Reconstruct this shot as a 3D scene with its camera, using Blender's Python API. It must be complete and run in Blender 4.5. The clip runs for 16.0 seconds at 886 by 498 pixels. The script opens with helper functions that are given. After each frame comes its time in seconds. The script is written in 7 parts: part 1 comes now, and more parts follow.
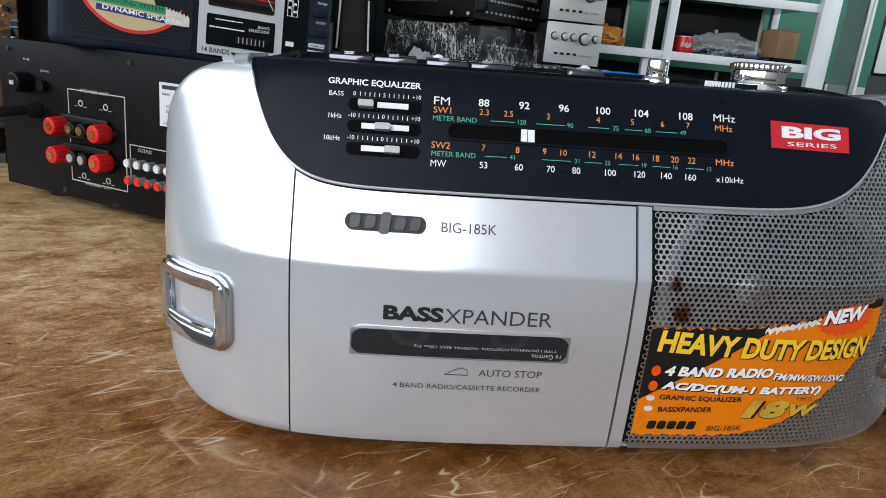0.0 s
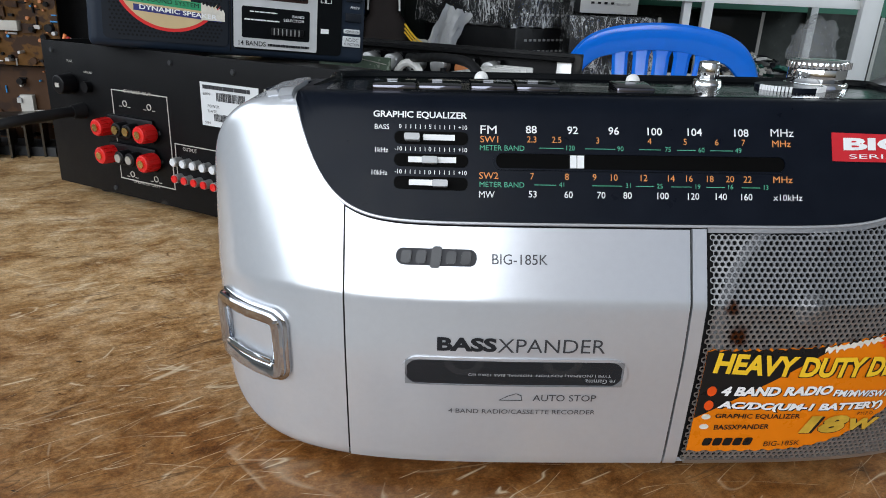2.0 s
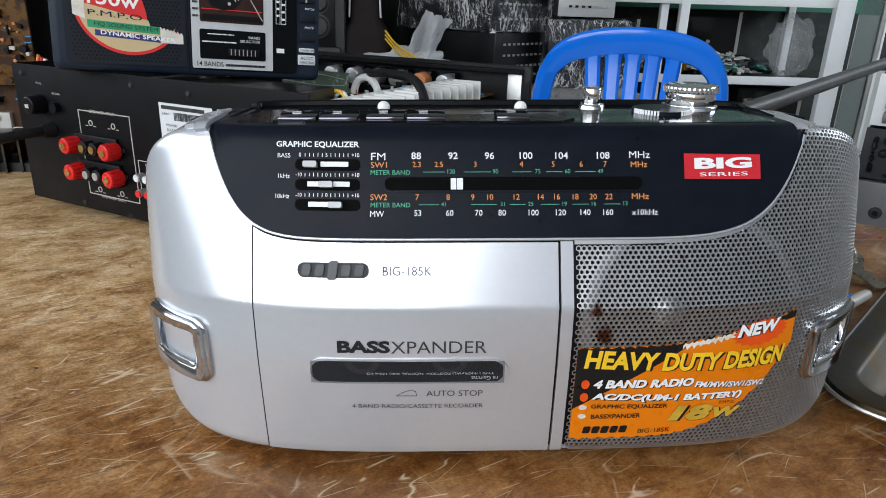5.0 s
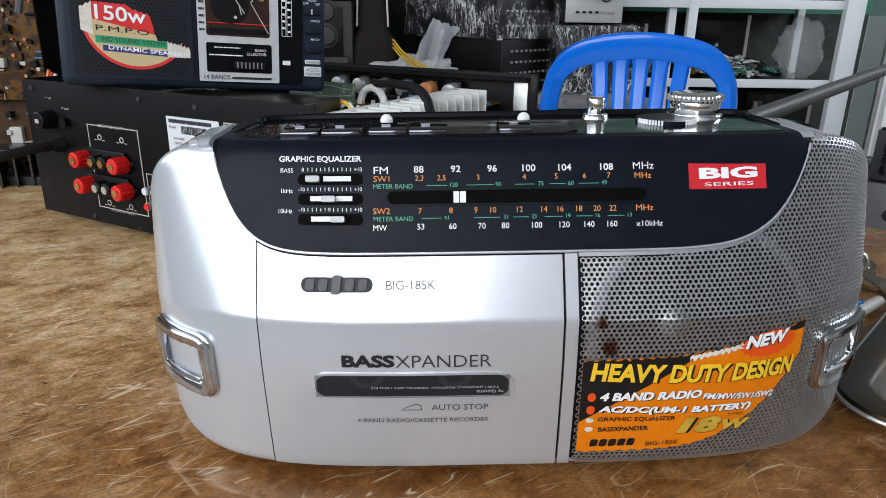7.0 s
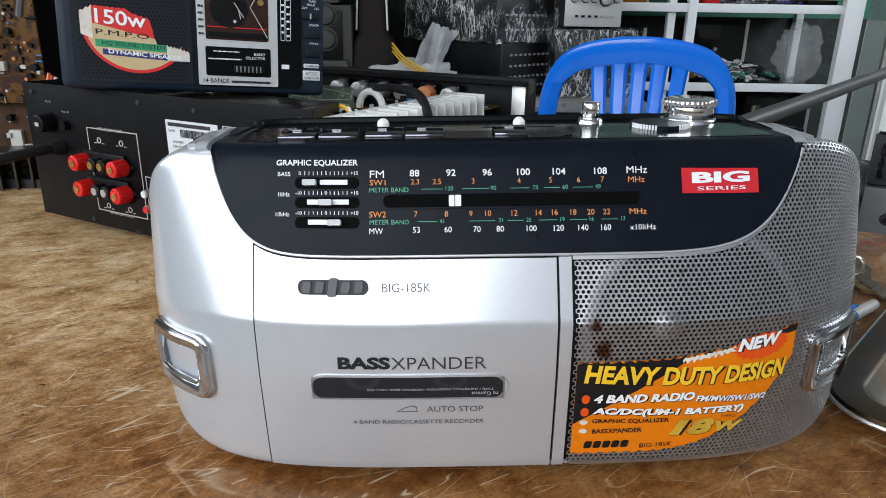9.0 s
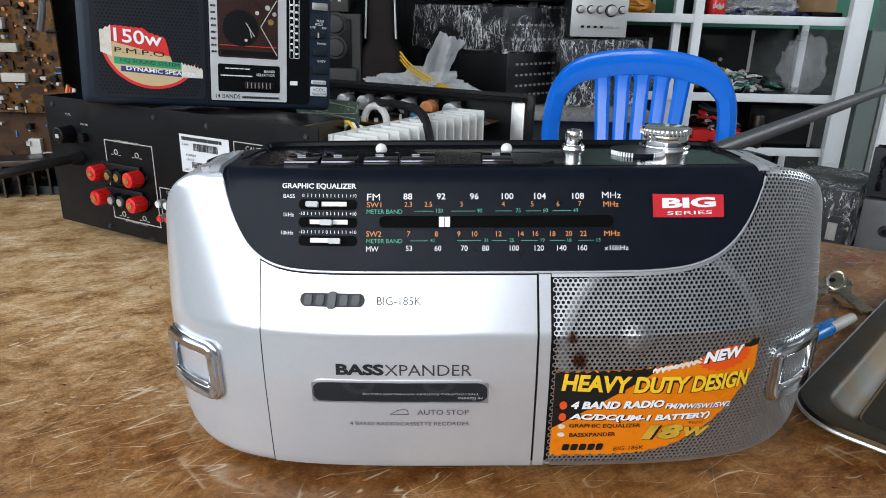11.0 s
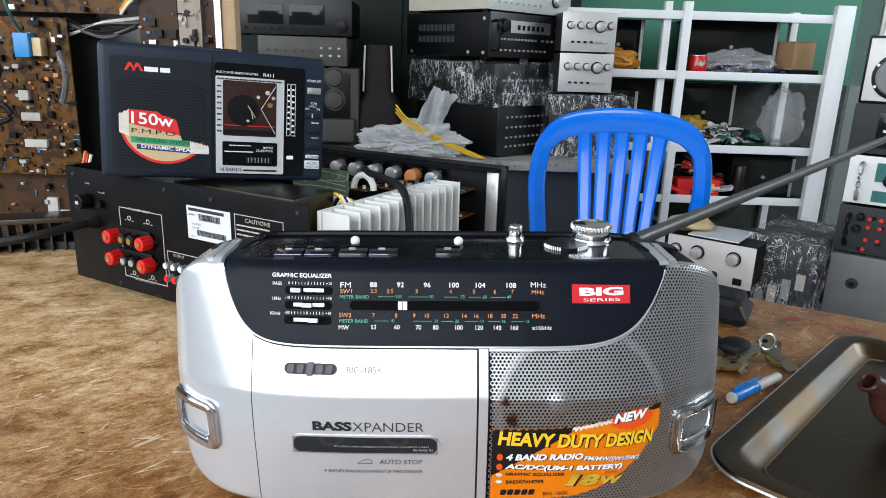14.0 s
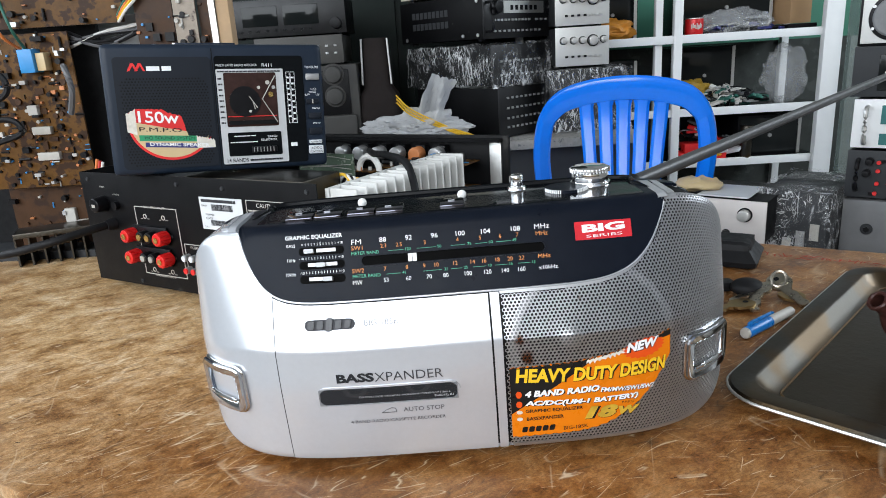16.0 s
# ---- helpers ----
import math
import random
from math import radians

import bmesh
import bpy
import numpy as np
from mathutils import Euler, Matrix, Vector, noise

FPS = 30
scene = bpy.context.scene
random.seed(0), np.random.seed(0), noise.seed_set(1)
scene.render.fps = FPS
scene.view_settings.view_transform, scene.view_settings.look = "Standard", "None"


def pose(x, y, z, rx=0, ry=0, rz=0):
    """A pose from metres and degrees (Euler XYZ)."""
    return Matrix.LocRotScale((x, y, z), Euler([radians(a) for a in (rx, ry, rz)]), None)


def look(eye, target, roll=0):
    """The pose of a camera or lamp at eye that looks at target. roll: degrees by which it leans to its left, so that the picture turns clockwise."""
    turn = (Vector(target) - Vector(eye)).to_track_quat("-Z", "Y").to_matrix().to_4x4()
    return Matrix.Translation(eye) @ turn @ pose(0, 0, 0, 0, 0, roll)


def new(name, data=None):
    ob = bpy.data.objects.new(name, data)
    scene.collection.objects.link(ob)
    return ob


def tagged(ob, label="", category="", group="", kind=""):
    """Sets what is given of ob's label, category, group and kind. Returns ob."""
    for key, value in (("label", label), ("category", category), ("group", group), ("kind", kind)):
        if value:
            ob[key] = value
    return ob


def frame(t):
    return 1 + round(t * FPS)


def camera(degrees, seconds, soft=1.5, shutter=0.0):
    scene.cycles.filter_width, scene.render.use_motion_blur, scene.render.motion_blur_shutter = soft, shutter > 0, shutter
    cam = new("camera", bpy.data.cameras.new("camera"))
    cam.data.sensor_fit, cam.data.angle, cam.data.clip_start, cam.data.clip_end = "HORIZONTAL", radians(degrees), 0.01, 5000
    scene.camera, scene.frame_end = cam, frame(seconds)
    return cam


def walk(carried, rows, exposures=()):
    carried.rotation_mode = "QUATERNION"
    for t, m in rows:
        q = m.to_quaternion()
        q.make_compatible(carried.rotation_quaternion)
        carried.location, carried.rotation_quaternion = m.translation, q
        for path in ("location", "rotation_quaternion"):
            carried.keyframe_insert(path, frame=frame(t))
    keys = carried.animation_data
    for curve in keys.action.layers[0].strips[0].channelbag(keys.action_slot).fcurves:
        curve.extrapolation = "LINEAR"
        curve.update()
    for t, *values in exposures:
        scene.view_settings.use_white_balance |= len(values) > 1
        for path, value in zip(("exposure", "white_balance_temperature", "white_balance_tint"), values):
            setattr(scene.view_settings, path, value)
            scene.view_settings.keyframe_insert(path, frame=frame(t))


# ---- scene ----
PATH = [
    (0, (-0.0325, -0.2680, 0.1800), (0.1175, 1.6520, -0.3590), 5.6),
    (0.5, (-0.0335, -0.2690, 0.1780), (0.1105, 1.6500, -0.3660), 5.6),
    (1, (-0.0425, -0.2560, 0.1720), (-0.0255, 1.6650, -0.3810), 5.0),
    (1.5, (-0.0425, -0.2670, 0.2110), (-0.0305, 1.6340, -0.4130), 2.5),
    (2, (-0.0395, -0.2580, 0.2120), (0.0045, 1.6210, -0.4710), 2.7),
    (2.5, (-0.0455, -0.2670, 0.2340), (-0.0425, 1.6210, -0.4270), 3.0),
    (3, (-0.0195, -0.2790, 0.2360), (0.0295, 1.5960, -0.4580), 1.6),
    (3.5, (0.0015, -0.2920, 0.2330), (0.0735, 1.5880, -0.4450), 2.9),
    (6, (0.0105, -0.2890, 0.2320), (0.0405, 1.5900, -0.4530), 1.0),
    (6.5, (0.0125, -0.2880, 0.2340), (0.0405, 1.5960, -0.4380), 1.0),
    (7, (0.0115, -0.2890, 0.2350), (0.0265, 1.5970, -0.4310), 0.8),
    (7.5, (0.0085, -0.2890, 0.2380), (0.0125, 1.6040, -0.4080), 0.5),
    (8, (0.0095, -0.2910, 0.2390), (0.0205, 1.6030, -0.4050), 0.7),
    (8.5, (0.0125, -0.2930, 0.2380), (0.0265, 1.5970, -0.4180), 0.9),
    (9, (0.0135, -0.2920, 0.2360), (0.0295, 1.5970, -0.4210), 0.9),
    (11.5, (0.0235, -0.3440, 0.2690), (-0.0055, 1.5510, -0.3690), 1.7),
    (12, (0.0265, -0.3800, 0.3050), (-0.0755, 1.5340, -0.2680), 2.6),
    (12.5, (0.0475, -0.3850, 0.3080), (0.0335, 1.5300, -0.2700), 2.9),
    (13, (0.0525, -0.3870, 0.3080), (0.0405, 1.5320, -0.2550), 1.9),
    (13.5, (0.0525, -0.3890, 0.3130), (0.0385, 1.5360, -0.2280), 1.8),
    (14, (0.0485, -0.3890, 0.3070), (0.0385, 1.5350, -0.2390), 1.8),
    (14.5, (0.0515, -0.3800, 0.3010), (0.0495, 1.5380, -0.2650), 1.0),
    (15, (0.0505, -0.3690, 0.2880), (0.0565, 1.5410, -0.3060), 0.8),
    (15.5, (0.0605, -0.3940, 0.2890), (0.0555, 1.5230, -0.2800), 0.5),
    (16, (0.0545, -0.4120, 0.2830), (0.0005, 1.5070, -0.2790), -3.6),
]
cam = camera(66.4, 16.0, soft=0.95)
walk(cam, [(t, look(e, g, r)) for t, e, g, r in PATH], exposures=[(0.0, -0.44), (1.0, -0.52), (2.0, -0.50), (3.5, -0.40), (9.2, -0.35), (11.5, -0.14), (12.0, 0.02), (16.0, 0.02)])

# ---- light: an open shop front behind the camera under a bright overcast sky ----
world = bpy.data.worlds.new("sky")
scene.world = world
world.use_nodes = True
wn = world.node_tree.nodes
sky = wn.new("ShaderNodeTexSky")
sky.sky_type = "NISHITA"
sky.sun_disc = False
sky.sun_elevation, sky.sun_rotation = radians(50), radians(200)
sky.air_density, sky.dust_density, sky.ozone_density = 1.0, 5.0, 1.0
wn["Background"].inputs["Strength"].default_value = 0.10
world.node_tree.links.new(sky.outputs["Color"], wn["Background"].inputs["Color"])


def area_lamp(name, eye, target, sx, sy, watts, colour):
    data = bpy.data.lights.new(name, "AREA")
    data.shape, data.size, data.size_y, data.energy, data.color = "RECTANGLE", sx, sy, watts, colour
    ob = new(name, data)
    ob.matrix_world = look(eye, target)
    return ob


area_lamp("shop_front_daylight", (-1.30, -2.02, 1.20), (0.0, 0.45, 0.0), 3.3, 1.6, 112, (0.84, 0.915, 0.985))
# fill lamp added to whiten the recorder's left end, its opening only assumed
area_lamp("west_fill_lamp", (-2.98, 0.05, 1.24), (0.0, 0.0, 0.1), 3.0, 1.5, 60, (0.84, 0.92, 1.0))
# fill lamp added to lift the shelf side, no window known there
area_lamp("east_fill_lamp", (3.14, 0.9, 1.52), (0.9, 1.7, 0.0), 1.9, 0.8, 62, (0.82, 0.915, 1.0))
sun_data = bpy.data.lights.new("sun", "SUN")
sun_data.energy, sun_data.angle, sun_data.color = 1.0, radians(12), (1.0, 0.97, 0.93)
new("sun", sun_data).matrix_world = look((0, -4, 6), (0, -2, 0))


# ---- materials ----
def mat(name, colour, rough=0.5, metal=0.0, vary=0.12, scale=60.0, bump=0.0, bump_scale=400.0, spots=None, coat=0.0, alpha=1.0, glass=0.0, island=0.0, spec=0.5):
    """A node material: base colour varied at two scales, gloss variation, fine relief; spots: (colour, scale, threshold)."""
    m = bpy.data.materials.new(name)
    m.use_nodes = True
    nt = m.node_tree
    nd, ln = nt.nodes, nt.links.new
    b = nd["Principled BSDF"]
    b.inputs["Metallic"].default_value = metal
    b.inputs["Coat Weight"].default_value = coat
    b.inputs["Transmission Weight"].default_value = glass
    b.inputs["Alpha"].default_value = alpha
    b.inputs["Specular IOR Level"].default_value = spec if metal > 0 or max(colour) > 0.06 else min(spec, 0.22)
    tc = nd.new("ShaderNodeTexCoord")
    n1 = nd.new("ShaderNodeTexNoise")
    n1.inputs["Scale"].default_value, n1.inputs["Detail"].default_value, n1.inputs["Roughness"].default_value = scale, 5.0, 0.65
    ln(tc.outputs["Object"], n1.inputs["Vector"])
    n2 = nd.new("ShaderNodeTexNoise")
    n2.inputs["Scale"].default_value, n2.inputs["Detail"].default_value = scale * 0.12, 3.0
    ln(tc.outputs["Object"], n2.inputs["Vector"])
    add = nd.new("ShaderNodeMath")
    add.operation = "ADD"
    ln(n1.outputs["Fac"], add.inputs[0])
    ln(n2.outputs["Fac"], add.inputs[1])
    rng = nd.new("ShaderNodeMapRange")
    rng.inputs["From Min"].default_value, rng.inputs["From Max"].default_value = 0.6, 1.4
    rng.inputs["To Min"].default_value, rng.inputs["To Max"].default_value = 1 - vary, 1 + vary
    ln(add.outputs[0], rng.inputs["Value"])
    mul = nd.new("ShaderNodeVectorMath")
    mul.operation = "SCALE"
    mul.inputs[0].default_value = colour
    ln(rng.outputs[0], mul.inputs["Scale"])
    out = mul.outputs[0]
    if island:
        oi = nd.new("ShaderNodeObjectInfo")
        r2 = nd.new("ShaderNodeMapRange")
        r2.inputs["To Min"].default_value, r2.inputs["To Max"].default_value = 1 - island, 1 + island
        ln(oi.outputs["Random"], r2.inputs["Value"])
        m2 = nd.new("ShaderNodeVectorMath")
        m2.operation = "SCALE"
        ln(out, m2.inputs[0])
        ln(r2.outputs[0], m2.inputs["Scale"])
        out = m2.outputs[0]
    if spots:
        col, sc, thr = spots
        n3 = nd.new("ShaderNodeTexNoise")
        n3.inputs["Scale"].default_value, n3.inputs["Detail"].default_value = sc, 6.0
        ln(tc.outputs["Object"], n3.inputs["Vector"])
        r3 = nd.new("ShaderNodeMapRange")
        r3.inputs["From Min"].default_value, r3.inputs["From Max"].default_value = thr, thr + 0.06
        ln(n3.outputs["Fac"], r3.inputs["Value"])
        mx = nd.new("ShaderNodeMix")
        mx.data_type = "RGBA"
        ln(r3.outputs[0], mx.inputs["Factor"])
        ln(out, mx.inputs[6])
        mx.inputs[7].default_value = (*col, 1)
        out = mx.outputs[2]
    ln(out, b.inputs["Base Color"])
    rr = nd.new("ShaderNodeMapRange")
    rr.inputs["From Min"].default_value, rr.inputs["From Max"].default_value = 0.3, 0.7
    rr.inputs["To Min"].default_value, rr.inputs["To Max"].default_value = max(0.02, rough * 0.8), min(1, rough * 1.2)
    ln(n1.outputs["Fac"], rr.inputs["Value"])
    ln(rr.outputs[0], b.inputs["Roughness"])
    if bump:
        nb = nd.new("ShaderNodeTexNoise")
        nb.inputs["Scale"].default_value, nb.inputs["Detail"].default_value = bump_scale, 4.0
        ln(tc.outputs["Object"], nb.inputs["Vector"])
        bp = nd.new("ShaderNodeBump")
        bp.inputs["Strength"].default_value, bp.inputs["Distance"].default_value = bump, 0.6 / bump_scale
        ln(nb.outputs["Fac"], bp.inputs["Height"])
        ln(bp.outputs["Normal"], b.inputs["Normal"])
    return m


def wood_top():
    """Worn plywood: tan to orange-brown blotches, dark stains, black specks and pale scratches in several directions."""
    m = bpy.data.materials.new("worn plywood")
    m.use_nodes = True
    nt = m.node_tree
    nd, ln = nt.nodes, nt.links.new
    b = nd["Principled BSDF"]
    tc = nd.new("ShaderNodeTexCoord")

    def noise_of(scale, detail, stretch=1.0, turn=0.0, rough=0.6, warp=0.0, shift=0.0):
        mp = nd.new("ShaderNodeMapping")
        mp.vector_type = "TEXTURE"
        mp.inputs["Scale"].default_value = (stretch, 1, 1)
        mp.inputs["Rotation"].default_value = (0, 0, radians(turn))
        mp.inputs["Location"].default_value = (shift, shift * 0.7, 0)
        ln(tc.outputs["Object"], mp.inputs["Vector"])
        n = nd.new("ShaderNodeTexNoise")
        n.inputs["Scale"].default_value, n.inputs["Detail"].default_value = scale, detail
        n.inputs["Roughness"].default_value, n.inputs["Distortion"].default_value = rough, warp
        ln(mp.outputs[0], n.inputs["Vector"])
        return n.outputs["Fac"]

    def ramp(fac, *stops):
        r = nd.new("ShaderNodeValToRGB")
        while len(r.color_ramp.elements) < len(stops):
            r.color_ramp.elements.new(0.5)
        for e, (q, c) in zip(r.color_ramp.elements, stops):
            e.position, e.color = q, (*c, 1)
        ln(fac, r.inputs[0])
        return r.outputs[0]

    def grey(v):
        return (v, v, v)

    def mix(fac, a, c, kind="MIX"):
        x = nd.new("ShaderNodeMix")
        x.data_type, x.blend_type = "RGBA", kind
        if isinstance(fac, float):
            x.inputs["Factor"].default_value = fac
        else:
            ln(fac, x.inputs["Factor"])
        ln(a, x.inputs[6])
        if isinstance(c, tuple):
            x.inputs[7].default_value = (*c, 1)
        else:
            ln(c, x.inputs[7])
        return x.outputs[2]

    c = ramp(noise_of(22, 14, 1.25, 60, 0.80, 0.3), (0.37, (0.20, 0.095, 0.032)), (0.445, (0.42, 0.240, 0.095)), (0.53, (0.61, 0.405, 0.205)), (0.63, (0.79, 0.61, 0.395)))
    c = mix(0.85, c, ramp(noise_of(190, 10, 2.2, 62, 0.85), (0.37, grey(0.58)), (0.57, grey(1.16))), "MULTIPLY")
    c = mix(0.70, c, ramp(noise_of(600, 6, 1.4, 40, 0.8), (0.37, grey(0.55)), (0.59, grey(1.18))), "MULTIPLY")
    c = mix(ramp(noise_of(6, 12, 1.3, 25, 0.80, 0.5, 3.1), (0.52, grey(0)), (0.64, grey(0.65))), c, (0.15, 0.066, 0.022))
    c = mix(ramp(noise_of(40, 10, 1.5, 65, 0.82, 0.3, 1.3), (0.580, grey(0)), (0.67, grey(0.80))), c, (0.105, 0.050, 0.022))
    c = mix(ramp(noise_of(120, 5, 1.8, 20, 0.7, 0.2), (0.68, grey(0)), (0.70, grey(0.90))), c, (0.022, 0.012, 0.008))
    c = mix(ramp(noise_of(70, 10, 1.4, 60, 0.85, 0.3, 5.0), (0.585, grey(0)), (0.65, grey(0.60))), c, (0.74, 0.60, 0.40))
    # ragged pale tan round one spot, multiplied to a darker orange-brown away from it
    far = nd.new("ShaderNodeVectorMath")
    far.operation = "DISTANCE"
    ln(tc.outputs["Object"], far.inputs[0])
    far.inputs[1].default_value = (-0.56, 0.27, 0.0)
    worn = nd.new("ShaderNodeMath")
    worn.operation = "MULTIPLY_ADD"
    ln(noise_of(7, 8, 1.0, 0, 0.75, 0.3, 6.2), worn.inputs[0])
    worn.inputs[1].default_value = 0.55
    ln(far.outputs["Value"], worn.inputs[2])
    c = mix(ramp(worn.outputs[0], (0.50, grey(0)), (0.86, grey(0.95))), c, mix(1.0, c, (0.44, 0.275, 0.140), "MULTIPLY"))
    # hair-thin scratches: short stretches of thin curved contours
    for k, (sc, st, tn, wd) in enumerate(((9, 4.0, 62, 0.0020), (12, 5.0, 30, 0.0022), (11, 4.0, 105, 0.0022), (15, 5.0, 50, 0.0026), (19, 4.0, 78, 0.0032), (14, 5.0, -20, 0.0024), (34, 8.0, 58, 0.0075), (42, 8.0, 33, 0.0080), (38, 7.0, 84, 0.0075), (46, 9.0, 66, 0.0085))):
        wd *= 0.30 if sc < 30 else 0.55
        line = noise_of(sc, 1.5, st, tn, 0.4, 0.2, 2.0 + 1.7 * k)
        on = ramp(line, (0.5 - wd, grey(0)), (0.5, grey(0.22 if sc < 30 else 0.58)), (0.5 + wd, grey(0)))
        gate = ramp(noise_of(15 + 3 * k, 2, 1.0, 0, 0.5, 0.0, 9.0 + k), (0.53, grey(0)), (0.58, grey(1)))
        c = mix(mix(1.0, on, gate, "MULTIPLY"), c, (0.80, 0.67, 0.47))
    # dark hairline cracks along the grain
    for k, (sc, st, tn) in enumerate(((26, 7.0, 60), (33, 8.0, 52), (21, 6.0, 70))):
        on = ramp(noise_of(sc, 2.0, st, tn, 0.5, 0.4, 21.0 + 2.3 * k), (0.495, grey(0)), (0.5, grey(0.70)), (0.505, grey(0)))
        gate = ramp(noise_of(24 + 5 * k, 3, 1.0, 0, 0.6, 0.0, 31.0 + k), (0.52, grey(0)), (0.58, grey(1)))
        c = mix(mix(1.0, on, gate, "MULTIPLY"), c, (0.075, 0.038, 0.018))
    ln(c, b.inputs["Base Color"])
    ln(ramp(noise_of(14, 5), (0.35, grey(0.30)), (0.7, grey(0.55))), b.inputs["Roughness"])
    b.inputs["Specular IOR Level"].default_value = 0.35
    bp = nd.new("ShaderNodeBump")
    bp.inputs["Strength"].default_value, bp.inputs["Distance"].default_value = 0.16, 0.0012
    ln(noise_of(140, 8, 3.0, 20, 0.78), bp.inputs["Height"])
    ln(bp.outputs["Normal"], b.inputs["Normal"])
    return m


def rust_on(m, places):
    """Rust patches of ragged outline at the given places."""
    nt = m.node_tree
    nd, ln = nt.nodes, nt.links.new
    b = nd["Principled BSDF"]
    src = b.inputs["Base Color"].links[0].from_socket
    tc = nd.new("ShaderNodeTexCoord")
    nz = nd.new("ShaderNodeTexNoise")
    nz.inputs["Scale"].default_value, nz.inputs["Detail"].default_value = 260, 5
    ln(tc.outputs["Object"], nz.inputs["Vector"])
    for place, size in places:
        d = nd.new("ShaderNodeVectorMath")
        d.operation = "DISTANCE"
        ln(tc.outputs["Object"], d.inputs[0])
        d.inputs[1].default_value = place
        s = nd.new("ShaderNodeMath")
        s.operation = "MULTIPLY_ADD"
        ln(nz.outputs["Fac"], s.inputs[0])
        s.inputs[1].default_value = size * 1.5
        ln(d.outputs["Value"], s.inputs[2])
        r = nd.new("ShaderNodeMapRange")
        r.inputs["From Min"].default_value, r.inputs["From Max"].default_value = size * 1.95, size * 1.35
        ln(s.outputs[0], r.inputs["Value"])
        x = nd.new("ShaderNodeMix")
        x.data_type = "RGBA"
        ln(r.outputs[0], x.inputs["Factor"])
        ln(src, x.inputs[6])
        x.inputs[7].default_value = (0.13, 0.045, 0.018, 1)
        src = x.outputs[2]
    ln(src, b.inputs["Base Color"])


def film_mat():
    """Crinkled clear wrapping film: mostly see-through, its glints put in as opaque white crease lines."""
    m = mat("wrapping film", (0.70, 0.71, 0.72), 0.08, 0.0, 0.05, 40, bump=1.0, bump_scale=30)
    nt = m.node_tree
    nd, ln = nt.nodes, nt.links.new
    b = nd["Principled BSDF"]
    b.inputs["Specular IOR Level"].default_value = 1.0
    tc = nd.new("ShaderNodeTexCoord")
    prev = None
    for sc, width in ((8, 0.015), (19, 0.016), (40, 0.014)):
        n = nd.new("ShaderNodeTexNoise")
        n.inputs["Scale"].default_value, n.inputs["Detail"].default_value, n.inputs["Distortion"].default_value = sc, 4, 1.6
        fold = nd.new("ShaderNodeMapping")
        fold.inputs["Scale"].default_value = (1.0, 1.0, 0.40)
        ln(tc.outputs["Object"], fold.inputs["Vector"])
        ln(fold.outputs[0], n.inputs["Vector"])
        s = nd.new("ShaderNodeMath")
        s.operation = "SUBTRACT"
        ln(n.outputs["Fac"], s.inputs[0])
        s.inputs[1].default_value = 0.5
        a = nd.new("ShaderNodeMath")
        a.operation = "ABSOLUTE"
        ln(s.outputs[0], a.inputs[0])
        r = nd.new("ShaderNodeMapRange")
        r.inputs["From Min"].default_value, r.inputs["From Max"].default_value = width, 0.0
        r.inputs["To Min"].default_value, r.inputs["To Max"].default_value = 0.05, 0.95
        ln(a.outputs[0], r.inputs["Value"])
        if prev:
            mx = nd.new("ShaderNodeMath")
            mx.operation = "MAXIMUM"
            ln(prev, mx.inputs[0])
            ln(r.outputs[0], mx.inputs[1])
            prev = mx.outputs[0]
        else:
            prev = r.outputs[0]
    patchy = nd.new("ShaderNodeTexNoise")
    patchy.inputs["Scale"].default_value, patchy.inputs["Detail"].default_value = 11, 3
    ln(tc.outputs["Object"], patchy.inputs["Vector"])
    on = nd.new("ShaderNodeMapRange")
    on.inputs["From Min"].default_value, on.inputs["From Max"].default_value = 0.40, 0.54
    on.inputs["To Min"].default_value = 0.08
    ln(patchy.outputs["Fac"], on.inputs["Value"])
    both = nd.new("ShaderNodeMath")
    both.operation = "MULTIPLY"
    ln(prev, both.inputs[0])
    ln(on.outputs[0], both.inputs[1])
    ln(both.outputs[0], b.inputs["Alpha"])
    return m


SILVER = mat("silver paint", (0.58, 0.60, 0.635), 0.21, 0.50, 0.03, 2400, 0.02, 3000)
SILVER_DK = mat("grey plastic", (0.38, 0.39, 0.40), 0.45, 0.25, 0.05, 120, 0.1, 1500)
BLACK = mat("black satin plastic", (0.0056, 0.0078, 0.0135), 0.34, 0.0, 0.2, 90, 0.04, 1800, spec=0.09)
BLACK_GLOSS = mat("black gloss plastic", (0.005, 0.006, 0.007), 0.22, 0.0, 0.2, 90, spec=0.08)
TOP_GLOSS = mat("polished black plastic", (0.006, 0.007, 0.009), 0.13, 0.0, 0.15, 90, spec=0.20)
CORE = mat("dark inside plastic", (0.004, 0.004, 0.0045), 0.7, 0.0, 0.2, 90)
LOOP_CHROME = mat("strap loop chrome", (0.52, 0.53, 0.55), 0.07, 1.0, 0.02, 120)
CHROME = mat("chrome", (0.86, 0.87, 0.88), 0.06, 1.0, 0.02, 120)
GRILLE = mat("perforated steel", (0.47, 0.475, 0.485), 0.38, 0.85, 0.10, 500, spots=((0.12, 0.045, 0.02), 38, 0.76))
rust_on(GRILLE, (((0.1545, 0.018, 0.1225), 0.0032), ((0.1340, 0.011, 0.1165), 0.0026), ((0.0915, 0.0, 0.0945), 0.0034), ((0.0965, 0.0, 0.0815), 0.0046), ((0.1240, 0.002, 0.0905), 0.0018)))
CONE_RIM = mat("pale speaker rim", (0.13, 0.133, 0.14), 0.35, 0.3, 0.1, 90)
P_WHITE = mat("white print", (0.82, 0.83, 0.84), 0.5, 0.0, 0.06, 400, spec=0.18)
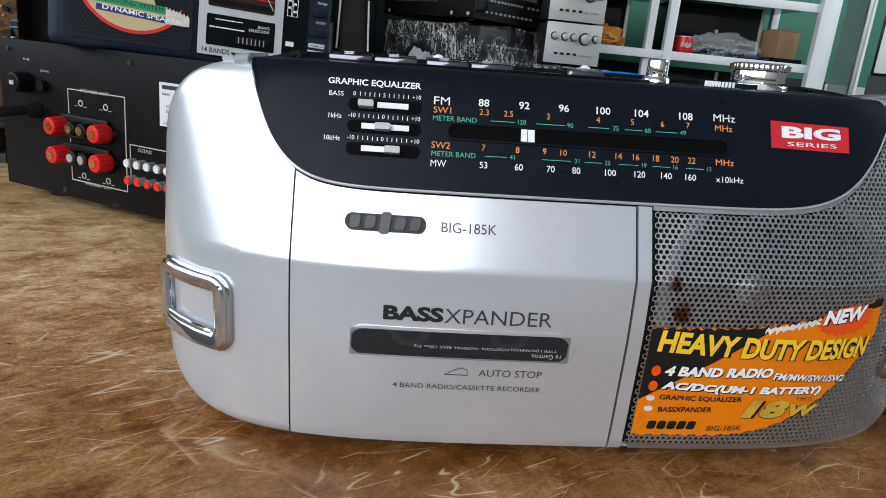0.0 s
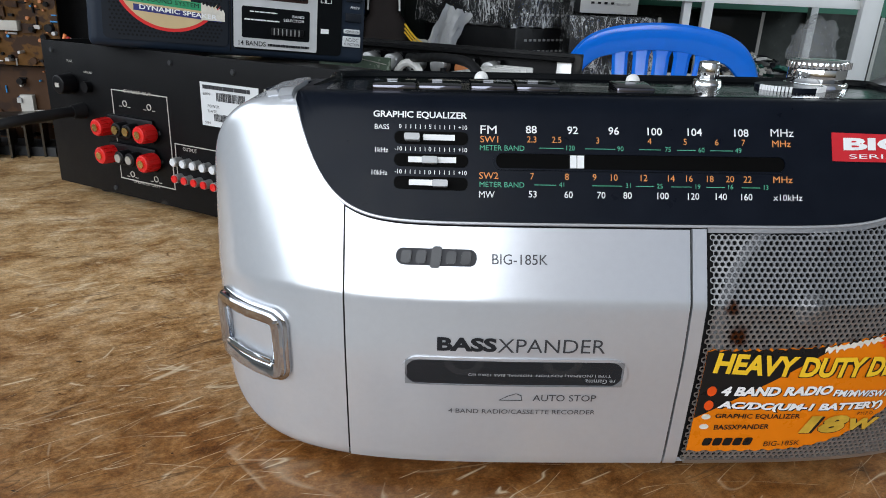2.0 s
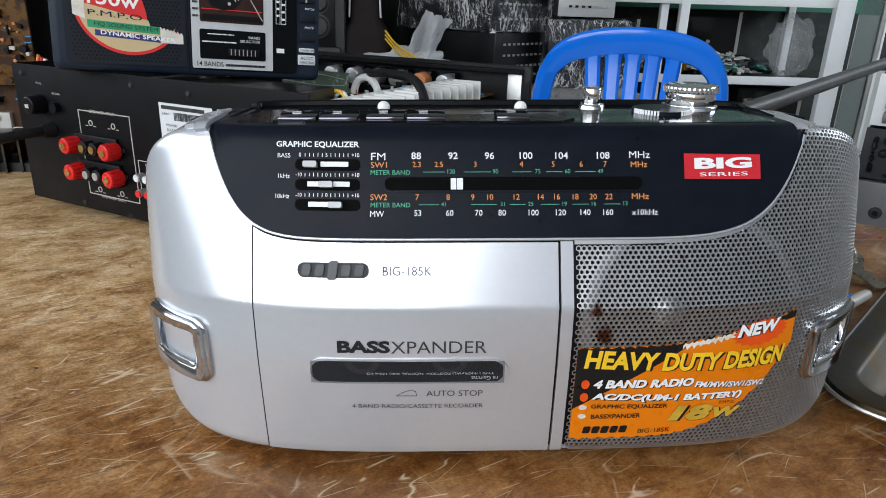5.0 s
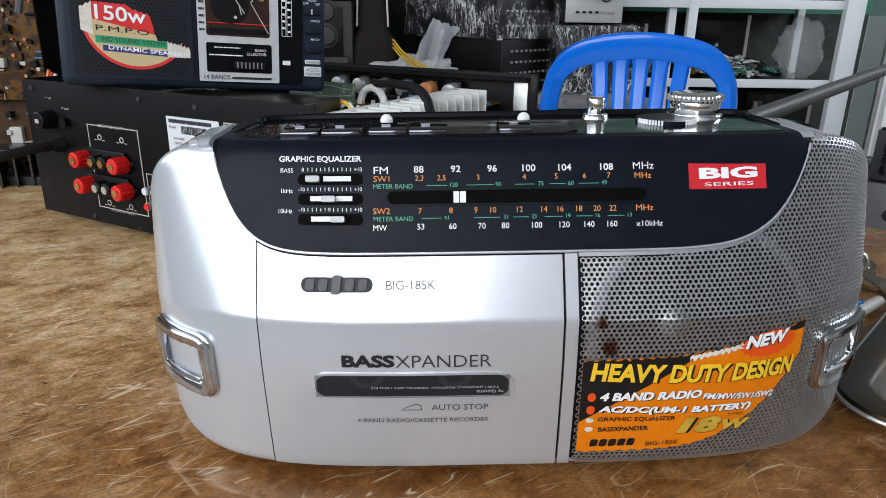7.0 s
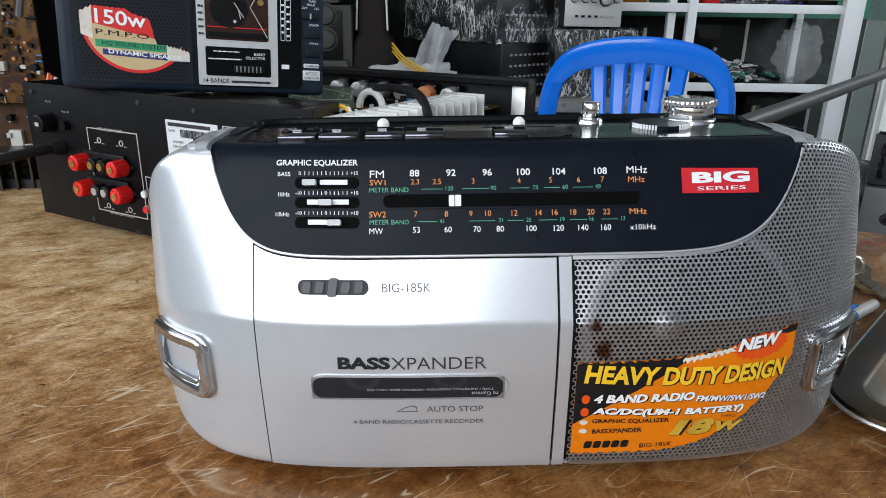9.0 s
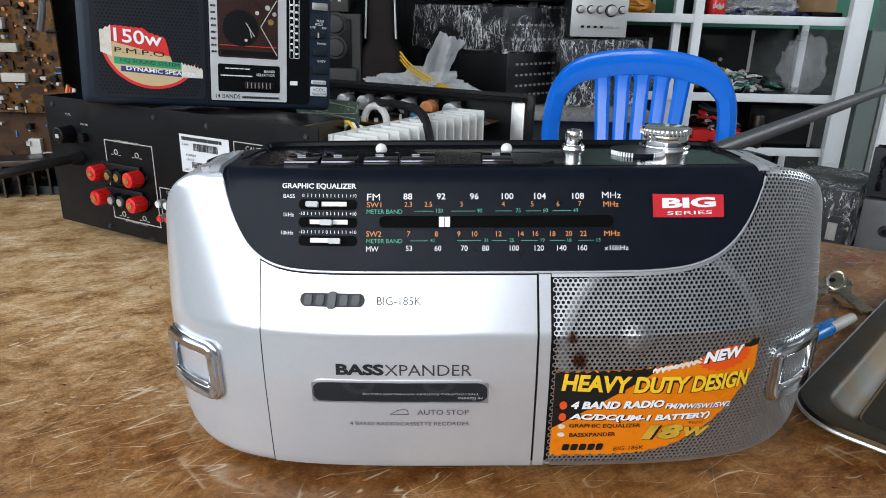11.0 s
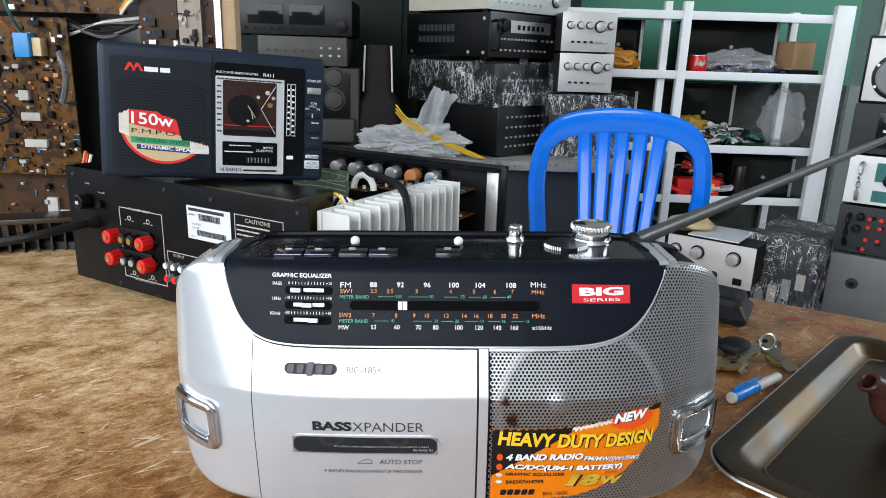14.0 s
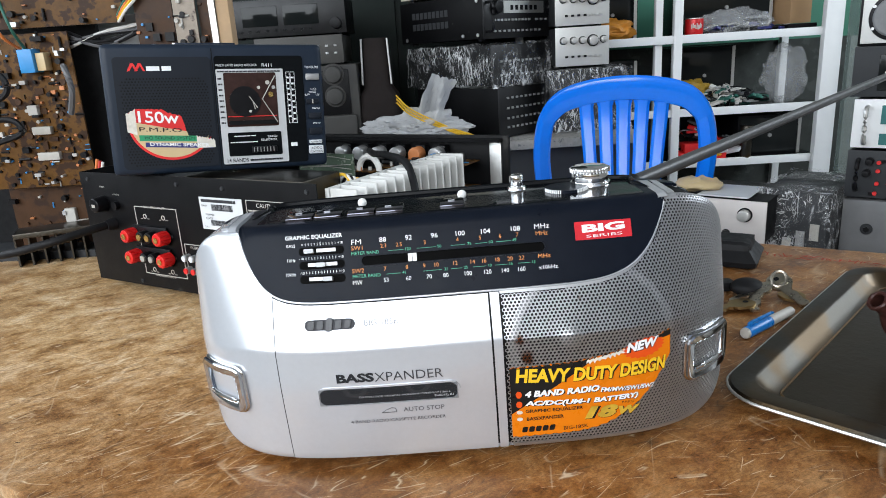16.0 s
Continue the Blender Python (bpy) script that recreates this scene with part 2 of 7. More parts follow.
P_ORANGE = mat("orange print", (0.78, 0.30, 0.09), 0.5, 0.0, 0.06, 400, spec=0.18)
P_GREEN = mat("green print", (0.10, 0.42, 0.28), 0.5, 0.0, 0.06, 400, spec=0.18)
P_RED = mat("red print", (0.58, 0.025, 0.035), 0.42, 0.0, 0.1, 300, spec=0.18)
P_BLACK = mat("black print", (0.016, 0.017, 0.02), 0.5, 0.0, 0.2, 400, spec=0.18)
P_GREY = mat("dark grey print", (0.040, 0.041, 0.046), 0.5, 0.0, 0.2, 400, spec=0.18)
ORANGE = mat("orange sticker", (0.74, 0.195, 0.006), 0.30, 0.0, 0.06, 60, 0.05, 300, spec=0.18)
STK_BLACK = mat("black sticker", (0.013, 0.013, 0.013), 0.3, 0.0, 0.2, 60, spec=0.18)
YELLOW = mat("yellow print", (0.86, 0.54, 0.03), 0.35, 0.0, 0.08, 200, spec=0.18)
RED_HOT = mat("red sticker", (0.74, 0.085, 0.012), 0.35, 0.0, 0.12, 100, spec=0.18)
GOLD = mat("gold print", (0.62, 0.40, 0.05), 0.4, 0.2, 0.35, 160, spec=0.18)
PAPER = mat("torn paper", (0.66, 0.62, 0.55), 0.8, 0.0, 0.25, 200, spec=0.18)
WOOD = wood_top()
EDGE_WOOD = mat("table edge wood", (0.30, 0.17, 0.08), 0.6, 0.0, 0.4, 40, 0.3, 200)
FILM = film_mat()


# ---- helpers for building ----
def part(name, bm, material, parent, label="", smooth=True):
    me = bpy.data.meshes.new(name)
    bmesh.ops.recalc_face_normals(bm, faces=bm.faces)
    bm.to_mesh(me)
    bm.free()
    return link_part(name, me, material, parent, label, smooth)


def link_part(name, me, material, parent, label="", smooth=True):
    if not me.materials:
        me.materials.append(material)
    me.polygons.foreach_set("use_smooth", [smooth] * len(me.polygons))
    if smooth:
        me.set_sharp_from_angle(angle=radians(38))
    ob = new(name, me)
    ob.parent = parent
    if label:
        ob["label"] = label
    return ob


def thing(name, label, category, m=None, group="", kind=""):
    ob = tagged(new(name), label, category, group, kind)
    ob.matrix_world = m or Matrix()
    ob.empty_display_size = 0.05
    return ob


def bm_box(bm, lo, hi, bevel=0.0, seg=2):
    lo, hi = Vector(lo), Vector(hi)
    g = bmesh.ops.create_cube(bm, size=1.0)
    vs = g["verts"]
    for v in vs:
        v.co = Vector([lo[k] + (v.co[k] + 0.5) * (hi[k] - lo[k]) for k in range(3)])
    if bevel:
        es = list({e for v in vs for e in v.link_edges})
        bmesh.ops.bevel(bm, geom=es, offset=bevel, segments=seg, affect="EDGES", profile=0.6)
    return bm


def box(lo, hi, bevel=0.0, seg=2):
    return bm_box(bmesh.new(), lo, hi, bevel, seg)


def bm_cyl(bm, p, q, r, n=20, r2=None, bevel=0.0):
    p, q = Vector(p), Vector(q)
    d = q - p
    m = Matrix.Translation((p + q) / 2) @ d.to_track_quat("Z", "Y").to_matrix().to_4x4()
    g = bmesh.ops.create_cone(bm, cap_ends=True, segments=n, radius1=r, radius2=r if r2 is None else r2, depth=d.length, matrix=m)
    if bevel:
        es = [e for e in {e for v in g["verts"] for e in v.link_edges} if any(len(f.verts) > 4 for f in e.link_faces)]
        bmesh.ops.bevel(bm, geom=es, offset=bevel, segments=3, affect="EDGES", profile=0.5)
    return bm


def cyl(p, q, r, n=20, r2=None, bevel=0.0):
    return bm_cyl(bmesh.new(), p, q, r, n, r2, bevel)


def bm_tube(bm, pts, r, n=8, cap=True):
    pts = [Vector(p) for p in pts]
    rings = []
    up = Vector((0, 0, 1))
    for i, p in enumerate(pts):
        d = (pts[min(i + 1, len(pts) - 1)] - pts[max(i - 1, 0)]).normalized()
        side = d.cross(up)
        side = side.normalized() if side.length > 1e-3 else Vector((1, 0, 0))
        nup = side.cross(d).normalized()
        rr = r(i / (len(pts) - 1)) if callable(r) else r
        rings.append([bm.verts.new(p + side * math.cos(2 * math.pi * k / n) * rr + nup * math.sin(2 * math.pi * k / n) * rr) for k in range(n)])
    for a, b in zip(rings, rings[1:]):
        for k in range(n):
            bm.faces.new((a[k], a[(k + 1) % n], b[(k + 1) % n], b[k]))
    if cap:
        bm.faces.new(rings[0])
        bm.faces.new(rings[-1])
    return bm


def curve_pts(ctrl, n=24):
    """A smooth line through the points ctrl (Catmull-Rom)."""
    c = [Vector(p) for p in ctrl]
    c = [2 * c[0] - c[1], *c, 2 * c[-1] - c[-2]]
    out = []
    for i in range(1, len(c) - 2):
        for k in range(n):
            t = k / n
            p0, p1, p2, p3 = c[i - 1:i + 3]
            out.append(0.5 * (2 * p1 + (p2 - p0) * t + (2 * p0 - 5 * p1 + 4 * p2 - p3) * t * t + (3 * p1 - p0 - 3 * p2 + p3) * t ** 3))
    return [*out, c[-2]]


def rounded(w, h, r, n=6):
    """Corner points of a rounded rectangle about the origin."""
    out = []
    for cx, cy, a0 in ((w / 2 - r, h / 2 - r, 0), (-w / 2 + r, h / 2 - r, 90), (-w / 2 + r, -h / 2 + r, 180), (w / 2 - r, -h / 2 + r, 270)):
        for k in range(n + 1):
            a = radians(a0 + 90 * k / n)
            out.append((cx + r * math.cos(a), cy + r * math.sin(a)))
    return out


def bm_plate(bm, outline, to3, d0, d1, hole=None):
    """A plate between offsets d0 and d1, its outline (and hole) carried into space by to3(x, y, d)."""
    def ring(pts, d):
        return [bm.verts.new(to3(x, y, d)) for x, y in pts]
    a0, a1 = ring(outline, d0), ring(outline, d1)
    n = len(outline)
    for k in range(n):
        bm.faces.new((a0[k], a0[(k + 1) % n], a1[(k + 1) % n], a1[k]))
    if hole:
        b0, b1 = ring(hole, d0), ring(hole, d1)
        for k in range(n):
            j = (k + 1) % n
            bm.faces.new((b0[k], b1[k], b1[j], b0[j]))
            bm.faces.new((a1[k], a1[j], b1[j], b1[k]))
            bm.faces.new((a0[k], b0[k], b0[j], a0[j]))
    else:
        bm.faces.new(a1)
        bm.faces.new(a0[::-1])
    return bm


LETTERS = {}


def letters(text, bold=0.0, shear=0.0, space=1.0):
    """Vertices and faces of a word one unit of letter size high, centred on its box; also its width and height."""
    key = (text, bold, shear, space)
    if key not in LETTERS:
        cu = bpy.data.curves.new("word", "FONT")
        cu.body, cu.size, cu.offset, cu.shear, cu.space_character, cu.resolution_u = text, 1.0, bold, shear, space, 3
        ob = new("word", cu)
        bpy.context.view_layer.update()
        me = bpy.data.meshes.new_from_object(ob.evaluated_get(bpy.context.evaluated_depsgraph_get()))
        v = np.array([p.co[:2] for p in me.vertices]) if len(me.vertices) else np.zeros((1, 2))
        faces = [tuple(p.vertices) for p in me.polygons]
        bpy.data.objects.remove(ob)
        bpy.data.curves.remove(cu)
        bpy.data.meshes.remove(me)
        lo, hi = v.min(0), v.max(0)
        LETTERS[key] = (v - (lo + hi) / 2, faces, hi - lo)
    return LETTERS[key]


def word(text, x0, x1, z, h, to3, material, parent, name="lettering", bold=0.0, shear=0.0, lift=0.0, rise=0.0):
    """Printed lettering from x0 to x1 about height z, h high, laid on a surface by to3(x, z, lift)."""
    v, faces, size = letters(text, bold, shear)
    sx, sz = (x1 - x0) / size[0], h / size[1]
    me = bpy.data.meshes.new(name)
    me.from_pydata([to3((x0 + x1) / 2 + p[0] * sx, z + p[1] * sz + rise * p[0] * sx, lift) for p in v], [], faces)
    return link_part(name, me, material, parent, smooth=False)


def num(text, x, z, h, to3, material, parent, lift=0.0, wide=0.62, bold=0.0, name="lettering"):
    v, faces, size = letters(text, bold)
    w = h * size[0] / size[1] * wide / 0.62
    return word(text, x - w / 2, x + w / 2, z, h, to3, material, parent, name, bold, 0.0, lift)


# ---- the room ----
FLOOR_Z, CEIL_Z = -0.76, 2.05
WALL_GREEN = mat("green wall paint", (0.045, 0.20, 0.13), 0.6, 0.0, 0.10, 6, 0.1, 80)
WALL_WHITE = mat("off-white wall paint", (0.62, 0.63, 0.60), 0.7, 0.0, 0.08, 6, 0.1, 80)
TILE = mat("floor tiles", (0.20, 0.19, 0.175), 0.35, 0.0, 0.15, 5)
CEIL_M = mat("ceiling board", (0.34, 0.34, 0.33), 0.8, 0.0, 0.06, 4)
# for walls out of view, kept dim so less light bounces about
WALL_DIM = mat("dim grey unseen wall", (0.26, 0.26, 0.25), 0.8, 0.0, 0.12, 6)
GROUND_M = mat("street concrete", (0.30, 0.29, 0.28), 0.9, 0.0, 0.2, 3)


def structure(name, bm, material, label, smooth=False):
    ob = part(name, bm, material, None, smooth=smooth)
    return tagged(ob, label, name.split("_")[0], kind="structure")


structure("ground", box((-30, -40, FLOOR_Z - 0.20), (30, 40, FLOOR_Z - 0.104)), GROUND_M, "grey concrete ground outside the workshop")
structure("floor", box((-3.0, -2.4, FLOOR_Z - 0.10), (3.2, 3.0, FLOOR_Z)), TILE, "dark tiled workshop floor")
structure("ceiling", box((-3.0, -2.4, CEIL_Z), (3.2, 3.0, CEIL_Z + 0.08)), CEIL_M, "plain pale workshop ceiling")
structure("wall_north", box((-3.0, 2.9, 0.235), (3.2, 3.0, 0.78)), WALL_GREEN, "green painted upper wall of the workshop")
# unseen band given grey so the steel tray mirrors less green
structure("wall_north_upper", box((-3.0, 2.895, 0.78), (3.2, 3.0, CEIL_Z)), WALL_DIM, "dim grey upper wall, out of view, above the green band")
structure("wall_north_lower", box((-3.0, 2.895, FLOOR_Z), (3.2, 3.0, 0.235)), WALL_WHITE, "off-white painted lower wall of the workshop")
# unseen wall, opened where the added west lamp stands
bm = box((-3.1, -2.4, FLOOR_Z), (-3.0, -1.46, CEIL_Z))
bm_box(bm, (-3.1, 1.57, FLOOR_Z), (-3.0, 3.0, CEIL_Z))
bm_box(bm, (-3.1, -1.46, FLOOR_Z), (-3.0, 1.57, 0.46))
bm_box(bm, (-3.1, -1.46, 2.01), (-3.0, 1.57, CEIL_Z))
structure("wall_west", bm, WALL_DIM, "dim grey unseen side wall with a gap for the west lamp")
# gap left in this unseen wall for the added east lamp
bm = box((3.2, -2.4, FLOOR_Z), (3.3, -0.05, CEIL_Z))
bm_box(bm, (3.2, 1.85, FLOOR_Z), (3.3, 3.0, CEIL_Z))
bm_box(bm, (3.2, -0.05, FLOOR_Z), (3.3, 1.85, 1.12))
bm_box(bm, (3.2, -0.05, 1.98), (3.3, 1.85, CEIL_Z))
structure("wall_east", bm, WALL_DIM, "dim grey unseen side wall with a gap for the east lamp")
# dark block and panels added to stand in for the unlit wall behind the desk
dark = thing("shade_backdrop", "dark backdrop standing in for the unlit wall behind the desk", "cabinet")
part("backdrop_block", box((-1.6, 2.62, FLOOR_Z), (0.58, 2.86, 1.25), 0.003), mat("shaded green wall", (0.007, 0.012, 0.010), 0.6, 0.0, 0.2, 10, spec=0.25), dark)
for dx in (-1.55, -0.83, -0.11):
    part("door", box((dx, 2.600, FLOOR_Z + 0.05), (dx + 0.66, 2.617, 1.22), 0.002), bpy.data.materials["shaded green wall"], dark)

# ---- the workbench: its long edges run at 30 degrees to the recorder ----
bench = thing("workbench", "worn plywood workbench with stains, scratches and burn marks", "workbench", pose(0, 0, 0, 0, 0, -29.5))
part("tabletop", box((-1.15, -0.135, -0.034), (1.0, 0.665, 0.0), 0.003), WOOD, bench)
for lx in (-1.08, 0.93):
    for ly in (-0.08, 0.60):
        part("leg", box((lx - 0.03, ly - 0.03, FLOOR_Z), (lx + 0.03, ly + 0.03, -0.034), 0.003), EDGE_WOOD, bench)
for ly in (-0.08, 0.60):
    part("rail", box((-1.05, ly - 0.012, -0.12), (0.90, ly + 0.012, -0.035)), EDGE_WOOD, bench)

# ---- the radio cassette recorder ----
RX, RAL, RAR, RD, DEPTH = 0.050, 0.193, 0.203, 0.080, 0.165
recorder = thing("radio_cassette_recorder", "silver radio cassette recorder with black dial panel, on the workbench", "radio", pose(0, 0, 0, 0, -1.4, 0.8))


def across(a):
    """x at the angle a, from the one end (0) to the other (pi)."""
    return RX - (RAL if math.cos(a) > 0 else RAR) * math.cos(a)


def bulge(x):
    u = min(abs(x - RX) / (RAL if x < RX else RAR), 1.0)
    f = RD * (1 - math.sqrt(max(0.0, 1 - u ** 4)))
    top = 0.055 * (1 - math.sqrt(max(0.0, 1 - u ** 12)))
    low = 0.050 * (1 - math.sqrt(max(0.0, 1 - u ** 11)))
    return f, top, low


# outline of the side view, from the front's lower edge over the top to the back
SIDE = curve_pts([(0.016, 0.007), (0.006, 0.011), (0.0035, 0.02), (0.001, 0.045), (-0.001, 0.07), (-0.001, 0.090)], 6)[:-1] + curve_pts([(-0.001, 0.0955), (0.0105, 0.123), (0.0225, 0.151), (0.0300, 0.1675)], 6)[:-1] + curve_pts([(0.0315, 0.1705), (0.0345, 0.1738), (0.040, 0.1752), (0.06, 0.1752), (0.09, 0.1752), (0.110, 0.1735), (0.126, 0.166), (0.146, 0.150), (0.160, 0.125), (0.165, 0.10), (0.165, 0.05), (0.160, 0.015), (0.150, 0.007)], 6)
SIDE = [(p.x, p.y) if hasattr(p, "x") else p for p in [Vector((*q[:2], 0)) if len(q) == 2 else q for q in SIDE]]
SY = np.array([p[0] for p in SIDE])
SZ = np.array([p[1] for p in SIDE])
SL = np.concatenate([[0], np.cumsum(np.hypot(np.diff(SY), np.diff(SZ)))])
SN = SL / SL[-1]
K_TOP = int(np.argmax(SZ > 0.1745))
S_TOPF, S_BACK = SN[K_TOP], SN[int(np.argmax(SY > 0.108))]


def side_at_z(z):
    """The place along the side view's front at nominal height z."""
    return float(np.interp(z, SZ[:K_TOP + 1], SN[:K_TOP + 1]))


def skin(x, s, d=0.0):
    """A point of the recorder's skin: x across, s along the side view (0 to 1), d outwards."""
    def raw(x, s):
        f, top, low = bulge(x)
        y, z = np.interp(s, SN, SY), np.interp(s, SN, SZ)
        yy = f + y * (DEPTH - 2 * f) / DEPTH
        zz = 0.006 + low + (z - 0.006) * (0.1692 - top - low) / 0.1692
        return Vector((x, yy, zz))
    p = raw(x, s)
    if d:
        e = 0.0006
        xa, xb = max(x - e, RX - RAL), min(x + e, RX + RAR)
        sa, sb = max(s - 0.003, 0), min(s + 0.003, 1)
        n = (raw(xb, s) - raw(xa, s)).cross(raw(x, sb) - raw(x, sa))
        if n.length > 1e-12:
            p = p + n.normalized() * d
    return p


def front(x, z, d=0.0):
    """A point of the recorder's front at x and true height z."""
    f, top, low = bulge(x)
    zn = 0.006 + (z - 0.006 - low) * 0.1692 / (0.1692 - top - low)
    return skin(x, side_at_z(min(zn, 0.1745)), d)


def shell(bm, xs, lo, hi, ns, d, depth=0.0012):
    """A sheet of the skin over the columns xs, between the side places lo(x) and hi(x), with its edges turned in."""
    top = [[bm.verts.new(skin(x, lo(x) + (hi(x) - lo(x)) * k / ns, d)) for k in range(ns + 1)] for x in xs]
    for a, b in zip(top, top[1:]):
        for k in range(ns):
            bm.faces.new((a[k], b[k], b[k + 1], a[k + 1]))
    if depth:
        rim = [(i, 0) for i in range(len(xs))] + [(len(xs) - 1, k) for k in range(1, ns + 1)] + [(i, ns) for i in range(len(xs) - 2, -1, -1)] + [(0, k) for k in range(ns - 1, 0, -1)]
        inner = [bm.verts.new(skin(xs[i], lo(xs[i]) + (hi(xs[i]) - lo(xs[i])) * k / ns, d - depth)) for i, k in rim]
        for j in range(len(rim)):
            (i, k), (i2, k2) = rim[j], rim[(j + 1) % len(rim)]
            bm.faces.new((top[i][k], inner[j], inner[(j + 1) % len(rim)], top[i2][k2]))
    return bm


def spread(a, b, n):
    return [a + (b - a) * k / n for k in range(n + 1)]


def panel_low(x):
    """Nominal height of the black panel's lower edge."""
    v = (x - RX) / (0.1445 if x < RX else 0.1500)
    return 0.1270 + 0.0475 * abs(v) ** (12 if v < 0 else 8.5)


PL, PR = RX - 0.1440, RX + 0.1495
bm = bmesh.new()
ends = [across(a) for a in spread(0.02, math.pi - 0.02, 60)]
shell(bm, ends, lambda x: 0.0, lambda x: 1.0, 70, -0.0022, 0)
part("body", bm, CORE, recorder)

bm = bmesh.new()
end_cols = [across(a) for a in spread(0.015, 0.70, 40) if across(a) < PL - 0.0006] + [PL]
left_cols = end_cols + spread(PL, -0.0725, 40)[1:]
shell(bm, left_cols, lambda x: 0.004, lambda x: S_TOPF if x <= PL else min(side_at_z(min(panel_low(x) + 0.0015, 0.1745)), S_TOPF), 60, 0.0, 0)
shell(bm, end_cols, lambda x: S_TOPF, lambda x: 0.995, 50, 0.0, 0)
bmesh.ops.remove_doubles(bm, verts=bm.verts[:], dist=0.00001)
part("side_shell", bm, SILVER, recorder, "silver-painted plastic end shell")

bm = bmesh.new()
shell(bm, spread(-0.0715, 0.0735, 44), lambda x: side_at_z(0.0125), lambda x: side_at_z(panel_low(x) - 0.0022), 44, 0.0008, 0.003)
door = part("cassette_door", bm, SILVER, recorder, "silver cassette door with clear window")
bm = bmesh.new()
shell(bm, spread(0.0748, 0.0808, 3), lambda x: side_at_z(0.0115), lambda x: side_at_z(panel_low(x) - 0.0018), 40, 0.0003, 0.002)
part("divider_strip", bm, SILVER, recorder)
bm = bmesh.new()
shell(bm, [across(a) for a in spread(0.30, math.pi - 0.30, 50)], lambda x: 0.0, lambda x: side_at_z(0.0115), 5, -0.0006, 0.002)
part("base_strip", bm, SILVER, recorder)

bm = bmesh.new()
shell(bm, spread(PL, PR, 110), lambda x: min(side_at_z(min(panel_low(x), 0.1744)), S_TOPF), lambda x: S_BACK, 70, 0.0010, 0.003)
panel = part("dial_panel", bm, BLACK, recorder, "black satin dial panel")
bm = bmesh.new()
bm_tube(bm, [skin(x, side_at_z(min(panel_low(x) - 0.0008, 0.1744)), 0.0006) for x in spread(PL + 0.0005, PR - 0.0005, 120)], 0.0007, 6)
part("panel_edging", bm, SILVER, recorder)
bm = bmesh.new()
shell(bm, [across(a) for a in spread(0.72, math.pi - 0.72, 20)], lambda x: S_BACK + 0.002, lambda x: 0.995, 30, 0.0)
part("back_shell", bm, BLACK, recorder)

# perforated grille over the loudspeaker end
XT = np.linspace(0.0815, RX + RAR * 0.9995, 900)
LT = np.concatenate([[0], np.cumsum([(skin(b, 0.22) - skin(a, 0.22)).length for a, b in zip(XT, XT[1:])])])
PITCH = 0.00262
S_UNIT = float(SL[-1])


def grille_point(l, s, d):
    """The pressed steel: a round ridge and a small boss stand out over the loudspeaker."""
    x = float(np.interp(l, LT, XT))
    r = math.hypot(x - 0.142, (s - side_at_z(0.086)) * S_UNIT)
    up = min(1.0, max(0.0, (s - side_at_z(0.080)) * S_UNIT / 0.012))
    return skin(x, s, d + up * (0.0004 * math.exp(-((r - 0.055) / 0.0060) ** 2)) + 0.0016 * math.exp(-(math.hypot(x - 0.1275, (s - side_at_z(0.093)) * S_UNIT) / 0.0065) ** 2))


verts, faces = [], []
hexa = [(math.cos(radians(60 * k + 30)), math.sin(radians(60 * k + 30))) for k in range(6)]
row_h = PITCH * 0.866
s_low, l_max = side_at_z(0.0145), float(np.interp(RX + RAR * 0.9992, XT, LT))
for r in range(int(0.20 / row_h)):
    s_c = s_low + (r + 0.5) * row_h / S_UNIT
    for c in range(int(l_max / PITCH)):
        l_c = 0.0006 + PITCH * (c + 0.5 + 0.5 * (r % 2))
        x_c = float(np.interp(l_c, LT, XT))
        lim = side_at_z(min(panel_low(x_c) - 0.003, 0.1744)) if x_c < PR - 0.0015 else S_TOPF + 0.008
        if l_c > l_max or s_c > lim:
            continue
        base = len(verts)
        for rad, d in ((PITCH / math.sqrt(3), 0.0004), (PITCH * 0.402, 0.0004), (PITCH * 0.385, -0.0005)):
            verts += [tuple(grille_point(l_c + rad * u, s_c + rad * v / S_UNIT, d)) for u, v in hexa]
        for k in range(6):
            j = (k + 1) % 6
            faces += [(base + k, base + j, base + 6 + j, base + 6 + k), (base + 6 + k, base + 6 + j, base + 12 + j, base + 12 + k)]
me = bpy.data.meshes.new("grille")
me.from_pydata(verts, [], faces)


def behind(u, v, d):
    """A point just behind the perforated steel, u and v from the loudspeaker's middle."""
    return grille_point(float(np.interp(0.142, XT, LT)) + u, side_at_z(0.086) + v / S_UNIT, d)


def turned(r, n=48):
    return [(r * math.cos(2 * math.pi * k / n), r * math.sin(2 * math.pi * k / n)) for k in range(n)]


bm_plate(bm := bmesh.new(), turned(0.0570), behind, -0.0020, -0.0009, turned(0.0520))
speaker = part("loudspeaker_cone", bm, CONE_RIM, recorder, "pale loudspeaker rim behind the grille")
bm_plate(bm := bmesh.new(), [(u - 0.0145, v + 0.0070) for u, v in turned(0.0075, 24)], behind, -0.0020, -0.0008)
part("dust_cap", bm, CONE_RIM, speaker, "small pale dust cap")
link_part("grille", me, GRILLE, recorder, "perforated steel loudspeaker grille with rust spots", smooth=False)
bm = bmesh.new()
shell(bm, spread(0.0815, PR + 0.010, 60), lambda x: side_at_z(min(panel_low(x), 0.1744)) - 0.0075 if x < PR - 0.002 else S_TOPF - 0.008, lambda x: side_at_z(min(panel_low(x), 0.1744)) - 0.001 if x < PR - 0.002 else S_TOPF + 0.006, 3, 0.0002, 0.001)
part("grille_border", bm, GRILLE, recorder)
bm = bmesh.new()
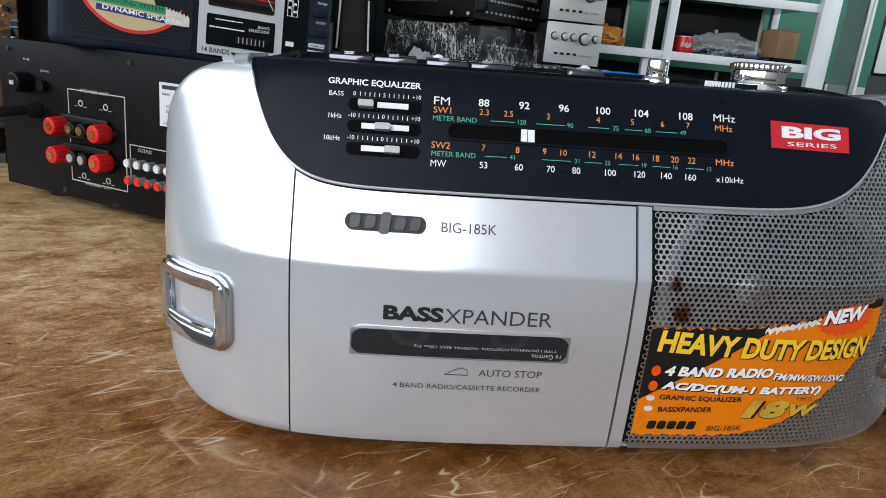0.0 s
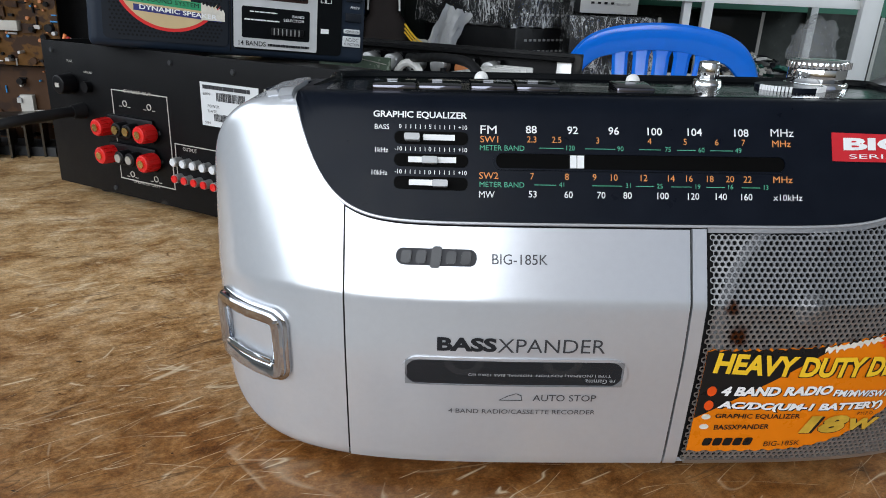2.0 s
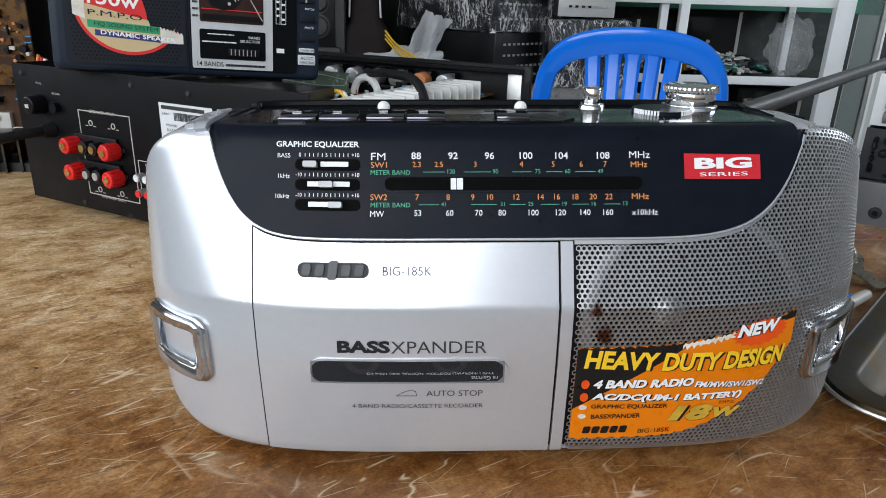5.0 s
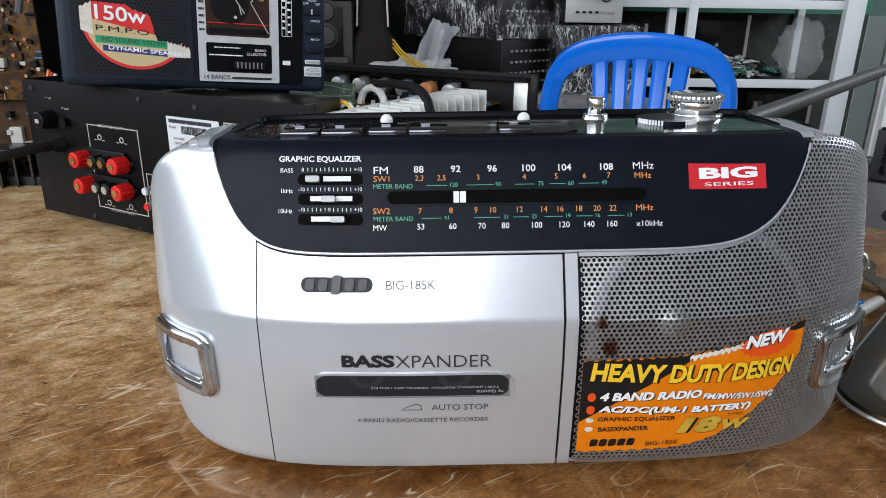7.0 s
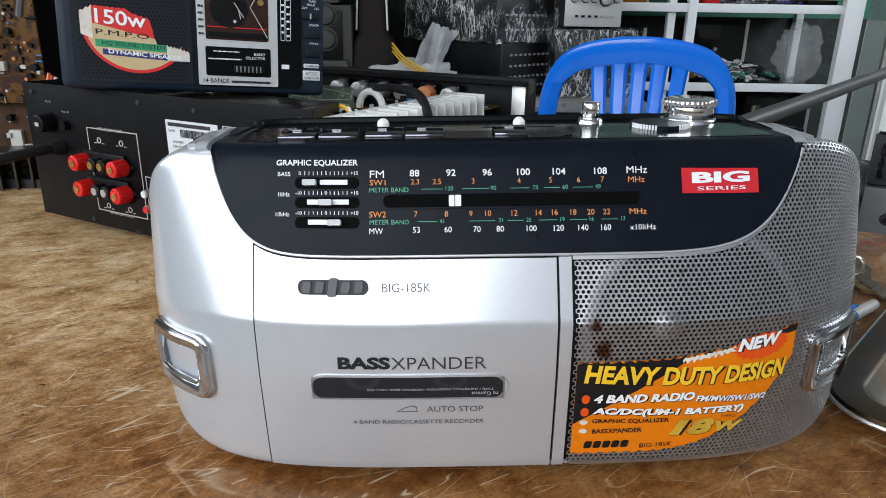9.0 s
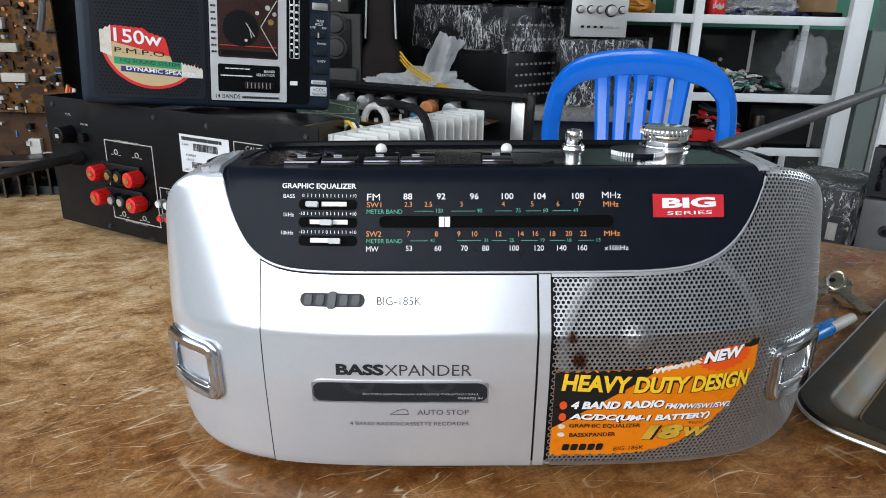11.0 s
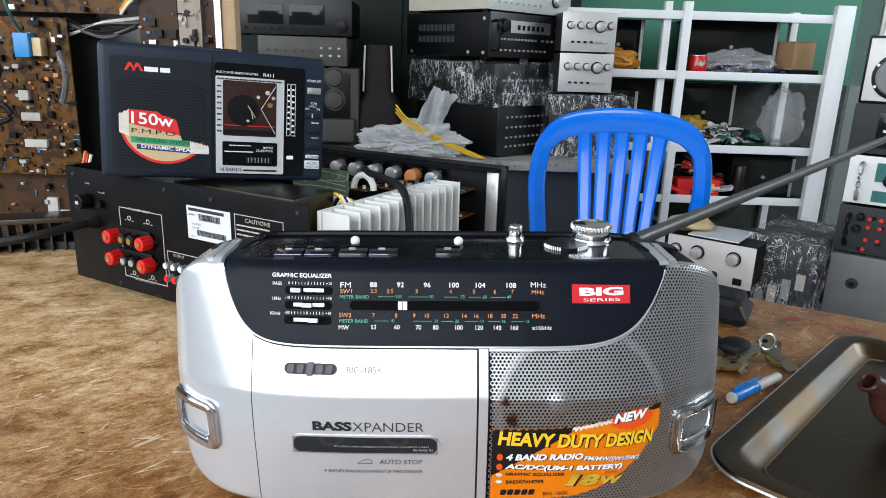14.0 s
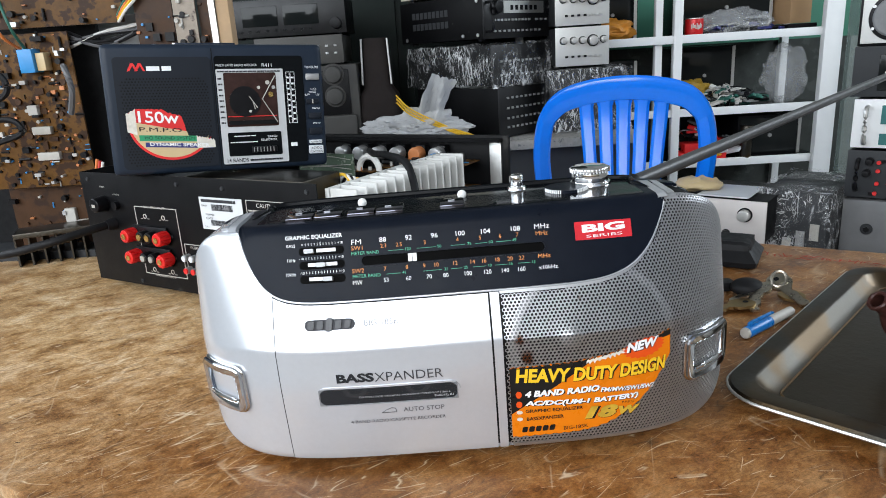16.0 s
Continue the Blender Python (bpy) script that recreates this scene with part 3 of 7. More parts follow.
shell(bm, [across(math.pi - a) for a in spread(0.25, 1.40, 30)], lambda x: side_at_z(0.0118), lambda x: side_at_z(0.0142), 2, 0.0004, 0.001)
part("grille_border", bm, GRILLE, recorder)


# shoulder fins at both ends of the carrying recess
for sx in (-1, 1):
    for k, (xo, wdt) in enumerate(((0.1485, 0.0062), (0.1560, 0.0050))):
        bm = bmesh.new()
        shell(bm, spread(RX + sx * xo - wdt / 2, RX + sx * xo + wdt / 2, 5), lambda x: S_TOPF - 0.006 + 0.012 * k, lambda x: S_TOPF + 0.72 * (S_BACK - S_TOPF), 30, 0.0026 - 0.0006 * k if sx < 0 else 0.0014, 0.0050)
        part("shoulder_fin", bm, SILVER if sx < 0 else SILVER_DK, recorder)

for x0, x1 in ((PL - 0.022, PL + 0.0005), (PR - 0.0005, PR + 0.022)):
    bm = bmesh.new()
    shell(bm, spread(x0, x1, 12), lambda x: S_TOPF + 0.60 * (S_BACK - S_TOPF), lambda x: 0.80, 30, 0.0012, 0.002)
    part("carrying_recess", bm, BLACK, recorder, "black recess under the carrying bar")

# chrome strap loops
LTL = np.linspace(RX - RAL * 0.9995, -0.06, 900)
LLL = np.concatenate([[0], np.cumsum([(skin(b, 0.15) - skin(a, 0.15)).length for a, b in zip(LTL, LTL[1:])])])
l_edge = float(np.interp(-0.0970, LTL, LLL))


def left_loop(x, z, d):
    return front(float(np.interp(l_edge - 0.026 + x, LLL, LTL)), z, d)


r_edge = float(np.interp(0.2040, XT, LT))


def right_loop(x, z, d):
    return front(float(np.interp(r_edge + 0.026 - x, LT, XT)), z, d)


def dense(pts, n=3):
    return [(a[0] + (b[0] - a[0]) * k / n, a[1] + (b[1] - a[1]) * k / n) for a, b in zip(pts, pts[1:] + pts[:1]) for k in range(n)]


for to3, zc in ((left_loop, 0.066), (right_loop, 0.064)):
    bm = bmesh.new()
    loops = []
    for inset, d in ((0.0, 0.0002), (0.0001, 0.0018), (0.0010, 0.0025), (0.0014, 0.0026), (0.0016, 0.0040), (0.0026, 0.0046), (0.0062, 0.0040), (0.0078, 0.0034), (0.0086, 0.0026), (0.0087, 0.0002)):
        loops.append([bm.verts.new(to3(x, z + zc, d)) for x, z in dense(rounded(0.051 - 2 * inset, 0.0370 - 2 * inset, max(0.0018, 0.0085 - 0.8 * inset)))])
    for a, b in zip(loops, loops[1:]):
        for k in range(len(a)):
            j = (k + 1) % len(a)
            bm.faces.new((a[k], a[j], b[j], b[k]))
    part("strap_loop", bm, LOOP_CHROME, recorder, "chrome strap loop")
    bm = bmesh.new()
    bm_tube(bm, [to3(x, zc - 0.0085, 0.0030) for x in spread(-0.0160, 0.0160, 14)], 0.0013, 8)
    part("strap_bar", bm, CHROME, recorder, "thin chrome strap bar")

# cassette window with a cassette behind it
GLASS = mat("smoky window plastic", (0.015, 0.015, 0.017), 0.05, 0.0, 0.02, 60, alpha=0.45, spec=0.3)
SPOOL_M = mat("grey spool plastic", (0.05, 0.05, 0.052), 0.5, 0.0, 0.1, 200)
TAPE = mat("cassette shell", (0.028, 0.029, 0.032), 0.5, 0.0, 0.2, 90, spec=0.2)
win = dense(rounded(0.098, 0.0150, 0.0074), 2)
wz, wx = 0.0628, 0.0015


def on_door(x, z, d):
    return front(x + wx, z + wz, d)


bm_plate(bm := bmesh.new(), win, on_door, 0.0006, 0.0017, dense(rounded(0.0945, 0.0125, 0.0062), 2))
part("window_rim", bm, SILVER, door, "silver rim of the cassette window")
bm = bmesh.new()
shell(bm, spread(wx - 0.0465, wx + 0.0465, 30), lambda x: side_at_z(wz - 0.0058), lambda x: side_at_z(wz + 0.0058), 6, 0.00125, 0.0004)
part("cassette", bm, TAPE, door, "dark cassette seen through the window")
for hx in (-0.022, 0.0205):
    bm = bmesh.new()
    for k in range(24):
        a, b = (radians(180 + 180 * k / 24), radians(180 + 180 * (k + 1) / 24))
        vs = [bm.verts.new(front(wx + hx + rr * math.cos(t), wz + 0.0058 + rr * 0.8 * math.sin(t), 0.0015)) for t, rr in ((a, 0.0085), (b, 0.0085), (b, 0.005), (a, 0.005))]
        bm.faces.new(vs)
    part("spool", bm, SPOOL_M, door, "grey cassette spool")
word("TYPE I (NORMAL) POSITION  NORMAL BIAS 120us EQ", wx + 0.042, wx - 0.020, wz - 0.0005, -0.0016, front, P_WHITE, door, lift=0.0016)
word("re Gamma", wx + 0.044, wx + 0.031, wz - 0.0035, -0.0022, front, P_WHITE, door, lift=0.0016)
bm = bmesh.new()
shell(bm, spread(wx - 0.0472, wx + 0.0472, 30), lambda x: side_at_z(wz - 0.0062), lambda x: side_at_z(wz + 0.0062), 6, 0.0019, 0)
part("window_pane", bm, GLASS, door, "clear plastic window pane").visible_shadow = False

# print on the door
LIFT = 0.0011
word("BASS", -0.0322, -0.0068, 0.0766, 0.0066, front, P_BLACK, door, bold=0.045, lift=LIFT)
word("XPANDER", -0.0064, 0.0396, 0.0764, 0.0064, front, P_GREY, door, bold=-0.004, lift=LIFT)
word("AUTO STOP", 0.0104, 0.0384, 0.0500, 0.0034, front, P_GREY, door, lift=LIFT)
word("4 BAND RADIO/CASSETTE RECORDER", -0.0266, 0.0388, 0.0424, 0.0024, front, P_GREY, door, lift=LIFT)
word("BIG-185K", -0.0098, 0.0134, 0.1125, 0.0040, front, P_GREY, door, lift=LIFT)
bm = bmesh.new()
bm_tube(bm, [front(x, z, LIFT) for x, z in ((0.0056, 0.0486), (-0.0045, 0.0486), (-0.0008, 0.0508), (0.0028, 0.0522), (0.0052, 0.0512), (0.0056, 0.0486))], 0.00018, 4)
part("door_mark", bm, P_GREY, door)
# raised badge: a dark plate with plain bars where the maker's letters stand
bm = bmesh.new()
bm_plate(bm, [(x - 0.0330, z + 0.1127) for x, z in dense(rounded(0.0335, 0.0066, 0.0030), 2)], front, 0.0008, 0.0020)
badge = part("badge", bm, P_GREY, recorder, "raised dark grey maker's badge")
for k in range(5):
    bx = -0.0455 + 0.0062 * k
    bm = bmesh.new()
    tall = 0.0085 if k == 2 else 0.0050
    bm_plate(bm, [(x + bx + z * 0.15, z + 0.1127) for x, z in rounded(0.0042, tall, 0.0012, 3)], front, 0.0018, 0.0026)
    part("badge_bar", bm, mat("badge metal", (0.030, 0.031, 0.035), 0.40, 0.1, 0.3, 300) if k == 0 else bpy.data.materials["badge metal"], badge)


# print on the dial panel
def pan(x, z, d=0.0):
    return front(x, z, d)


PLF = 0.0014
word("GRAPHIC EQUALIZER", -0.0602, -0.0208, 0.1675, 0.0030, pan, P_WHITE, panel, bold=0.02, lift=PLF)
for t, x0, x1, z in (("BASS", -0.0595, -0.0534, 0.1627), ("1kHz", -0.0592, -0.0537, 0.1537), ("10kHz", -0.0605, -0.0539, 0.1448)):
    word(t, x0, x1, z, 0.0019, pan, P_WHITE, panel, lift=PLF)
for z, ends_ in ((0.1631, ("0", "5")), (0.1544, ("-10", "0")), (0.1455, ("-10", "0"))):
    num(ends_[0], -0.0488 if ends_[0] == "0" else -0.0494, z, 0.0017, pan, P_WHITE, panel, PLF)
    num(ends_[1], -0.0362, z, 0.0017, pan, P_WHITE, panel, PLF)
    num("+10", -0.0225, z, 0.0017, pan, P_WHITE, panel, PLF)
    bm = bmesh.new()
    for k in range(11):
        if k != 5:
            x = -0.0464 + 0.00204 * k
            bm_plate(bm, [(x + a, z + b) for a, b in ((-0.00014, -0.0008), (0.00014, -0.0008), (0.00014, 0.0008), (-0.00014, 0.0008))], pan, PLF - 0.0002, PLF)
    part("tick_row", bm, P_WHITE, panel)
# slider slots
SLOT_M = mat("slot black", (0.003, 0.003, 0.003), 0.6, 0.0, 0.1, 90, spec=0.03)
for z, knob_x, bars in ((0.1588, -0.0436, ((-0.0390, -0.0258),)), (0.1501, -0.0362, ((-0.0452, -0.0385), (-0.0330, -0.0252))), (0.1412, -0.0318, ((-0.0448, -0.0345),))):
    bm = bmesh.new()
    bm_plate(bm, [(x - 0.0357, y + z) for x, y in dense(rounded(0.0310, 0.0050, 0.0024), 2)], pan, 0.0011, 0.00145)
    slot = part("slider_slot", bm, SLOT_M, panel, "recessed black equalizer slot")
    bm = bmesh.new()
    for a, b in bars:
        bm_plate(bm, [(a, z - 0.0009), (b, z - 0.0009), (b, z + 0.0013), (a, z + 0.0013)], pan, 0.0013, 0.0017)
    part("slider_strip", bm, P_WHITE, slot)
    bm = bmesh.new()
    bm_plate(bm, [(knob_x + x, z - 0.0002 + y) for x, y in rounded(0.0064, 0.0026, 0.0006, 3)], pan, 0.0014, 0.0048)
    part("slider_knob", bm, SILVER_DK, slot, "small silver slider knob")
# tuning slot and pointer
bm = bmesh.new()
bm_plate(bm, [(x + 0.0528, y + 0.1505) for x, y in dense(rounded(0.1225, 0.0056, 0.0027), 3)], pan, 0.0011, 0.0014)
part("tuning_slot", bm, SLOT_M, panel, "long black tuning window")
bm = bmesh.new()
bm_plate(bm, [(x + 0.0528, y + 0.1505) for x, y in dense(rounded(0.1245, 0.0070, 0.0034), 3)], pan, 0.0009, 0.0019, [(x + 0.0528, y + 0.1505) for x, y in dense(rounded(0.1229, 0.0058, 0.0028), 3)])
part("tuning_slot_rim", bm, BLACK, panel)
for a, b in ((0.0226, 0.0252), (0.0256, 0.0284)):
    bm = bmesh.new()
    bm_plate(bm, [(a, 0.1480), (b, 0.1480), (b, 0.1529), (a, 0.1529)], pan, 0.0012, 0.0021)
    part("tuning_pointer", bm, P_WHITE, panel, "white tuning pointer")
ROWS_OF = (
    (0.1628, 0.0030, P_WHITE, 0.02, (("88", 0.0063), ("92", 0.0238), ("96", 0.0412), ("100", 0.0587), ("104", 0.0758), ("108", 0.0958))),
    (0.1590, 0.0024, P_ORANGE, 0.0, (("2.3", 0.0065), ("2.5", 0.0170), ("3", 0.0344), ("4", 0.0564), ("5", 0.0716), ("6", 0.0851), ("7", 0.0966))),
    (0.1559, 0.0019, P_GREEN, 0.0, (("120", 0.0229), ("90", 0.0440), ("75", 0.0642), ("60", 0.0785), ("49", 0.0943))),
    (0.1447, 0.0025, P_ORANGE, 0.0, (("7", 0.0067), ("8", 0.0213), ("9", 0.0330), ("10", 0.0413), ("12", 0.0539), ("14", 0.0655), ("16", 0.0732), ("18", 0.0821), ("20", 0.0905), ("22", 0.0981))),
    (0.1416, 0.0018, P_GREEN, 0.0, (("41", 0.0191), ("31", 0.0472), ("25", 0.0606), ("19", 0.0768), ("16", 0.0908), ("13", 0.1060))),
    (0.1378, 0.0026, P_WHITE, 0.01, (("53", 0.0069), ("60", 0.0220), ("70", 0.0358), ("80", 0.0469), ("100", 0.0619), ("120", 0.0749), ("140", 0.0867), ("160", 0.0976))),
)
for z, h, m_, bold, items in ROWS_OF:
    for t, x in items:
        num(t, x, z, h, pan, m_, panel, PLF, 0.72 if h > 0.0026 else 0.64, bold * 0.6)
for t, x0, x1, z, h, m_, bold in (("FM", -0.0151, -0.0083, 0.1625, 0.0032, P_WHITE, 0), ("SW1", -0.0152, -0.0076, 0.1588, 0.0025, P_ORANGE, 0), ("METER BAND", -0.0153, 0.0034, 0.1555, 0.0020, P_GREEN, 0),
                                  ("SW2", -0.0155, -0.0075, 0.1447, 0.0026, P_ORANGE, 0), ("METER BAND", -0.0153, 0.0034, 0.1413, 0.0020, P_GREEN, 0), ("MW", -0.0155, -0.0090, 0.1374, 0.0026, P_WHITE, 0),
                                  ("MHz", 0.1084, 0.1184, 0.1631, 0.0030, P_WHITE, 0), ("MHz", 0.1090, 0.1170, 0.1588, 0.0025, P_ORANGE, 0), ("MHz", 0.1091, 0.1174, 0.1447, 0.0025, P_ORANGE, 0), ("x10kHz", 0.1090, 0.1216, 0.1377, 0.0024, P_WHITE, 0)):
    word(t, x0, x1, z, h, pan, m_, panel, bold=bold, lift=PLF)
for z, segs in ((0.1557, ((0.0095, 0.0198), (0.0290, 0.0418), (0.0520, 0.0612), (0.0682, 0.0760), (0.0822, 0.0920))), (0.1414, ((0.0075, 0.0168), (0.0320, 0.0445), (0.0505, 0.0580), (0.0655, 0.0742), (0.0805, 0.0884), (0.0955, 0.1035)))):
    for a, b in segs:
        bm = bmesh.new()
        bm_plate(bm, [(a, z - 0.00012), (b, z - 0.00012), (b, z + 0.00012), (a, z + 0.00012)], pan, PLF - 0.0002, PLF)
        part("band_line", bm, P_GREEN, panel)
bm = bmesh.new()
bm_plate(bm, dense([(0.1352, 0.1522), (0.1735, 0.1514), (0.1735, 0.1624), (0.1352, 0.1635)], 6), pan, 0.0011, 0.00145)
red = part("series_plate", bm, P_RED, panel, "red plate with white lettering")
word("BIG", 0.1400, 0.1690, 0.1589, 0.0050, pan, P_WHITE, red, bold=0.045, lift=0.0017)
word("SERIES", 0.1425, 0.1668, 0.1540, 0.0017, pan, P_WHITE, red, lift=0.0017)


# top: key wells, keys, pegs, knobs, dial wheel
def topz(x, y):
    s = float(np.interp(y, SY[K_TOP:K_TOP + 40], SN[K_TOP:K_TOP + 40]))
    return skin(x, s, 0.001)


bm = bmesh.new()
shell(bm, spread(PL + 0.012, PR - 0.012, 60), lambda x: S_TOPF + 0.012, lambda x: S_BACK - 0.004, 20, 0.0013, 0.0008)
part("top_plate", bm, TOP_GLOSS, recorder, "polished black top plate")
bm = bmesh.new()
bm_plate(bm, dense([(-0.064, 0.0415), (0.078, 0.0415), (0.086, 0.050), (0.078, 0.063), (-0.064, 0.063)], 5), lambda x, y, d: topz(x, y) + Vector((0, 0, d)), 0.0002, 0.0012)
part("key_well", bm, BLACK_GLOSS, recorder, "glossy recess for the tape keys")
KEY_M = mat("smoky chrome key", (0.13, 0.13, 0.155), 0.08, 1.0, 0.1, 200)
for x0, x1, y0 in ((-0.0615, -0.0425, 0.0430), (-0.0415, -0.0225, 0.0430), (-0.0185, 0.0005, 0.0445), (0.0015, 0.0207, 0.0445), (0.0462, 0.0632, 0.0460)):
    z0 = topz((x0 + x1) / 2, y0)[2]
    bm = box((x0, y0, z0 - 0.002), (x1, y0 + 0.016, z0 + 0.0043), 0.0009)
    for v in bm.verts:
        if v.co.z > z0 + 0.003:
            v.co.z -= (y0 + 0.016 - v.co.y) * 0.10
    key_ = part("tape_key", bm, KEY_M, recorder, "smoky chrome tape key")
    part("key_mark", box((x0 + 0.006, y0 + 0.0088, z0 + 0.0037), (x0 + 0.0105, y0 + 0.0096, z0 + 0.0044)), SILVER, key_)
for t, x0, x1 in (("EJECT", -0.0445, -0.030), ("REWIND", 0.002, 0.019), ("PLAY", 0.028, 0.038), ("REC", 0.049, 0.059)):
    word(t, x0, x1, 0.0405, 0.0018, lambda x, y, d: topz(x, y) + Vector((0, 0, d)), P_GREY, panel, lift=0.0006)
for x, y in ((-0.0115, 0.079), (0.0625, 0.079)):
    z0 = topz(x, y)[2]
    bm = bmesh.new()
    bmesh.ops.create_uvsphere(bm, u_segments=16, v_segments=10, radius=0.0034, matrix=Matrix.Translation((x, y, z0 + 0.0024)))
    part("switch_peg", bm, mat("white peg plastic", (0.80, 0.80, 0.78), 0.35, 0.0, 0.05, 200) if x < 0 else bpy.data.materials["white peg plastic"], recorder, "white slide switch peg")
    part("switch_slot", box((x - 0.020, y - 0.0008, z0), (x + 0.020, y + 0.0008, z0 + 0.0005)), BLACK_GLOSS, recorder)
z0 = topz(0.1045, 0.092)[2]
bm = cyl((0.1045, 0.092, z0 - 0.001), (0.1045, 0.092, z0 + 0.0030), 0.0080, 28, 0.0066, 0.0008)
bm_cyl(bm, (0.1045, 0.092, z0 + 0.002), (0.1045, 0.092, z0 + 0.0118), 0.0054, 28, 0.0050, 0.0012)
part("band_knob", bm, CHROME, recorder, "small chrome band knob")
z0 = topz(0.160, 0.092)[2]
bm = cyl((0.160, 0.092, z0 - 0.001), (0.160, 0.092, z0 + 0.0025), 0.0158, 48, 0.0150, 0.0006)
bm_cyl(bm, (0.160, 0.092, z0 + 0.002), (0.160, 0.092, z0 + 0.0098), 0.0136, 48, 0.0134, 0.0006)
bm_cyl(bm, (0.160, 0.092, z0 + 0.0090), (0.160, 0.092, z0 + 0.0135), 0.0144, 48, 0.0140, 0.0014)
knob = part("volume_knob", bm, CHROME, recorder, "large chrome volume knob")
for k in range(36):
    a = 2 * math.pi * k / 36
    c, s_ = math.cos(a), math.sin(a)
    part("knob_rib", cyl((0.160 + 0.0143 * c, 0.092 + 0.0143 * s_, z0 + 0.0096), (0.160 + 0.0143 * c, 0.092 + 0.0143 * s_, z0 + 0.0126), 0.0007, 6), CHROME, knob)
z1 = topz(0.138, 0.076)[2]
bm = cyl((0.139, 0.077, z1 - 0.001), (0.139, 0.077, z1 + 0.0022), 0.0155, 60)
wheel = part("tuning_wheel", bm, BLACK, recorder, "black tuning wheel with pale ribbed edge")
for k in range(60):
    a = 2 * math.pi * k / 60
    if -0.95 < math.sin(a) < -0.15:
        c, s_ = math.cos(a), math.sin(a)
        part("wheel_rib", box((0.139 + 0.0156 * c - 0.0004, 0.077 + 0.0156 * s_ - 0.0006, z1 - 0.0005), (0.139 + 0.0156 * c + 0.0004, 0.077 + 0.0156 * s_ + 0.0006, z1 + 0.0026)), P_WHITE, wheel)
# folded black carrying bar at the back of the top
bm = bmesh.new()
bm_tube(bm, curve_pts([(PL + 0.004, 0.066, 0.1735), (PL + 0.012, 0.084, 0.1758), (PL + 0.022, 0.104, 0.1765), (RX, 0.107, 0.1765), (PR - 0.022, 0.104, 0.1765), (PR - 0.010, 0.082, 0.1758), (PR - 0.003, 0.064, 0.1735)], 8), 0.0026, 8)
part("carrying_bar", bm, BLACK_GLOSS, recorder, "black carrying bar folded down")
for fx, fy, fz in ((-0.075, 0.058, -0.002), (-0.075, 0.13, -0.002), (0.170, 0.060, -0.0042), (0.170, 0.13, -0.0042)):
    part("foot", cyl((fx, fy, fz), (fx, fy, 0.0095), 0.008, 16), CORE, recorder)


# the torn orange sticker on the grille
def stuck(x, z, d=0.0):
    """A point of the sticker, which bends with the grille towards its outer end."""
    e = ((x - 0.042) / 0.187) ** 4
    return front(x - 0.0233 * e, z + 0.0103 * e, d + 0.0002)


def patch(cols, lo, hi, d, n=6):
    bm = bmesh.new()
    rows = [[bm.verts.new(stuck(x, lo(x) + (hi(x) - lo(x)) * k / n, d)) for k in range(n + 1)] for x in cols]
    for a, b in zip(rows, rows[1:]):
        for k in range(n):
            bm.faces.new((a[k], b[k], b[k + 1], a[k + 1]))
    return bm


def stk_low(x):
    t = max(0.0, (x - 0.118) / 0.0920)
    return 0.0205 + 0.0005 * math.sin(x * 900) + 0.048 * t ** 2.6


def stk_top(x):
    t = (x - 0.083) / 0.121
    rag = 0.0006 * math.sin(x * 2100) + 0.0005 * math.sin(x * 5300)
    return 0.0752 + (0.0030 * max(0, t - 0.15) if t < 0.42 else 0.0008 + 0.0130 * (t - 0.42)) + rag


sticker = part("sticker", patch(spread(0.0838, 0.2085, 80), stk_low, lambda x: max(stk_top(x), stk_low(x)), 0.0010, 10), ORANGE, recorder, "torn orange and black advertising sticker")
part("sticker_field", patch(spread(0.0838, 0.1500, 44), lambda x: max(stk_low(x), 0.0395 + (x - 0.0838) * 0.62), lambda x: max(stk_top(x) - 0.0002, 0.0396 + (x - 0.0838) * 0.62), 0.00125, 5), STK_BLACK, sticker, "black field of the sticker")
part("sticker_field", patch(spread(0.1480, 0.2085, 44), lambda x: min(stk_top(x) - 0.0016, 0.0795), lambda x: stk_top(x) - 0.0001, 0.00120, 2), STK_BLACK, sticker)
part("torn_edge", patch(spread(0.1370, 0.1960, 50), lambda x: stk_top(x) - 0.0030 + 0.0008 * math.sin(x * 1700), lambda x: stk_top(x) - 0.0006, 0.00135, 2), PAPER, sticker, "white torn paper edge")
bm = bmesh.new()
star = [(0.1830 + (1 + 0.16 * (k % 2)) * 0.0165 * math.cos(math.pi * k / 18), 0.0768 + (1 + 0.16 * (k % 2)) * 0.0062 * math.sin(math.pi * k / 18)) for k in range(36)]
c0 = bm.verts.new(stuck(0.1830, 0.0768, 0.0015))
ring = [bm.verts.new(stuck(x, z, 0.0015)) for x, z in star]
for k in range(36):
    bm.faces.new((c0, ring[k], ring[(k + 1) % 36]))
part("sticker_burst", bm, RED_HOT, sticker, "red starburst on the sticker")
for dx, m_, li in ((0.0006, STK_BLACK, 0.0017), (0.0, P_WHITE, 0.0020)):
    word("NEW", 0.1670 + dx, 0.1950 + dx, 0.0795 - dx, 0.0068, stuck, m_, sticker, bold=0.05 + (0.05 if m_ is STK_BLACK else 0.0), shear=0.2, lift=li)
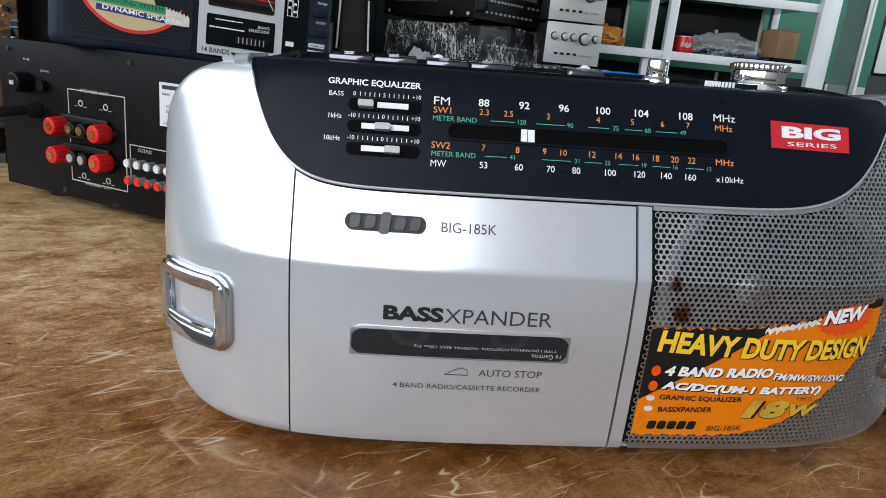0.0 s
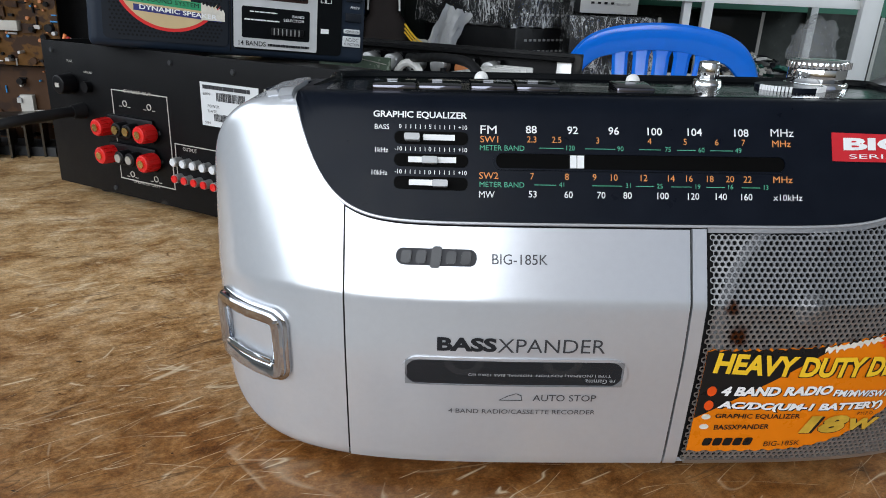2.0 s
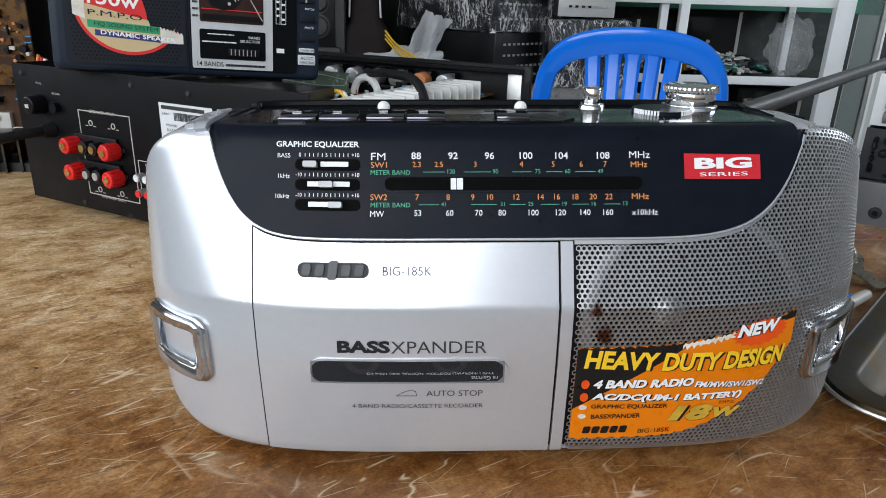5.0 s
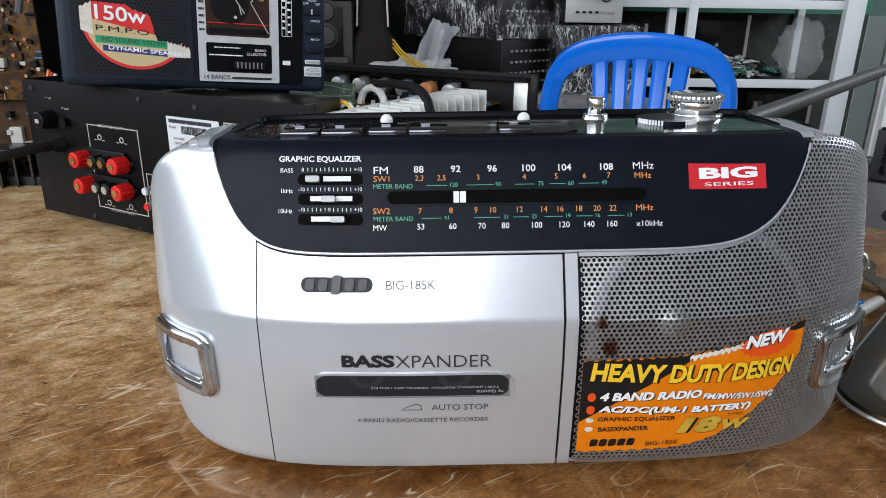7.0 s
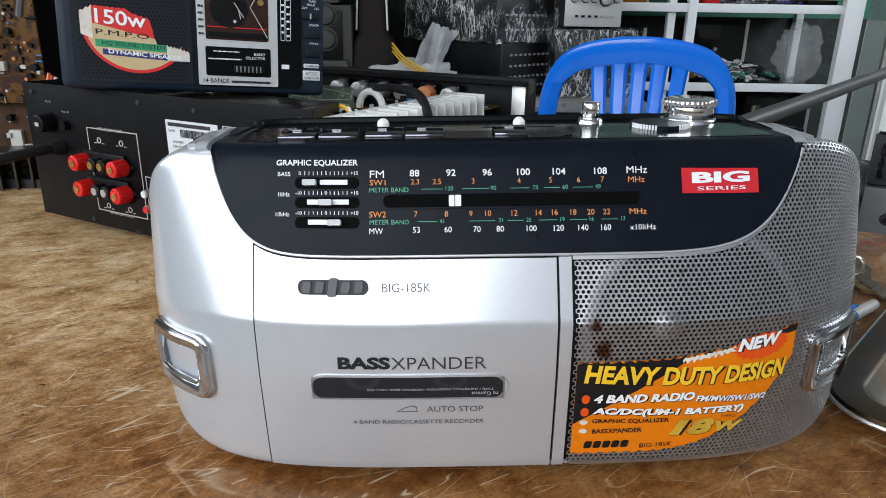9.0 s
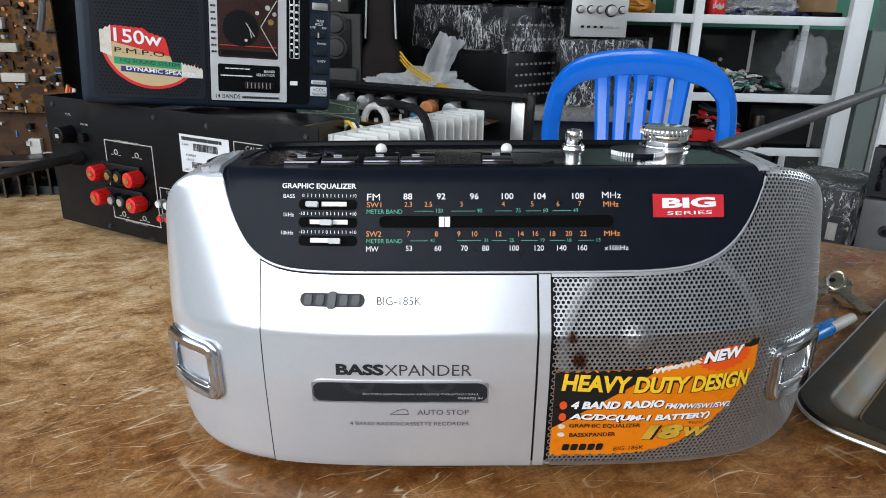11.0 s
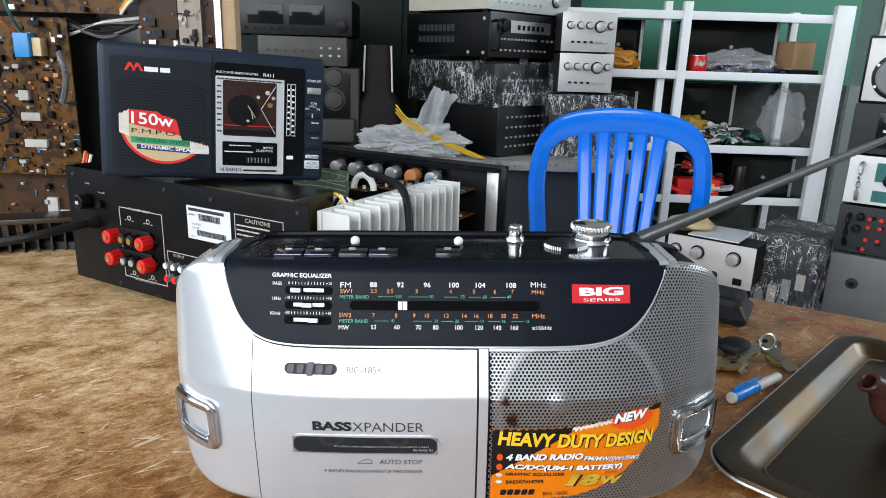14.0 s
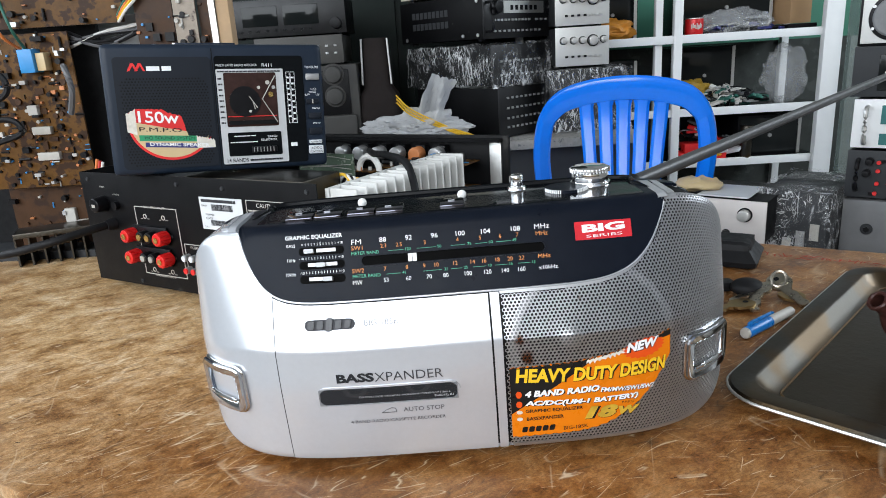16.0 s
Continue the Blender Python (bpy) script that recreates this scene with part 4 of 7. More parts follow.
for dx, dz, m_, li in ((0.0005, -0.0006, STK_BLACK, 0.0015), (0, 0, YELLOW, 0.0018)):
    word("HEAVY DUTY DESIGN", 0.0875 + dx, 0.2030 + dx, 0.0655 + dz, 0.0104, stuck, m_, sticker, bold=0.040 + (0.055 if m_ is STK_BLACK else 0.0), shear=0.14, lift=li, rise=-0.068)
    word("4 BAND RADIO", 0.0933 + dx, 0.1462 + dx, 0.0543 + dz, 0.0050, stuck, STK_BLACK if m_ is STK_BLACK else P_WHITE, sticker, bold=0.05 + (0.035 if m_ is STK_BLACK else 0.0), shear=0.2, lift=li, rise=-0.02)
    word("FM/MW/SW1/SW2", 0.1470 + dx, 0.1915 + dx, 0.0494 + dz, 0.0036, stuck, STK_BLACK if m_ is STK_BLACK else P_WHITE, sticker, bold=0.03 + (0.035 if m_ is STK_BLACK else 0.0), shear=0.2, lift=li, rise=-0.12)
    word("AC/DC(UM-1 BATTERY)", 0.0930 + dx, 0.1775 + dx, 0.0446 + dz, 0.0050, stuck, STK_BLACK if m_ is STK_BLACK else P_WHITE, sticker, bold=0.05 + (0.035 if m_ is STK_BLACK else 0.0), shear=0.2, lift=li, rise=-0.06)
    word("18", 0.1350 + dx, 0.1605 + dx, 0.0345 + dz, 0.0098, stuck, STK_BLACK if m_ is STK_BLACK else GOLD, sticker, bold=0.06 + (0.035 if m_ is STK_BLACK else 0.0), shear=0.25, lift=li, rise=-0.06)
    word("W", 0.1610 + dx, 0.1795 + dx, 0.0322 + dz, 0.0066, stuck, STK_BLACK if m_ is STK_BLACK else GOLD, sticker, bold=0.06 + (0.035 if m_ is STK_BLACK else 0.0), shear=0.25, lift=li, rise=-0.10)
word("GRAPHIC EQUALIZER", 0.0934, 0.1340, 0.0403, 0.0030, stuck, STK_BLACK, sticker, bold=0.02, lift=0.0015, rise=-0.03)
word("BASSXPANDER", 0.0940, 0.1200, 0.0347, 0.0028, stuck, STK_BLACK, sticker, bold=0.02, lift=0.0015)
word("P.M.P.O.", 0.1640, 0.1738, 0.0385, 0.0018, stuck, STK_BLACK, sticker, lift=0.0019, rise=-0.1)
word("BIG-185K", 0.1199, 0.1376, 0.0246, 0.0028, stuck, STK_BLACK, sticker, lift=0.0015)
for k in range(5):
    bx = 0.0925 + 0.0048 * k
    bm = bmesh.new()
    bm_plate(bm, [(bx + x + y * 0.2, 0.0262 + y) for x, y in rounded(0.0038, 0.0042, 0.0008, 2)], stuck, 0.0012, 0.0015)
    part("sticker_bar", bm, STK_BLACK, sticker)
for z in (0.0545, 0.0468, 0.0405, 0.0350):
    bm = bmesh.new()
    bm_plate(bm, [(0.0893 + 0.0021 * math.cos(2 * math.pi * k / 14), z + (0.0026 if z > 0.045 else 0.0014) * math.sin(2 * math.pi * k / 14)) for k in range(14)], stuck, 0.0012, 0.0015)
    part("sticker_bullet", bm, RED_HOT if z > 0.045 else PAPER, sticker)


# ---- more materials ----
STEEL_BLACK = mat("black painted steel", (0.0036, 0.0036, 0.0042), 0.42, 0.0, 0.3, 30, 0.15, 700, spots=((0.030, 0.029, 0.027), 22, 0.70), spec=0.12)
STEEL_DARK = mat("dark grey painted steel", (0.034, 0.036, 0.039), 0.5, 0.0, 0.2, 25, 0.1, 500, spec=0.3)
ALU = mat("brushed aluminium", (0.62, 0.62, 0.60), 0.38, 0.85, 0.10, 80, 0.1, 400)
ALU_WHITE = mat("pale cast aluminium", (0.66, 0.66, 0.64), 0.55, 0.35, 0.12, 40, 0.1, 300)
# far darker than bare steel: the dim surroundings it mirrors are in the colour
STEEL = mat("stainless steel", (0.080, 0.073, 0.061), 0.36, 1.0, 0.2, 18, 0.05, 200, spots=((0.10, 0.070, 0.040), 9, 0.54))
WHITE_PAINT = mat("white enamel paint", (0.78, 0.79, 0.79), 0.35, 0.0, 0.05, 20)
WHITE_PAPER = mat("white label paper", (0.60, 0.62, 0.64), 0.6, 0.0, 0.05, 80)
BLUE = mat("blue chair plastic", (0.006, 0.205, 0.95), 0.10, 0.0, 0.08, 12, spec=0.5)
NAVY = mat("dark navy plastic", (0.0125, 0.020, 0.034), 0.40, 0.0, 0.15, 60, 0.08, 1200, spec=0.3)
NAVY_DK = mat("navy perforated plastic", (0.008, 0.011, 0.017), 0.5, 0.0, 0.2, 60, spec=0.25)
RED_CAP = mat("red binding post plastic", (0.62, 0.012, 0.012), 0.30, 0.0, 0.1, 120)
BRASS = mat("brass", (0.62, 0.44, 0.16), 0.25, 1.0, 0.1, 200)
PCB = mat("brown circuit board", (0.115, 0.050, 0.007), 0.45, 0.0, 0.5, 60, spots=((0.034, 0.014, 0.005), 60, 0.50), spec=0.2)
PCB_DK = mat("dark circuit board", (0.055, 0.024, 0.009), 0.5, 0.0, 0.35, 60, spots=((0.03, 0.014, 0.008), 40, 0.55))
PCB_PALE = mat("pale circuit board", (0.32, 0.26, 0.20), 0.5, 0.0, 0.35, 60, spots=((0.08, 0.05, 0.04), 60, 0.58))
PCB_GREEN = mat("green circuit board", (0.085, 0.13, 0.085), 0.4, 0.0, 0.3, 60, spots=((0.30, 0.34, 0.28), 90, 0.60))
RUBBER = mat("black rubber", (0.008, 0.008, 0.009), 0.55, 0.0, 0.2, 80)
GREY_ROD = mat("grey coated rod", (0.055, 0.055, 0.056), 0.42, 0.1, 0.2, 60, 0.1, 500)
COMP_BLACK = mat("black component", (0.0045, 0.0045, 0.0055), 0.35, 0.0, 0.2, 80)
COMP_WHITE = mat("white component", (0.46, 0.44, 0.40), 0.5, 0.0, 0.15, 80)
COMP_BLUE = mat("blue component", (0.03, 0.24, 0.55), 0.4, 0.0, 0.15, 80)
COMP_ORANGE = mat("copper orange component", (0.50, 0.18, 0.06), 0.4, 0.0, 0.2, 80)
COMP_SILVER = mat("silver component", (0.50, 0.50, 0.50), 0.35, 0.7, 0.15, 80)
WIRE_Y = mat("yellow wire", (0.75, 0.45, 0.02), 0.45, 0.0, 0.1, 80)
WIRE_W = mat("white wire", (0.70, 0.69, 0.66), 0.5, 0.0, 0.1, 80)
WIRE_G = mat("grey cable", (0.10, 0.10, 0.105), 0.5, 0.0, 0.15, 80)
WIRE_R = mat("red wire", (0.50, 0.03, 0.02), 0.5, 0.0, 0.1, 80)
WIRE_O = mat("orange wire", (0.68, 0.20, 0.05), 0.5, 0.0, 0.1, 80)
WIRE_T = mat("green wire", (0.02, 0.12, 0.09), 0.5, 0.0, 0.1, 80)
CARD = mat("brown cardboard", (0.36, 0.22, 0.11), 0.8, 0.0, 0.15, 30)
CLAY = mat("brown glazed clay", (0.050, 0.019, 0.015), 0.32, 0.0, 0.25, 30)
TERRAZZO = mat("speckled desk edge", (0.27, 0.26, 0.24), 0.6, 0.0, 0.35, 60, spots=((0.12, 0.12, 0.12), 80, 0.58))
SMOKE = mat("smoked glass", (0.012, 0.014, 0.014), 0.08, 0.0, 0.1, 20, spec=0.35)
CLEAR_BAG = mat("clear plastic bag", (0.74, 0.75, 0.76), 0.22, 0.0, 0.15, 25, 0.6, 60, alpha=0.55)
CLEAR_THIN = mat("thin clear plastic", (0.72, 0.73, 0.74), 0.15, 0.0, 0.15, 25, 0.8, 45, alpha=0.24, spec=0.8)
BEIGE = mat("beige sticker", (0.58, 0.44, 0.24), 0.4, 0.0, 0.08, 60)
STK_RED = mat("red label", (0.66, 0.02, 0.02), 0.35, 0.0, 0.08, 60)
STK_GREEN = mat("green label", (0.02, 0.30, 0.13), 0.4, 0.0, 0.08, 60)
STK_BLUE = mat("blue label", (0.02, 0.025, 0.16), 0.4, 0.0, 0.08, 60)
CANDY = mat("red can paint", (0.55, 0.012, 0.015), 0.3, 0.2, 0.1, 60)


def flat_xz(x, z, d):
    return Vector((x, -d, z))


def bars(parent, x0, x1, z, h, material, name="print_bar", gaps=3, y=0.0, seed=1):
    """A line of unreadable print: bars of its size and colour."""
    rnd = random.Random(seed)
    bm = bmesh.new()
    x = x0
    while x < x1 - 1e-5:
        w = min((x1 - x0) / gaps * rnd.uniform(0.5, 1.1), x1 - x)
        bm_box(bm, (x, y - 0.0006, z - h / 2), (x + w * 0.86, y, z + h / 2))
        x += w
    return part(name, bm, material, parent, smooth=False)


def outline(parent, x0, x1, z0, z1, material, y=0.0, t=0.0006, name="printed_frame"):
    bm = bmesh.new()
    for a, b in (((x0, z0), (x1, z0 + t)), ((x0, z1 - t), (x1, z1)), ((x0, z0 + t), (x0 + t, z1 - t)), ((x1 - t, z0 + t), (x1, z1 - t))):
        bm_box(bm, (a[0], y - 0.0005, a[1]), (b[0], y, b[1]))
    return part(name, bm, material, parent, smooth=False)


# ---- the opened amplifier ----
amp = thing("amplifier", "opened black amplifier, its rear panel and pale heat sink showing", "amplifier", pose(-0.3669, 0.4246, 0, 0, 0, -28.6))
AW0, AW1, AZ0, AZ1, AD = -0.086, 0.3135, 0.012, 0.159, 0.345
part("rear_panel", box((AW0, 0, AZ0), (AW1, 0.0018, AZ1), 0.0005), STEEL_BLACK, amp, "black rear panel with sockets")
part("bottom_pan", box((AW0, 0.0018, AZ0), (AW1, AD, AZ0 + 0.003)), STEEL_BLACK, amp)
part("side_plate", box((AW0, 0.0018, AZ0 + 0.003), (AW0 + 0.002, AD, AZ1)), STEEL_BLACK, amp)
part("front_panel", box((-0.125, AD, AZ0 - 0.006), (0.376, AD + 0.008, AZ1 + 0.004), 0.001), STEEL_BLACK, amp, "thick black front panel seen from behind")
part("front_lip", box((-0.10, AD - 0.016, AZ1 - 0.004), (0.368, AD, AZ1)), STEEL_BLACK, amp)
part("end_bracket", box((0.348, AD - 0.003, 0.02), (0.366, AD, AZ1 - 0.006), 0.0005), ALU, amp, "bare aluminium end bracket")
for fx in (-0.05, 0.28):
    for fy in (0.04, 0.31):
        part("foot", cyl((fx, fy, 0), (fx, fy, AZ0), 0.016, 20), RUBBER, amp)
sink = part("heat_sink", box((0.3145, 0.012, 0.022), (0.3195, 0.252, 0.152), 0.0006), ALU_WHITE, amp, "pale aluminium heat sink with tall fins")
for k in range(14):
    y = 0.014 + 0.0180 * k
    part("fin", box((0.3195, y, 0.022), (0.354, y + 0.0028, 0.152), 0.0008, 1), ALU_WHITE, sink)
outline(amp, 0.0145, 0.092, 0.0300, 0.1190, COMP_WHITE, t=0.0009)
for z, posts in ((0.0830, ((0.0000, 1), (0.0235, 0), (0.0385, 0), (0.0600, 1))), (0.0555, ((0.0010, 1), (0.0235, 2), (0.0385, 2), (0.0605, 1)))):
    part("terminal_block", box((0.006, -0.004, z - 0.011), (0.072, 0, z + 0.012), 0.003), COMP_BLACK, amp, "black speaker terminal block")
    for x, red_ in posts:
        bm = bmesh.new()
        bx = x + 0.010
        if red_ == 1:
            bm_cyl(bm, (bx, -0.003, z), (bx, -0.019, z), 0.0088, 18, 0.0080, 0.001)
            post = part("binding_post", bm, RED_CAP, amp, "red speaker binding post")
            part("post_tip", cyl((bx, -0.019, z), (bx, -0.0205, z), 0.0038, 12), BRASS, post)
            for a in range(12):
                c, s_ = math.cos(a * math.pi / 6), math.sin(a * math.pi / 6)
                part("grip_rib", cyl((bx + 0.0084 * c, -0.006, z + 0.0084 * s_), (bx + 0.0080 * c, -0.017, z + 0.0080 * s_), 0.0008, 5), RED_CAP, post)
        else:
            bm_cyl(bm, (bx, -0.003, z), (bx, -0.015, z), 0.0072, 18, 0.0068, 0.001)
            post = part("binding_post", bm, COMP_BLACK, amp, "black speaker binding post")
            part("post_tip", cyl((bx, -0.015, z), (bx, -0.0165, z), 0.0042, 12), BRASS if red_ == 0 else ALU, post)
for x in (0.032, 0.066):
    for z in (0.1065, 0.0365):
        bm = bmesh.new()
        bm_plate(bm, rounded(0.0062, 0.0062, 0.003, 4), lambda a, b, d: flat_xz(a + x, b + z, d), 0, 0.0005, rounded(0.0044, 0.0044, 0.0021, 4))
        part("socket_mark", bm, COMP_WHITE, amp)
        bars(amp, x - 0.008, x - 0.004, z - 0.003, 0.0006, COMP_WHITE, gaps=1)
        bars(amp, x + 0.004, x + 0.008, z - 0.003, 0.0006, COMP_WHITE, gaps=1)
word("SPEAKER OUT", 0.034, 0.072, 0.1190, 0.0030, flat_xz, COMP_WHITE, amp, lift=0.0012)
word("SPEAKER OUT", 0.034, 0.072, 0.0300, 0.0030, flat_xz, COMP_WHITE, amp, lift=0.0012)
outline(amp, 0.0965, 0.185, 0.0400, 0.0765, COMP_WHITE, t=0.0008)
word("OUTPUT", 0.1075, 0.1255, 0.0725, 0.0034, flat_xz, COMP_WHITE, amp, lift=0.0008)
for k in range(6):
    for z, m_ in ((0.0600, WHITE_PAPER), (0.0440, RED_CAP)):
        x = 0.1015 + 0.0125 * k
        jack = part("phono_jack", cyl((x, 0, z), (x, -0.008, z), 0.0042, 14), COMP_SILVER, amp, "phono socket")
        part("jack_ring", cyl((x, -0.008, z), (x, -0.0095, z), 0.0036, 14), m_, jack)
lab = part("rating_label", box((0.1357, -0.0006, 0.0985), (0.2040, -0.0001, 0.1370)), WHITE_PAPER, amp, "white rating label with barcodes")
bars(lab, 0.1395, 0.1950, 0.1330, 0.0034, P_GREY, gaps=9, y=-0.0007, seed=3)
word("EAN", 0.1395, 0.1480, 0.1270, 0.0024, flat_xz, P_GREY, lab, lift=0.0010)
word("POWER", 0.1440, 0.1580, 0.1165, 0.0024, flat_xz, P_GREY, lab, lift=0.0010)
word("DATE", 0.1440, 0.1550, 0.1120, 0.0024, flat_xz, P_GREY, lab, lift=0.0010)
word("S/N", 0.1395, 0.1460, 0.1015, 0.0022, flat_xz, P_GREY, lab, lift=0.0010)
for x0, x1, z0, z1, sd in ((0.1550, 0.1880, 0.1215, 0.1290, 5), (0.1510, 0.1960, 0.1035, 0.1100, 6)):
    rnd = random.Random(sd)
    bm, x = bmesh.new(), x0
    while x < x1:
        w = rnd.uniform(0.0003, 0.0010)
        bm_box(bm, (x, -0.0010, z0), (x + w, -0.0007, z1))
        x += w + rnd.uniform(0.0004, 0.0009)
    part("barcode", bm, P_GREY, lab, smooth=False)
outline(amp, 0.2100, 0.2800, 0.0700, 0.1370, COMP_WHITE, t=0.0008)
word("CAUTIONS", 0.2260, 0.2620, 0.1315, 0.0048, flat_xz, COMP_WHITE, amp, lift=0.0008)
for k in range(7):
    bars(amp, 0.2130, 0.2130 + (0.060 if k % 3 else 0.048), 0.1250 - 0.0052 * k, 0.0016, COMP_WHITE, gaps=7, seed=k)
fuse = part("fuse_holder", cyl((-0.044, 0, 0.1190), (-0.044, -0.016, 0.1190), 0.0105, 20, 0.0092, 0.0012), COMP_BLACK, amp, "black fuse holder")
part("fuse_mark", box((-0.047, -0.0168, 0.1165), (-0.041, -0.0161, 0.1205)), COMP_WHITE, fuse)
part("ground_screw", cyl((-0.018, 0, 0.118), (-0.018, -0.006, 0.118), 0.0055, 14), COMP_BLACK, amp)
word("FUSE", -0.047, -0.038, 0.1410, 0.0022, flat_xz, COMP_WHITE, amp, lift=0.0008)
word("GROUND", -0.023, -0.010, 0.1320, 0.0020, flat_xz, COMP_WHITE, amp, lift=0.0008)
for x, z in ((0.004, 0.018), (0.15, 0.018), (-0.07, 0.15), (0.10, 0.15), (0.30, 0.15), (0.0755, 0.0555), (0.0755, 0.083), (0.176, 0.148)):
    part("screw", cyl((x, 0, z), (x, -0.0016, z), 0.0028, 10, 0.0022), STEEL_DARK, amp)
bm = bmesh.new()
bm_tube(bm, curve_pts([(-0.032, 0.0, 0.093), (-0.036, -0.03, 0.092), (-0.055, -0.075, 0.085), (-0.105, -0.105, 0.074), (-0.17, -0.10, 0.066)], 8), 0.0052, 10)
cord = part("power_cord", bm, RUBBER, amp, "black power cord")
part("strain_relief", cyl((-0.032, 0, 0.093), (-0.033, -0.012, 0.0925), 0.0085, 14, 0.0066), RUBBER, cord)


def board(parent, lo, hi, material, seed, count, normal="z", spec=None, name="circuit_board", label=""):
    """A circuit board with parts standing on its face."""
    b = part(name, box(lo, hi), material, parent, label, smooth=False)
    rnd = random.Random(seed)
    kinds = spec or ((COMP_BLACK, 0.005, 0.010), (COMP_BLUE, 0.003, 0.004), (COMP_WHITE, 0.003, 0.006), (COMP_SILVER, 0.004, 0.008), (COMP_ORANGE, 0.003, 0.005), (COMP_BLACK, 0.003, 0.004))
    for _ in range(count):
        m_, r, h = kinds[rnd.randrange(len(kinds))]
        r, h = r * rnd.uniform(0.6, 1.2), h * rnd.uniform(0.7, 1.3)
        u, v = rnd.random(), rnd.random()
        bm = bmesh.new()
        if normal == "z":
            p = Vector((lo[0] + r + (hi[0] - lo[0] - 2 * r) * u, lo[1] + r + (hi[1] - lo[1] - 2 * r) * v, hi[2]))
            q = p + Vector((0, 0, h))
        else:
            p = Vector((lo[0] + r + (hi[0] - lo[0] - 2 * r) * u, lo[1], lo[2] + r + (hi[2] - lo[2] - 2 * r) * v))
            q = p - Vector((0, h, 0))
        pick = rnd.random()
        if pick < 0.5:
            bm_cyl(bm, p, q, r, 10, r * 0.96)
        elif pick < 0.8:
            e = Vector((r * rnd.uniform(0.8, 1.8), r, r)) if normal == "z" else Vector((r * rnd.uniform(0.8, 1.8), 0, r * rnd.uniform(0.5, 1.4)))
            if normal == "z":
                bm_box(bm, (p.x - e.x, p.y - r * 0.6, p.z), (p.x + e.x, p.y + r * 0.6, q.z))
            else:
                bm_box(bm, (p.x - e.x, q.y, p.z - e.z), (p.x + e.x, p.y, p.z + e.z))
        else:
            d = Vector((r * 2.2, 0, 0)) if rnd.random() < 0.6 else (Vector((0, r * 2.2, 0)) if normal == "z" else Vector((0, 0, r * 2.2)))
            mid = p + (q - p) * 0.25
            bm_cyl(bm, mid - d, mid + d, r * 0.5, 8)
        part("component", bm, m_, b)
    return b


# inside of the amplifier: boards at the front end, a bracket and wires
board(amp, (0.215, 0.255, 0.128), (0.335, 0.335, 0.1295), PCB, 11, 26)
board(amp, (0.235, 0.262, 0.092), (0.335, 0.335, 0.0935), PCB, 12, 30)
board(amp, (0.235, 0.262, 0.058), (0.335, 0.335, 0.0595), PCB, 13, 18)
board(amp, (0.155, 0.24, 0.124), (0.215, 0.330, 0.1255), PCB, 14, 14)
for k, m_ in enumerate((COMP_SILVER, COMP_SILVER, COMP_SILVER, COMP_SILVER, COMP_ORANGE, COMP_SILVER)):
    x = 0.105 + 0.034 * k
    pot = part("control_pot", cyl((x, 0.326, 0.139), (x, 0.308, 0.139), 0.0105, 20, 0.0100, 0.001), m_, amp, "round control pot on the front board")
    part("pot_body", box((x - 0.008, 0.327, 0.128), (x + 0.008, 0.340, 0.150), 0.001), COMP_BLACK, pot)
for k in range(4):
    x = 0.302 + 0.007 * k
    part("toroid", cyl((x, 0.300, 0.137), (x + 0.004, 0.300, 0.137), 0.0085, 18), COMP_BLACK, amp)
for x, y in ((0.288, 0.275), (0.298, 0.272)):
    part("relay", box((x, y, 0.1295), (x + 0.009, y + 0.010, 0.146), 0.002), COMP_BLUE, amp)
board(amp, (0.085, 0.235, 0.080), (0.185, 0.238, 0.150), PCB_GREEN, 15, 0, "y", label="green circuit board")
bm = bmesh.new()
for k in range(9):
    rnd = random.Random(k)
    z = 0.088 + 0.0068 * k
    bm_tube(bm, curve_pts([(0.089, 0.2345, z), (0.11, 0.2345, z + rnd.uniform(-0.003, 0.003)), (0.14, 0.2345, z + rnd.uniform(-0.004, 0.004)), (0.181, 0.2345, z)], 4), 0.0006, 4)
part("solder_track", bm, COMP_WHITE, amp)
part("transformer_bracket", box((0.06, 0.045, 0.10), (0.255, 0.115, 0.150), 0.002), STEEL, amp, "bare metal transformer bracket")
part("capacitor", cyl((0.135, 0.14, 0.015), (0.135, 0.14, 0.125), 0.022, 24, bevel=0.002), COMP_BLACK, amp)
part("capacitor", cyl((0.075, 0.16, 0.015), (0.075, 0.16, 0.125), 0.022, 24, bevel=0.002), COMP_BLACK, amp)
part("transformer", box((-0.06, 0.05, 0.016), (0.05, 0.17, 0.135), 0.004), STEEL_DARK, amp)
for k, m_ in enumerate((WIRE_Y, WIRE_W, COMP_BLACK, WIRE_W, WIRE_Y, WIRE_T)):
    o = 0.0042 * k
    bm = bmesh.new()
    bm_tube(bm, curve_pts([(0.235 + o, 0.125, 0.05), (0.238 + o, 0.122, 0.11), (0.250 + o, 0.118, 0.143 - 0.002 * k), (0.272 + o, 0.110, 0.138), (0.288 + o * 0.8, 0.100, 0.08)], 6), 0.0019, 6)
    part("wire", bm, m_, amp)
bm = bmesh.new()
bm_tube(bm, curve_pts([(0.19, 0.27, 0.150), (0.225, 0.23, 0.153), (0.29, 0.17, 0.161), (0.345, 0.13, 0.155), (0.372, 0.10, 0.10), (0.385, 0.06, 0.02)], 8), 0.0046, 10)
part("cable", bm, RUBBER, amp, "thick black cable laid over the heat sink")
bm = bmesh.new()
bm_tube(bm, [(0.205 + 0.017 * math.cos(a), 0.245, 0.126 + 0.020 * math.sin(a)) for a in spread(0, math.pi, 14)], 0.0045, 8)
part("ribbon_cable", bm, WIRE_W, amp, "white ribbon cable loop")

